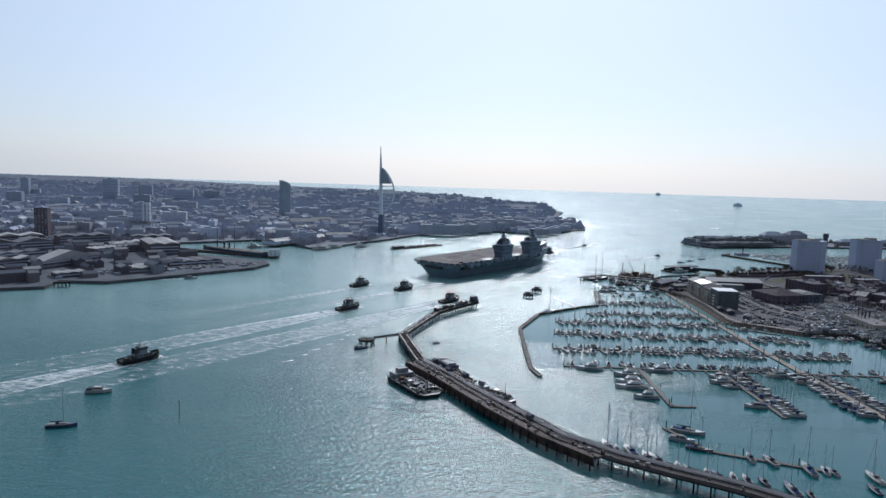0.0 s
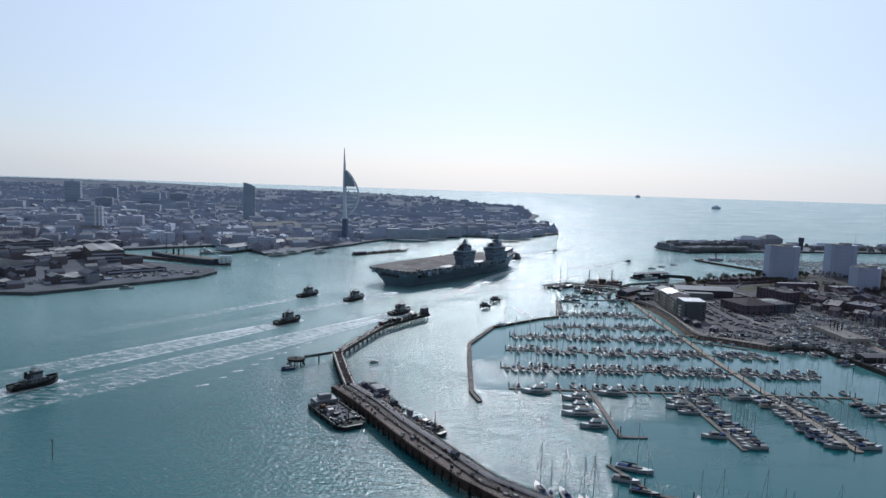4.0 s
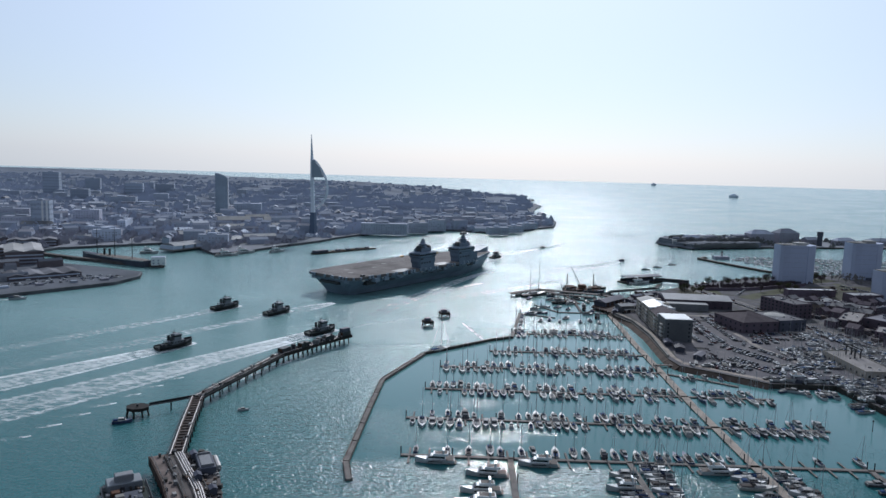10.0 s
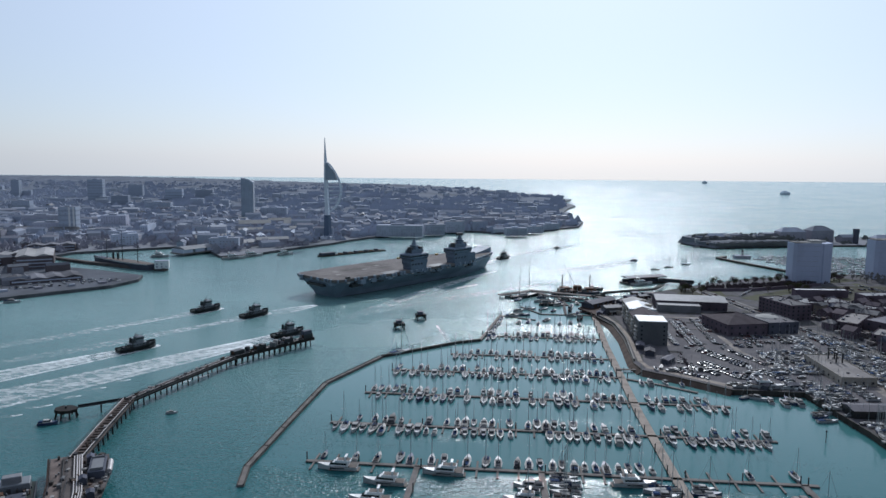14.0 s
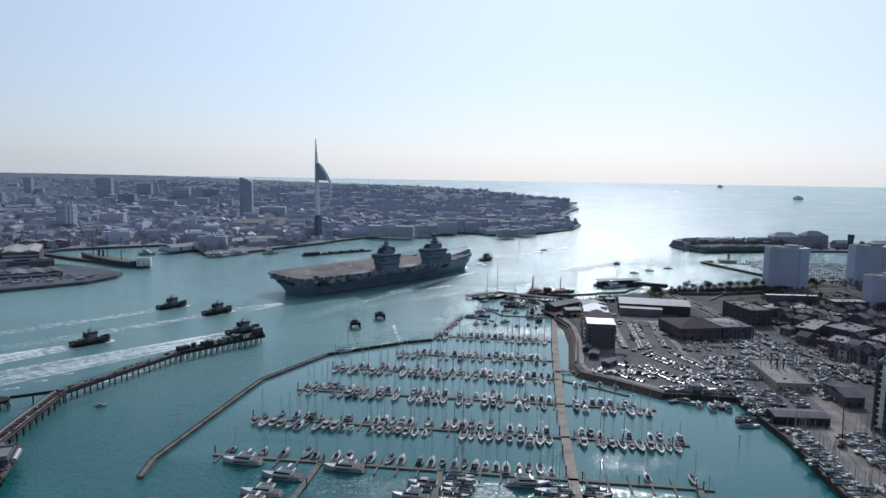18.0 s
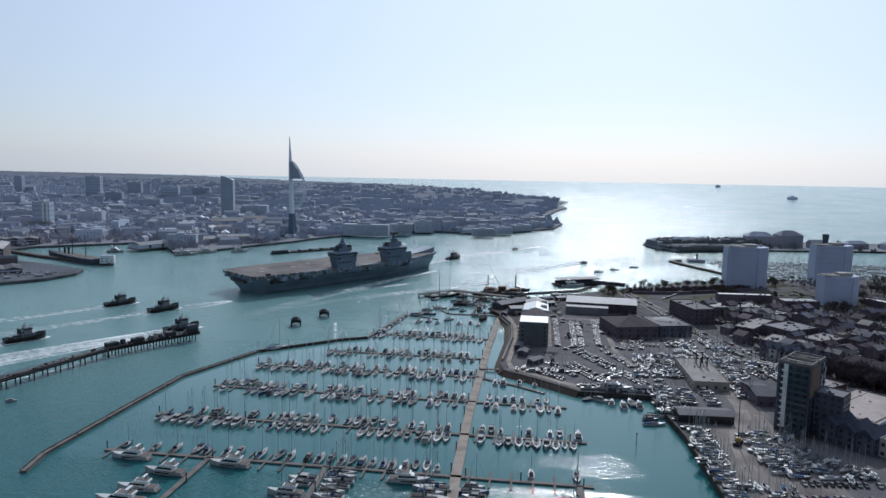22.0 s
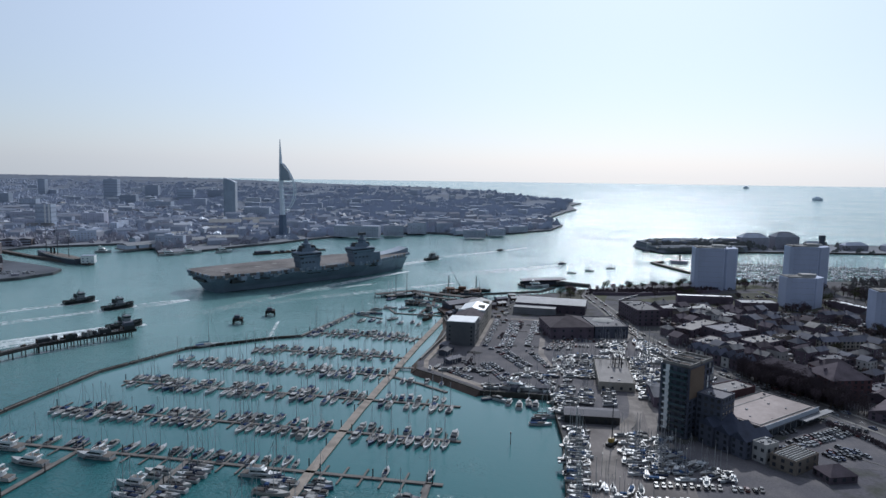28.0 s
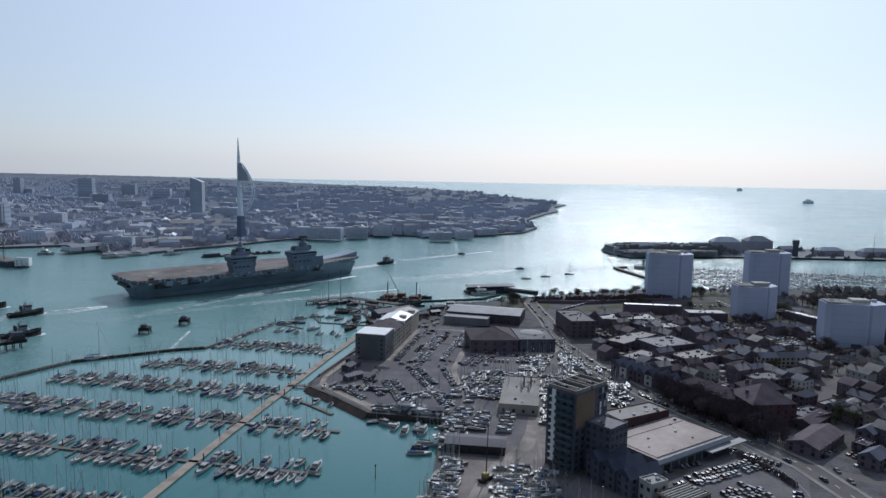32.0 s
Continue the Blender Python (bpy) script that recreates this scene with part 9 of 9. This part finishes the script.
for bx, by, w, d, h, a, bays, top, lab in ((-362, 818, 44, 34, 5.5, 42, 3, DOCK_ROOF, "brick quay shed under three pale gabled roofs"), (-334, 893, 68, 36, 4.5, 41, 4, DOCK_SLATE, "low brick store with dull slate roofs on the quay"),
                                           (-416, 995, 40, 76, 15, 33, 2, DOCK_ROOF, "tall brick storehouse with pale roofs and window bands"), (-470, 1022, 58, 24, 9, 66, 3, DOCK_ROOF, "brick dock shed with three pale roofs"), (-468, 845, 86, 20, 8, 70, 1, DOCK_ROOF, "long brick dock shed with a pale roof"),
                                           (-472, 962, 54, 22, 9, 66, 6, DOCK_ROOF, "dark brick workshop under a sawtooth roof"), (-550, 888, 60, 22, 8, 60, 3, DOCK_SLATE, "brick dock shed with slate roofs"), (-528, 842, 50, 16, 6, 60, 2, DOCK_ROOF, "low dock store with a pale roof"), (-418, 764, 34, 16, 5, 48, 3, DOCK_ROOF, "low quay shed with pale roofs"),
                                           (-600, 960, 90, 26, 12, 50, 2, DOCK_SLATE, "long dark brick dock range"), (-560, 1060, 70, 30, 13, 40, 3, DOCK_SLATE, "broad dark brick dock range"), (-660, 1040, 90, 26, 11, 40, 3, DOCK_ROOF, "broad brick dock range with pale roofs"), (-480, 1120, 60, 22, 9, 30, 3, DOCK_SLATE, "brick range by the dock basin"),
                                           (-640, 860, 90, 24, 10, 50, 2, DOCK_SLATE, "long dark brick dock range"), (-520, 745, 70, 20, 7, 40, 3, DOCK_SLATE, "low slate-roofed dock store")):
    dock_shed(bx, by, w, d, h, a, bays, top, lab)
far_building(-672, 1150, 20, 16, 46, 12, "dark slab block behind the dockyard", "high city blocks", wall=DOCK_BRICK, roof="flat")
stores, store_tops = Shape(), Shape()
for _ in range(170):
    x, y = city.uniform(-900, -330), city.uniform(700, 1150)
    if not all(inside(x + a, y + b, PORTSMOUTH) for a in (-14, 14) for b in (-14, 14)):
        continue
    w, d, h, a = city.uniform(10, 30), city.uniform(7, 13), city.uniform(4, 11), radians(city.choice((44, 44, 134)))
    q = [(x + u * math.cos(a) - v * math.sin(a), y + u * math.sin(a) + v * math.cos(a)) for u, v in ((-w / 2, -d / 2), (w / 2, -d / 2), (w / 2, d / 2), (-w / 2, d / 2))]
    stores.prism(q, Z - 0.3, Z + h)
    m0, m1 = ((q[0][0] + q[3][0]) / 2, (q[0][1] + q[3][1]) / 2), ((q[1][0] + q[2][0]) / 2, (q[1][1] + q[2][1]) / 2)
    store_tops.add([(*q[0], Z + h), (*q[1], Z + h), (*q[2], Z + h), (*q[3], Z + h), (*m0, Z + h + 2.6), (*m1, Z + h + 2.6)], [(0, 1, 5, 4), (2, 3, 4, 5), (1, 2, 5), (3, 0, 4)])
yard_stores = solid("dockyard_stores", stores, mixed("mixed_store_walls", ((0.15, 0.13, 0.135), (0.19, 0.17, 0.175), (0.12, 0.11, 0.12), (0.27, 0.28, 0.31)), 0.9), "crowded small brick stores of the dockyard", "buildings", kind="stuff")
part("roofs", store_tops, mixed("mixed_store_roofs", ((0.10, 0.115, 0.145), (0.20, 0.21, 0.23), (0.085, 0.095, 0.12), (0.14, 0.15, 0.175), (0.32, 0.32, 0.32)), 0.85), yard_stores)
dock_cars = Shape()
for _ in range(150):
    s = city.random()
    x0, y0, off = -425 + s * 180, 748 + s * 152, city.choice((6, 9, 20, 24, 40))
    x0, y0 = x0 - off * 0.72 + city.uniform(-1, 1), y0 + off * 0.35
    m = pose(x0, y0, Z + 0.07, 0, 0, city.choice((44, 134)) + city.uniform(-6, 6))
    n = Shape().block(-2.1, 2.1, -0.85, 0.85, 0, 0.9, 0.1).block(-1.4, 0.7, -0.7, 0.7, 0.9, 1.45, 0.2)
    dock_cars.add([m @ Vector(p) for p in n.v], n.f)
solid("dockyard_cars", dock_cars, mixed("mixed_dock_paint", ((0.40, 0.41, 0.42), (0.04, 0.04, 0.045), (0.20, 0.21, 0.22), (0.55, 0.55, 0.54), (0.05, 0.07, 0.13)), 0.5), "parked cars along the dockyard quay", "cars", kind="stuff")
for k in range(0, 16, 2):
    x0, y0 = -428 + k * 11.5, 752 + k * 9.6
    if inside(x0 + 8, y0 - 10, PORTSMOUTH):
        crate = thing("quay_store", "small store or plant on the dockyard quay", "hut", x0 + 6, y0 - 4, Z, 44, "quay stores")
        part("body", Shape().block(-3 - k % 3, 3, -2, 2, -0.1, 2.2 + k % 2, 0.2), (FAR_WALL, CLAD_GREY, FAR_BRICK, CLAD_GREY)[k % 4], crate)

# the museum ironclad at her jetty
iron = thing("historic_warship", "long black ironclad warship with masts lying at a jetty", "warship", -318, 1018, 0, 152)
# black hull given a lighter grey as painted haze
part("hull", Shape().loft(hull_rings(122, 17, 7.5, 1.0, 0.6)), CLAD_GREY, iron)
part("white_strake", Shape().prism(deck_outline(122.6, 17.4, 0.6, 0.0), 6.9, 7.5), WHITE_PAINT, iron)
part("deck", Shape().prism(deck_outline(122, 17, 0.6), 7.5, 7.9), TEAK, iron)
for xx, h in ((32, 40), (-2, 44), (-34, 36)):
    m = part("mast", Shape().tube((xx, 0, 7.5), (xx, 0, h), 0.6, 0.2, 7), DARK_STEEL, iron)
    for z in (18, 26, 33):
        part("yard", Shape().tube((xx, -10 + z / 5, z), (xx, 10 - z / 5, z), 0.22, 0.22, 5), DARK_STEEL, m)
for xx in (8, 18):
    part("funnel", Shape().tube((xx, 0, 7.5), (xx, 0, 16), 1.3, 1.3, 10), BLACK_PAINT, iron)
solid("jetty", Shape().path([(-246, 990), (-300, 1004), (-372, 1030), (-440, 1062)], 7, -1, 3.4), PIER_DECK, "dark jetty beside the museum ship", "jetty", kind="structure")
far_building(-252, 992, 16, 10, 9, 20, "pale block at the end of the museum jetty", wall=WHITE_PAINT, roof="flat")
rail = thing("harbour_station", "long harbour station with a pale curved roof on piles", "station", -262, 1178, 3, 62)
part("platform", Shape().box(-70, 70, -14, 14, -0.5, 1.2), CONCRETE, rail)
part("roof", Shape().loft([[(xx, -14, 6), (xx, -7, 8.5), (xx, 0, 9.4), (xx, 7, 8.5), (xx, 14, 6)] for xx in (-66, 66)]), METAL_ROOF, rail)
for xx in range(-60, 61, 20):
    part("wall_bay", Shape().box(xx - 8, xx + 8, -13, 13, 1.2, 6.1), FAR_WALL, rail)
for fx, fy, ft, size in ((-190, 1128, 40, 20.0), (-205, 1100, 30, 20.0), (-150, 1150, 45, 15.0), (-310, 1100, 10, 15.0)):
    FLEET.put("yacht", size, "harbour ferry by the station pontoon", fx, fy, 0, ft, 1.5)
barge = thing("long_pontoon", "long low dark pontoon with sheds moored in the fairway", "pontoon", -60, 1180, 0, 47)
part("hull", Shape().box(-56, 56, -5, 5, -1, 1.8, 0.2), WET_WALL, barge)
part("shed", Shape().block(-54, -32, -4, 4, 1.8, 5, 0.3), CLAD_GREY, barge)
for k in range(8):
    part("deck_load", Shape().block(-24 + k * 9, -19 + k * 9, -2.5, 2.5, 1.8, 3 + k % 2, 0.2), (RUST, CLAD_GREY)[k % 2], barge)

# the waterfront shopping quarter: ranks of long low ranges with pale roofs, and bare trees along the quays
for bx, by, w, d, h, a in ((-268, 1232, 70, 15, 7, 28), (-205, 1245, 60, 15, 8, 28), (-300, 1270, 74, 15, 8, 28), (-228, 1290, 70, 16, 9, 28), (-330, 1320, 70, 18, 9, 28), (-252, 1336, 74, 16, 9, 28), (-190, 1352, 50, 16, 10, 28), (-360, 1375, 66, 18, 10, 28), (-282, 1392, 80, 20, 11, 28), (-205, 1415, 60, 18, 11, 28), (-400, 1440, 70, 20, 11, 28), (-315, 1462, 84, 22, 12, 28), (-225, 1478, 70, 20, 12, 28), (-380, 1510, 80, 24, 12, 28), (-285, 1540, 70, 24, 16, 28)):
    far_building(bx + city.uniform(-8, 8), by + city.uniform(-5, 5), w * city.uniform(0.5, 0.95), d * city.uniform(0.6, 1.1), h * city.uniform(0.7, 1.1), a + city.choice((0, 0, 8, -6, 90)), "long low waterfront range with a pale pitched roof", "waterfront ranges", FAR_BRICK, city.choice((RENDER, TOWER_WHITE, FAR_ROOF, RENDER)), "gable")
quay_woods = Shape()
for _ in range(3200):
    x, y = city.uniform(-1100, 320), city.uniform(1080, 1700)
    if inside(x, y, PORTSMOUTH) and inside(x + 12, y - 16, PORTSMOUTH) and (x + 140) ** 2 + (y - 1332) ** 2 > 900:
        clump(quay_woods, x, y, Z - 0.5, city.uniform(4, 7), city.uniform(6, 13), city)
# crowns lightened towards blue-grey so the colour carries the haze
solid("waterfront_trees", quay_woods, material("hazed_bare_crowns", (0.337, 0.337, 0.389), 0.95, 0.0, 0.3, 0.02, 0.2), "bare trees between the waterfront buildings, coloured pale blue-grey for haze", "trees", kind="stuff")

# brick ranges along the old harbour front, paled and blued for haze
for bx, by, w, d, h, a in ((-25, 1398, 80, 20, 19, 3), (30, 1438, 36, 22, 18, 16), (62, 1488, 34, 24, 20, 16), (104, 1545, 60, 24, 23, 17), (176, 1450, 38, 18, 13, 16), (210, 1500, 30, 20, 12, 20), (240, 1570, 44, 18, 11, 40), (262, 1640, 40, 18, 12, 60), (285, 1740, 34, 16, 13, 80), (-620, 1330, 60, 24, 20, 12), (-700, 1420, 70, 22, 24, 12), (-560, 1420, 44, 20, 26, 12), (-780, 1300, 50, 20, 18, 12)):
    far_building(bx, by, w, d, h, a, "brick range on the far harbour front, coloured pale for haze", "harbour front ranges", HAZY_BRICK, FAR_ROOF, "flat")

# streets of the city
def clear(x, y, r):
    return all(inside(x + a, y + b, PORTSMOUTH) for a in (-r, r) for b in (-r, r)) and (x + 392) ** 2 + (y - 1645) ** 2 > 40 ** 2 and (x + 140) ** 2 + (y - 1332) ** 2 > 26 ** 2


n = 0
while n < 122:
    y = city.triangular(700, 1950, 1350)
    x = city.uniform(-1150, 330)
    if x < -480 + (y - 700) * -0.25 - 700 or not clear(x, y, 16) or (y < 1120 and x > -560) or (-430 < x < -170 and 1215 < y < 1560):
        continue
    w, d, h = city.uniform(18, 52), city.uniform(12, 24), city.choice((6, 7, 8, 9, 10, 12, 14, 17))
    far_building(x, y, w, d, h, city.choice((12, 12, 40, -20, 102)), city.choice(("grey city building with a pale roof", "brown-grey city building with a pitched roof", "low grey city block near the waterfront")), wall=city.choice((FAR_WALL, FAR_WALL, FAR_BRICK, FAR_BRICK)), top=city.choice((FAR_ROOF, FAR_ROOF, FAR_ROOF, METAL_ROOF)))
    n += 1
rest, tops, trees = Shape(), Shape(), Shape()
for _ in range(1900):
    y = city.triangular(1150, 1950, 1450)
    x = city.uniform(-2600, 380)
    if not inside(x, y, PORTSMOUTH) or not inside(x + 15, y - 15, PORTSMOUTH) or x < -0.72 * y:
        continue
    w, d, h, a = city.uniform(10, 36), city.uniform(9, 16), city.choice((5, 6, 7, 8, 9, 11, 13, 17)), radians(city.choice((12, 40, -20, 102)))
    q = [(x + u * math.cos(a) - v * math.sin(a), y + u * math.sin(a) + v * math.cos(a)) for u, v in ((-w / 2, -d / 2), (w / 2, -d / 2), (w / 2, d / 2), (-w / 2, d / 2))]
    rest.prism(q, Z - 0.3, Z + h)
    m0, m1 = ((q[0][0] + q[3][0]) / 2, (q[0][1] + q[3][1]) / 2), ((q[1][0] + q[2][0]) / 2, (q[1][1] + q[2][1]) / 2)
    tops.add([(*q[0], Z + h), (*q[1], Z + h), (*q[2], Z + h), (*q[3], Z + h), (*m0, Z + h + 3), (*m1, Z + h + 3)], [(0, 1, 5, 4), (2, 3, 4, 5), (1, 2, 5), (3, 0, 4)])
# haze is put into these wall and roof tones, not rendered
streets = solid("distant_city", rest, mixed("hazed_city_walls", ((0.358, 0.394, 0.467), (0.372, 0.409, 0.484), (0.339, 0.376, 0.448), (0.349, 0.361, 0.407), (0.335, 0.372, 0.445), (0.428, 0.465, 0.521)), 0.9), "hazy crowded roofs of the distant city", "city", kind="stuff")
part("roofs", tops, mixed("hazed_city_roofs", ((0.264, 0.290, 0.350), (0.288, 0.315, 0.376), (0.251, 0.273, 0.328), (0.275, 0.277, 0.312), (0.264, 0.290, 0.350), (0.284, 0.310, 0.372), (0.271, 0.295, 0.356), (0.257, 0.271, 0.315), (0.440, 0.462, 0.506)), 0.85), streets)
for _ in range(9000):
    y = city.triangular(1200, 1950, 1500)
    x = city.uniform(-2900, 390)
    if inside(x, y, PORTSMOUTH) and inside(x + 8, y - 8, PORTSMOUTH) and x > -0.75 * y:
        h = city.uniform(7, 14)
        clump(trees, x, y, Z - 0.5, city.uniform(6, 12), h, city)
for _ in range(7000):
    y = city.triangular(1900, 3400, 2000)
    x = city.uniform(-2900, 360)
    if x > -0.8 * y and all(inside(x + a, y + b, PORTSMOUTH) for a in (0, 24) for b in (0, 40)) and noise.noise((x * 0.006, y * 0.004, 8.0)) > -0.25:
        clump(trees, x, y, Z + 13 * min(1.0, max(0.0, (y - 2150) / 1000)), city.uniform(8, 15), city.uniform(7, 13), city)
canopy, grid = Shape(), {}
for i in range(-150, 18):
    for j in range(0, 112):
        x, y = i * 22 + city.uniform(-7, 7), 1780 + j * 22 + city.uniform(-7, 7)
        if x > -0.85 * y and inside(x, y, PORTSMOUTH) and inside(x + 26, y, PORTSMOUTH) and inside(x + 20, y + 40, PORTSMOUTH):
            swell = 0.5 + 0.5 * noise.noise((x * 0.011, y * 0.009, 3.0))
            low = min(1.0, max(0.0, 0.35 + (y - 1780) / 500))
            rise = min(1.0, max(0.0, (y - 2150) / 1000))
            grid[i, j] = len(canopy.v)
            canopy.v.append((x, y, Z + (3 + 6 * swell * 0.55 + city.uniform(-2.2, 2.6)) * low - 1.5 * (1 - low) + 13 * rise))
canopy.f += [(grid[i, j], grid[i + 1, j], grid[i + 1, j + 1], grid[i, j + 1]) for i, j in grid if (i + 1, j) in grid and (i, j + 1) in grid and (i + 1, j + 1) in grid]
blocks = Shape()
for _ in range(150):
    y = city.triangular(1800, 2900, 2000)
    x = city.uniform(-2300, 330)
    if x < -0.8 * y or not all(inside(x + a, y + b, PORTSMOUTH) for a in (-40, 40) for b in (-40, 60)):
        continue
    w, d, h, a = city.uniform(10, 44), city.uniform(10, 18), city.choice((9, 11, 12, 13, 15, 18, 22)) + 9 * max(0.0, (y - 2150) / 600), radians(city.choice((12, 40, -20)))
    blocks.prism([(x + u * math.cos(a) - v * math.sin(a), y + u * math.sin(a) + v * math.cos(a)) for u, v in ((-w / 2, -d / 2), (w / 2, -d / 2), (w / 2, d / 2), (-w / 2, d / 2))], Z - 0.3, Z + h)
# block tones lifted to pale blue, haze included
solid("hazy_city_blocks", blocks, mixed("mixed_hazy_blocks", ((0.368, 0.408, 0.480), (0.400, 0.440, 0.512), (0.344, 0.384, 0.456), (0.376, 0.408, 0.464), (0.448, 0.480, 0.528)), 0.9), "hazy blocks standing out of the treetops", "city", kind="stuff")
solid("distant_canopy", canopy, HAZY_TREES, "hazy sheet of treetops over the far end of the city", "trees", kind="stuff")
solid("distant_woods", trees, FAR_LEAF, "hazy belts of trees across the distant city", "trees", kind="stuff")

# pane tones kept pale and blue to hold the painted haze
solid("city_windows", CITY_PANES, mixed("hazed_city_panes", ((0.24, 0.268, 0.320), (0.27, 0.296, 0.345), (0.22, 0.248, 0.300), (0.42, 0.45, 0.50)), 0.4), "small windows of the far harbour front", "windows", kind="stuff")

# the low coast beyond the bay, haze put into its pale colour
coast = Shape()
steps = 70
for k in range(steps + 1):
    a = radians(62 - 37 * k / steps)
    x, y = -math.sin(a), math.cos(a)
    crest = 20 * (1 - k / steps) ** 0.6 * (0.75 + 0.5 * noise.noise((k * 0.11, 4.0, 1.0))) + 0.5
    coast.v += [(180 + 3500 * x, 130 + 3500 * y, -1), (180 + 4300 * x, 130 + 4300 * y, crest), (180 + 4830 * x, 130 + 4830 * y, crest * 0.8)]
coast.f += [(3 * k + e, 3 * k + 3 + e, 3 * k + 4 + e, 3 * k + 1 + e) for k in range(steps) for e in (0, 1)]
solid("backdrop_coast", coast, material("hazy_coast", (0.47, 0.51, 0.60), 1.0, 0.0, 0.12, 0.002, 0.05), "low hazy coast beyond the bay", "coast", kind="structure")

# sea forts and ships far out
for fx, fy, w in ((1322, 3320, 20), (1370, 4780, 16)):
    f = thing("sea_fort", "round sea fort standing far out in the haze", "fort", fx, fy, 0, 0, "sea forts")
    part("drum", Shape().loft([[(w * r * math.cos(a), w * r * math.sin(a), z) for a in np.linspace(0, 2 * math.pi, 25)[:-1]] for r, z in ((1, -2), (1, 7), (0.93, 8.5), (0.9, 11), (0.8, 11.5))]), SEA_HAZE, f)
    part("top_house", Shape().block(-w * 0.45, w * 0.35, -w * 0.3, w * 0.3, 11.2, 16, 0.8), SEA_HAZE, f)
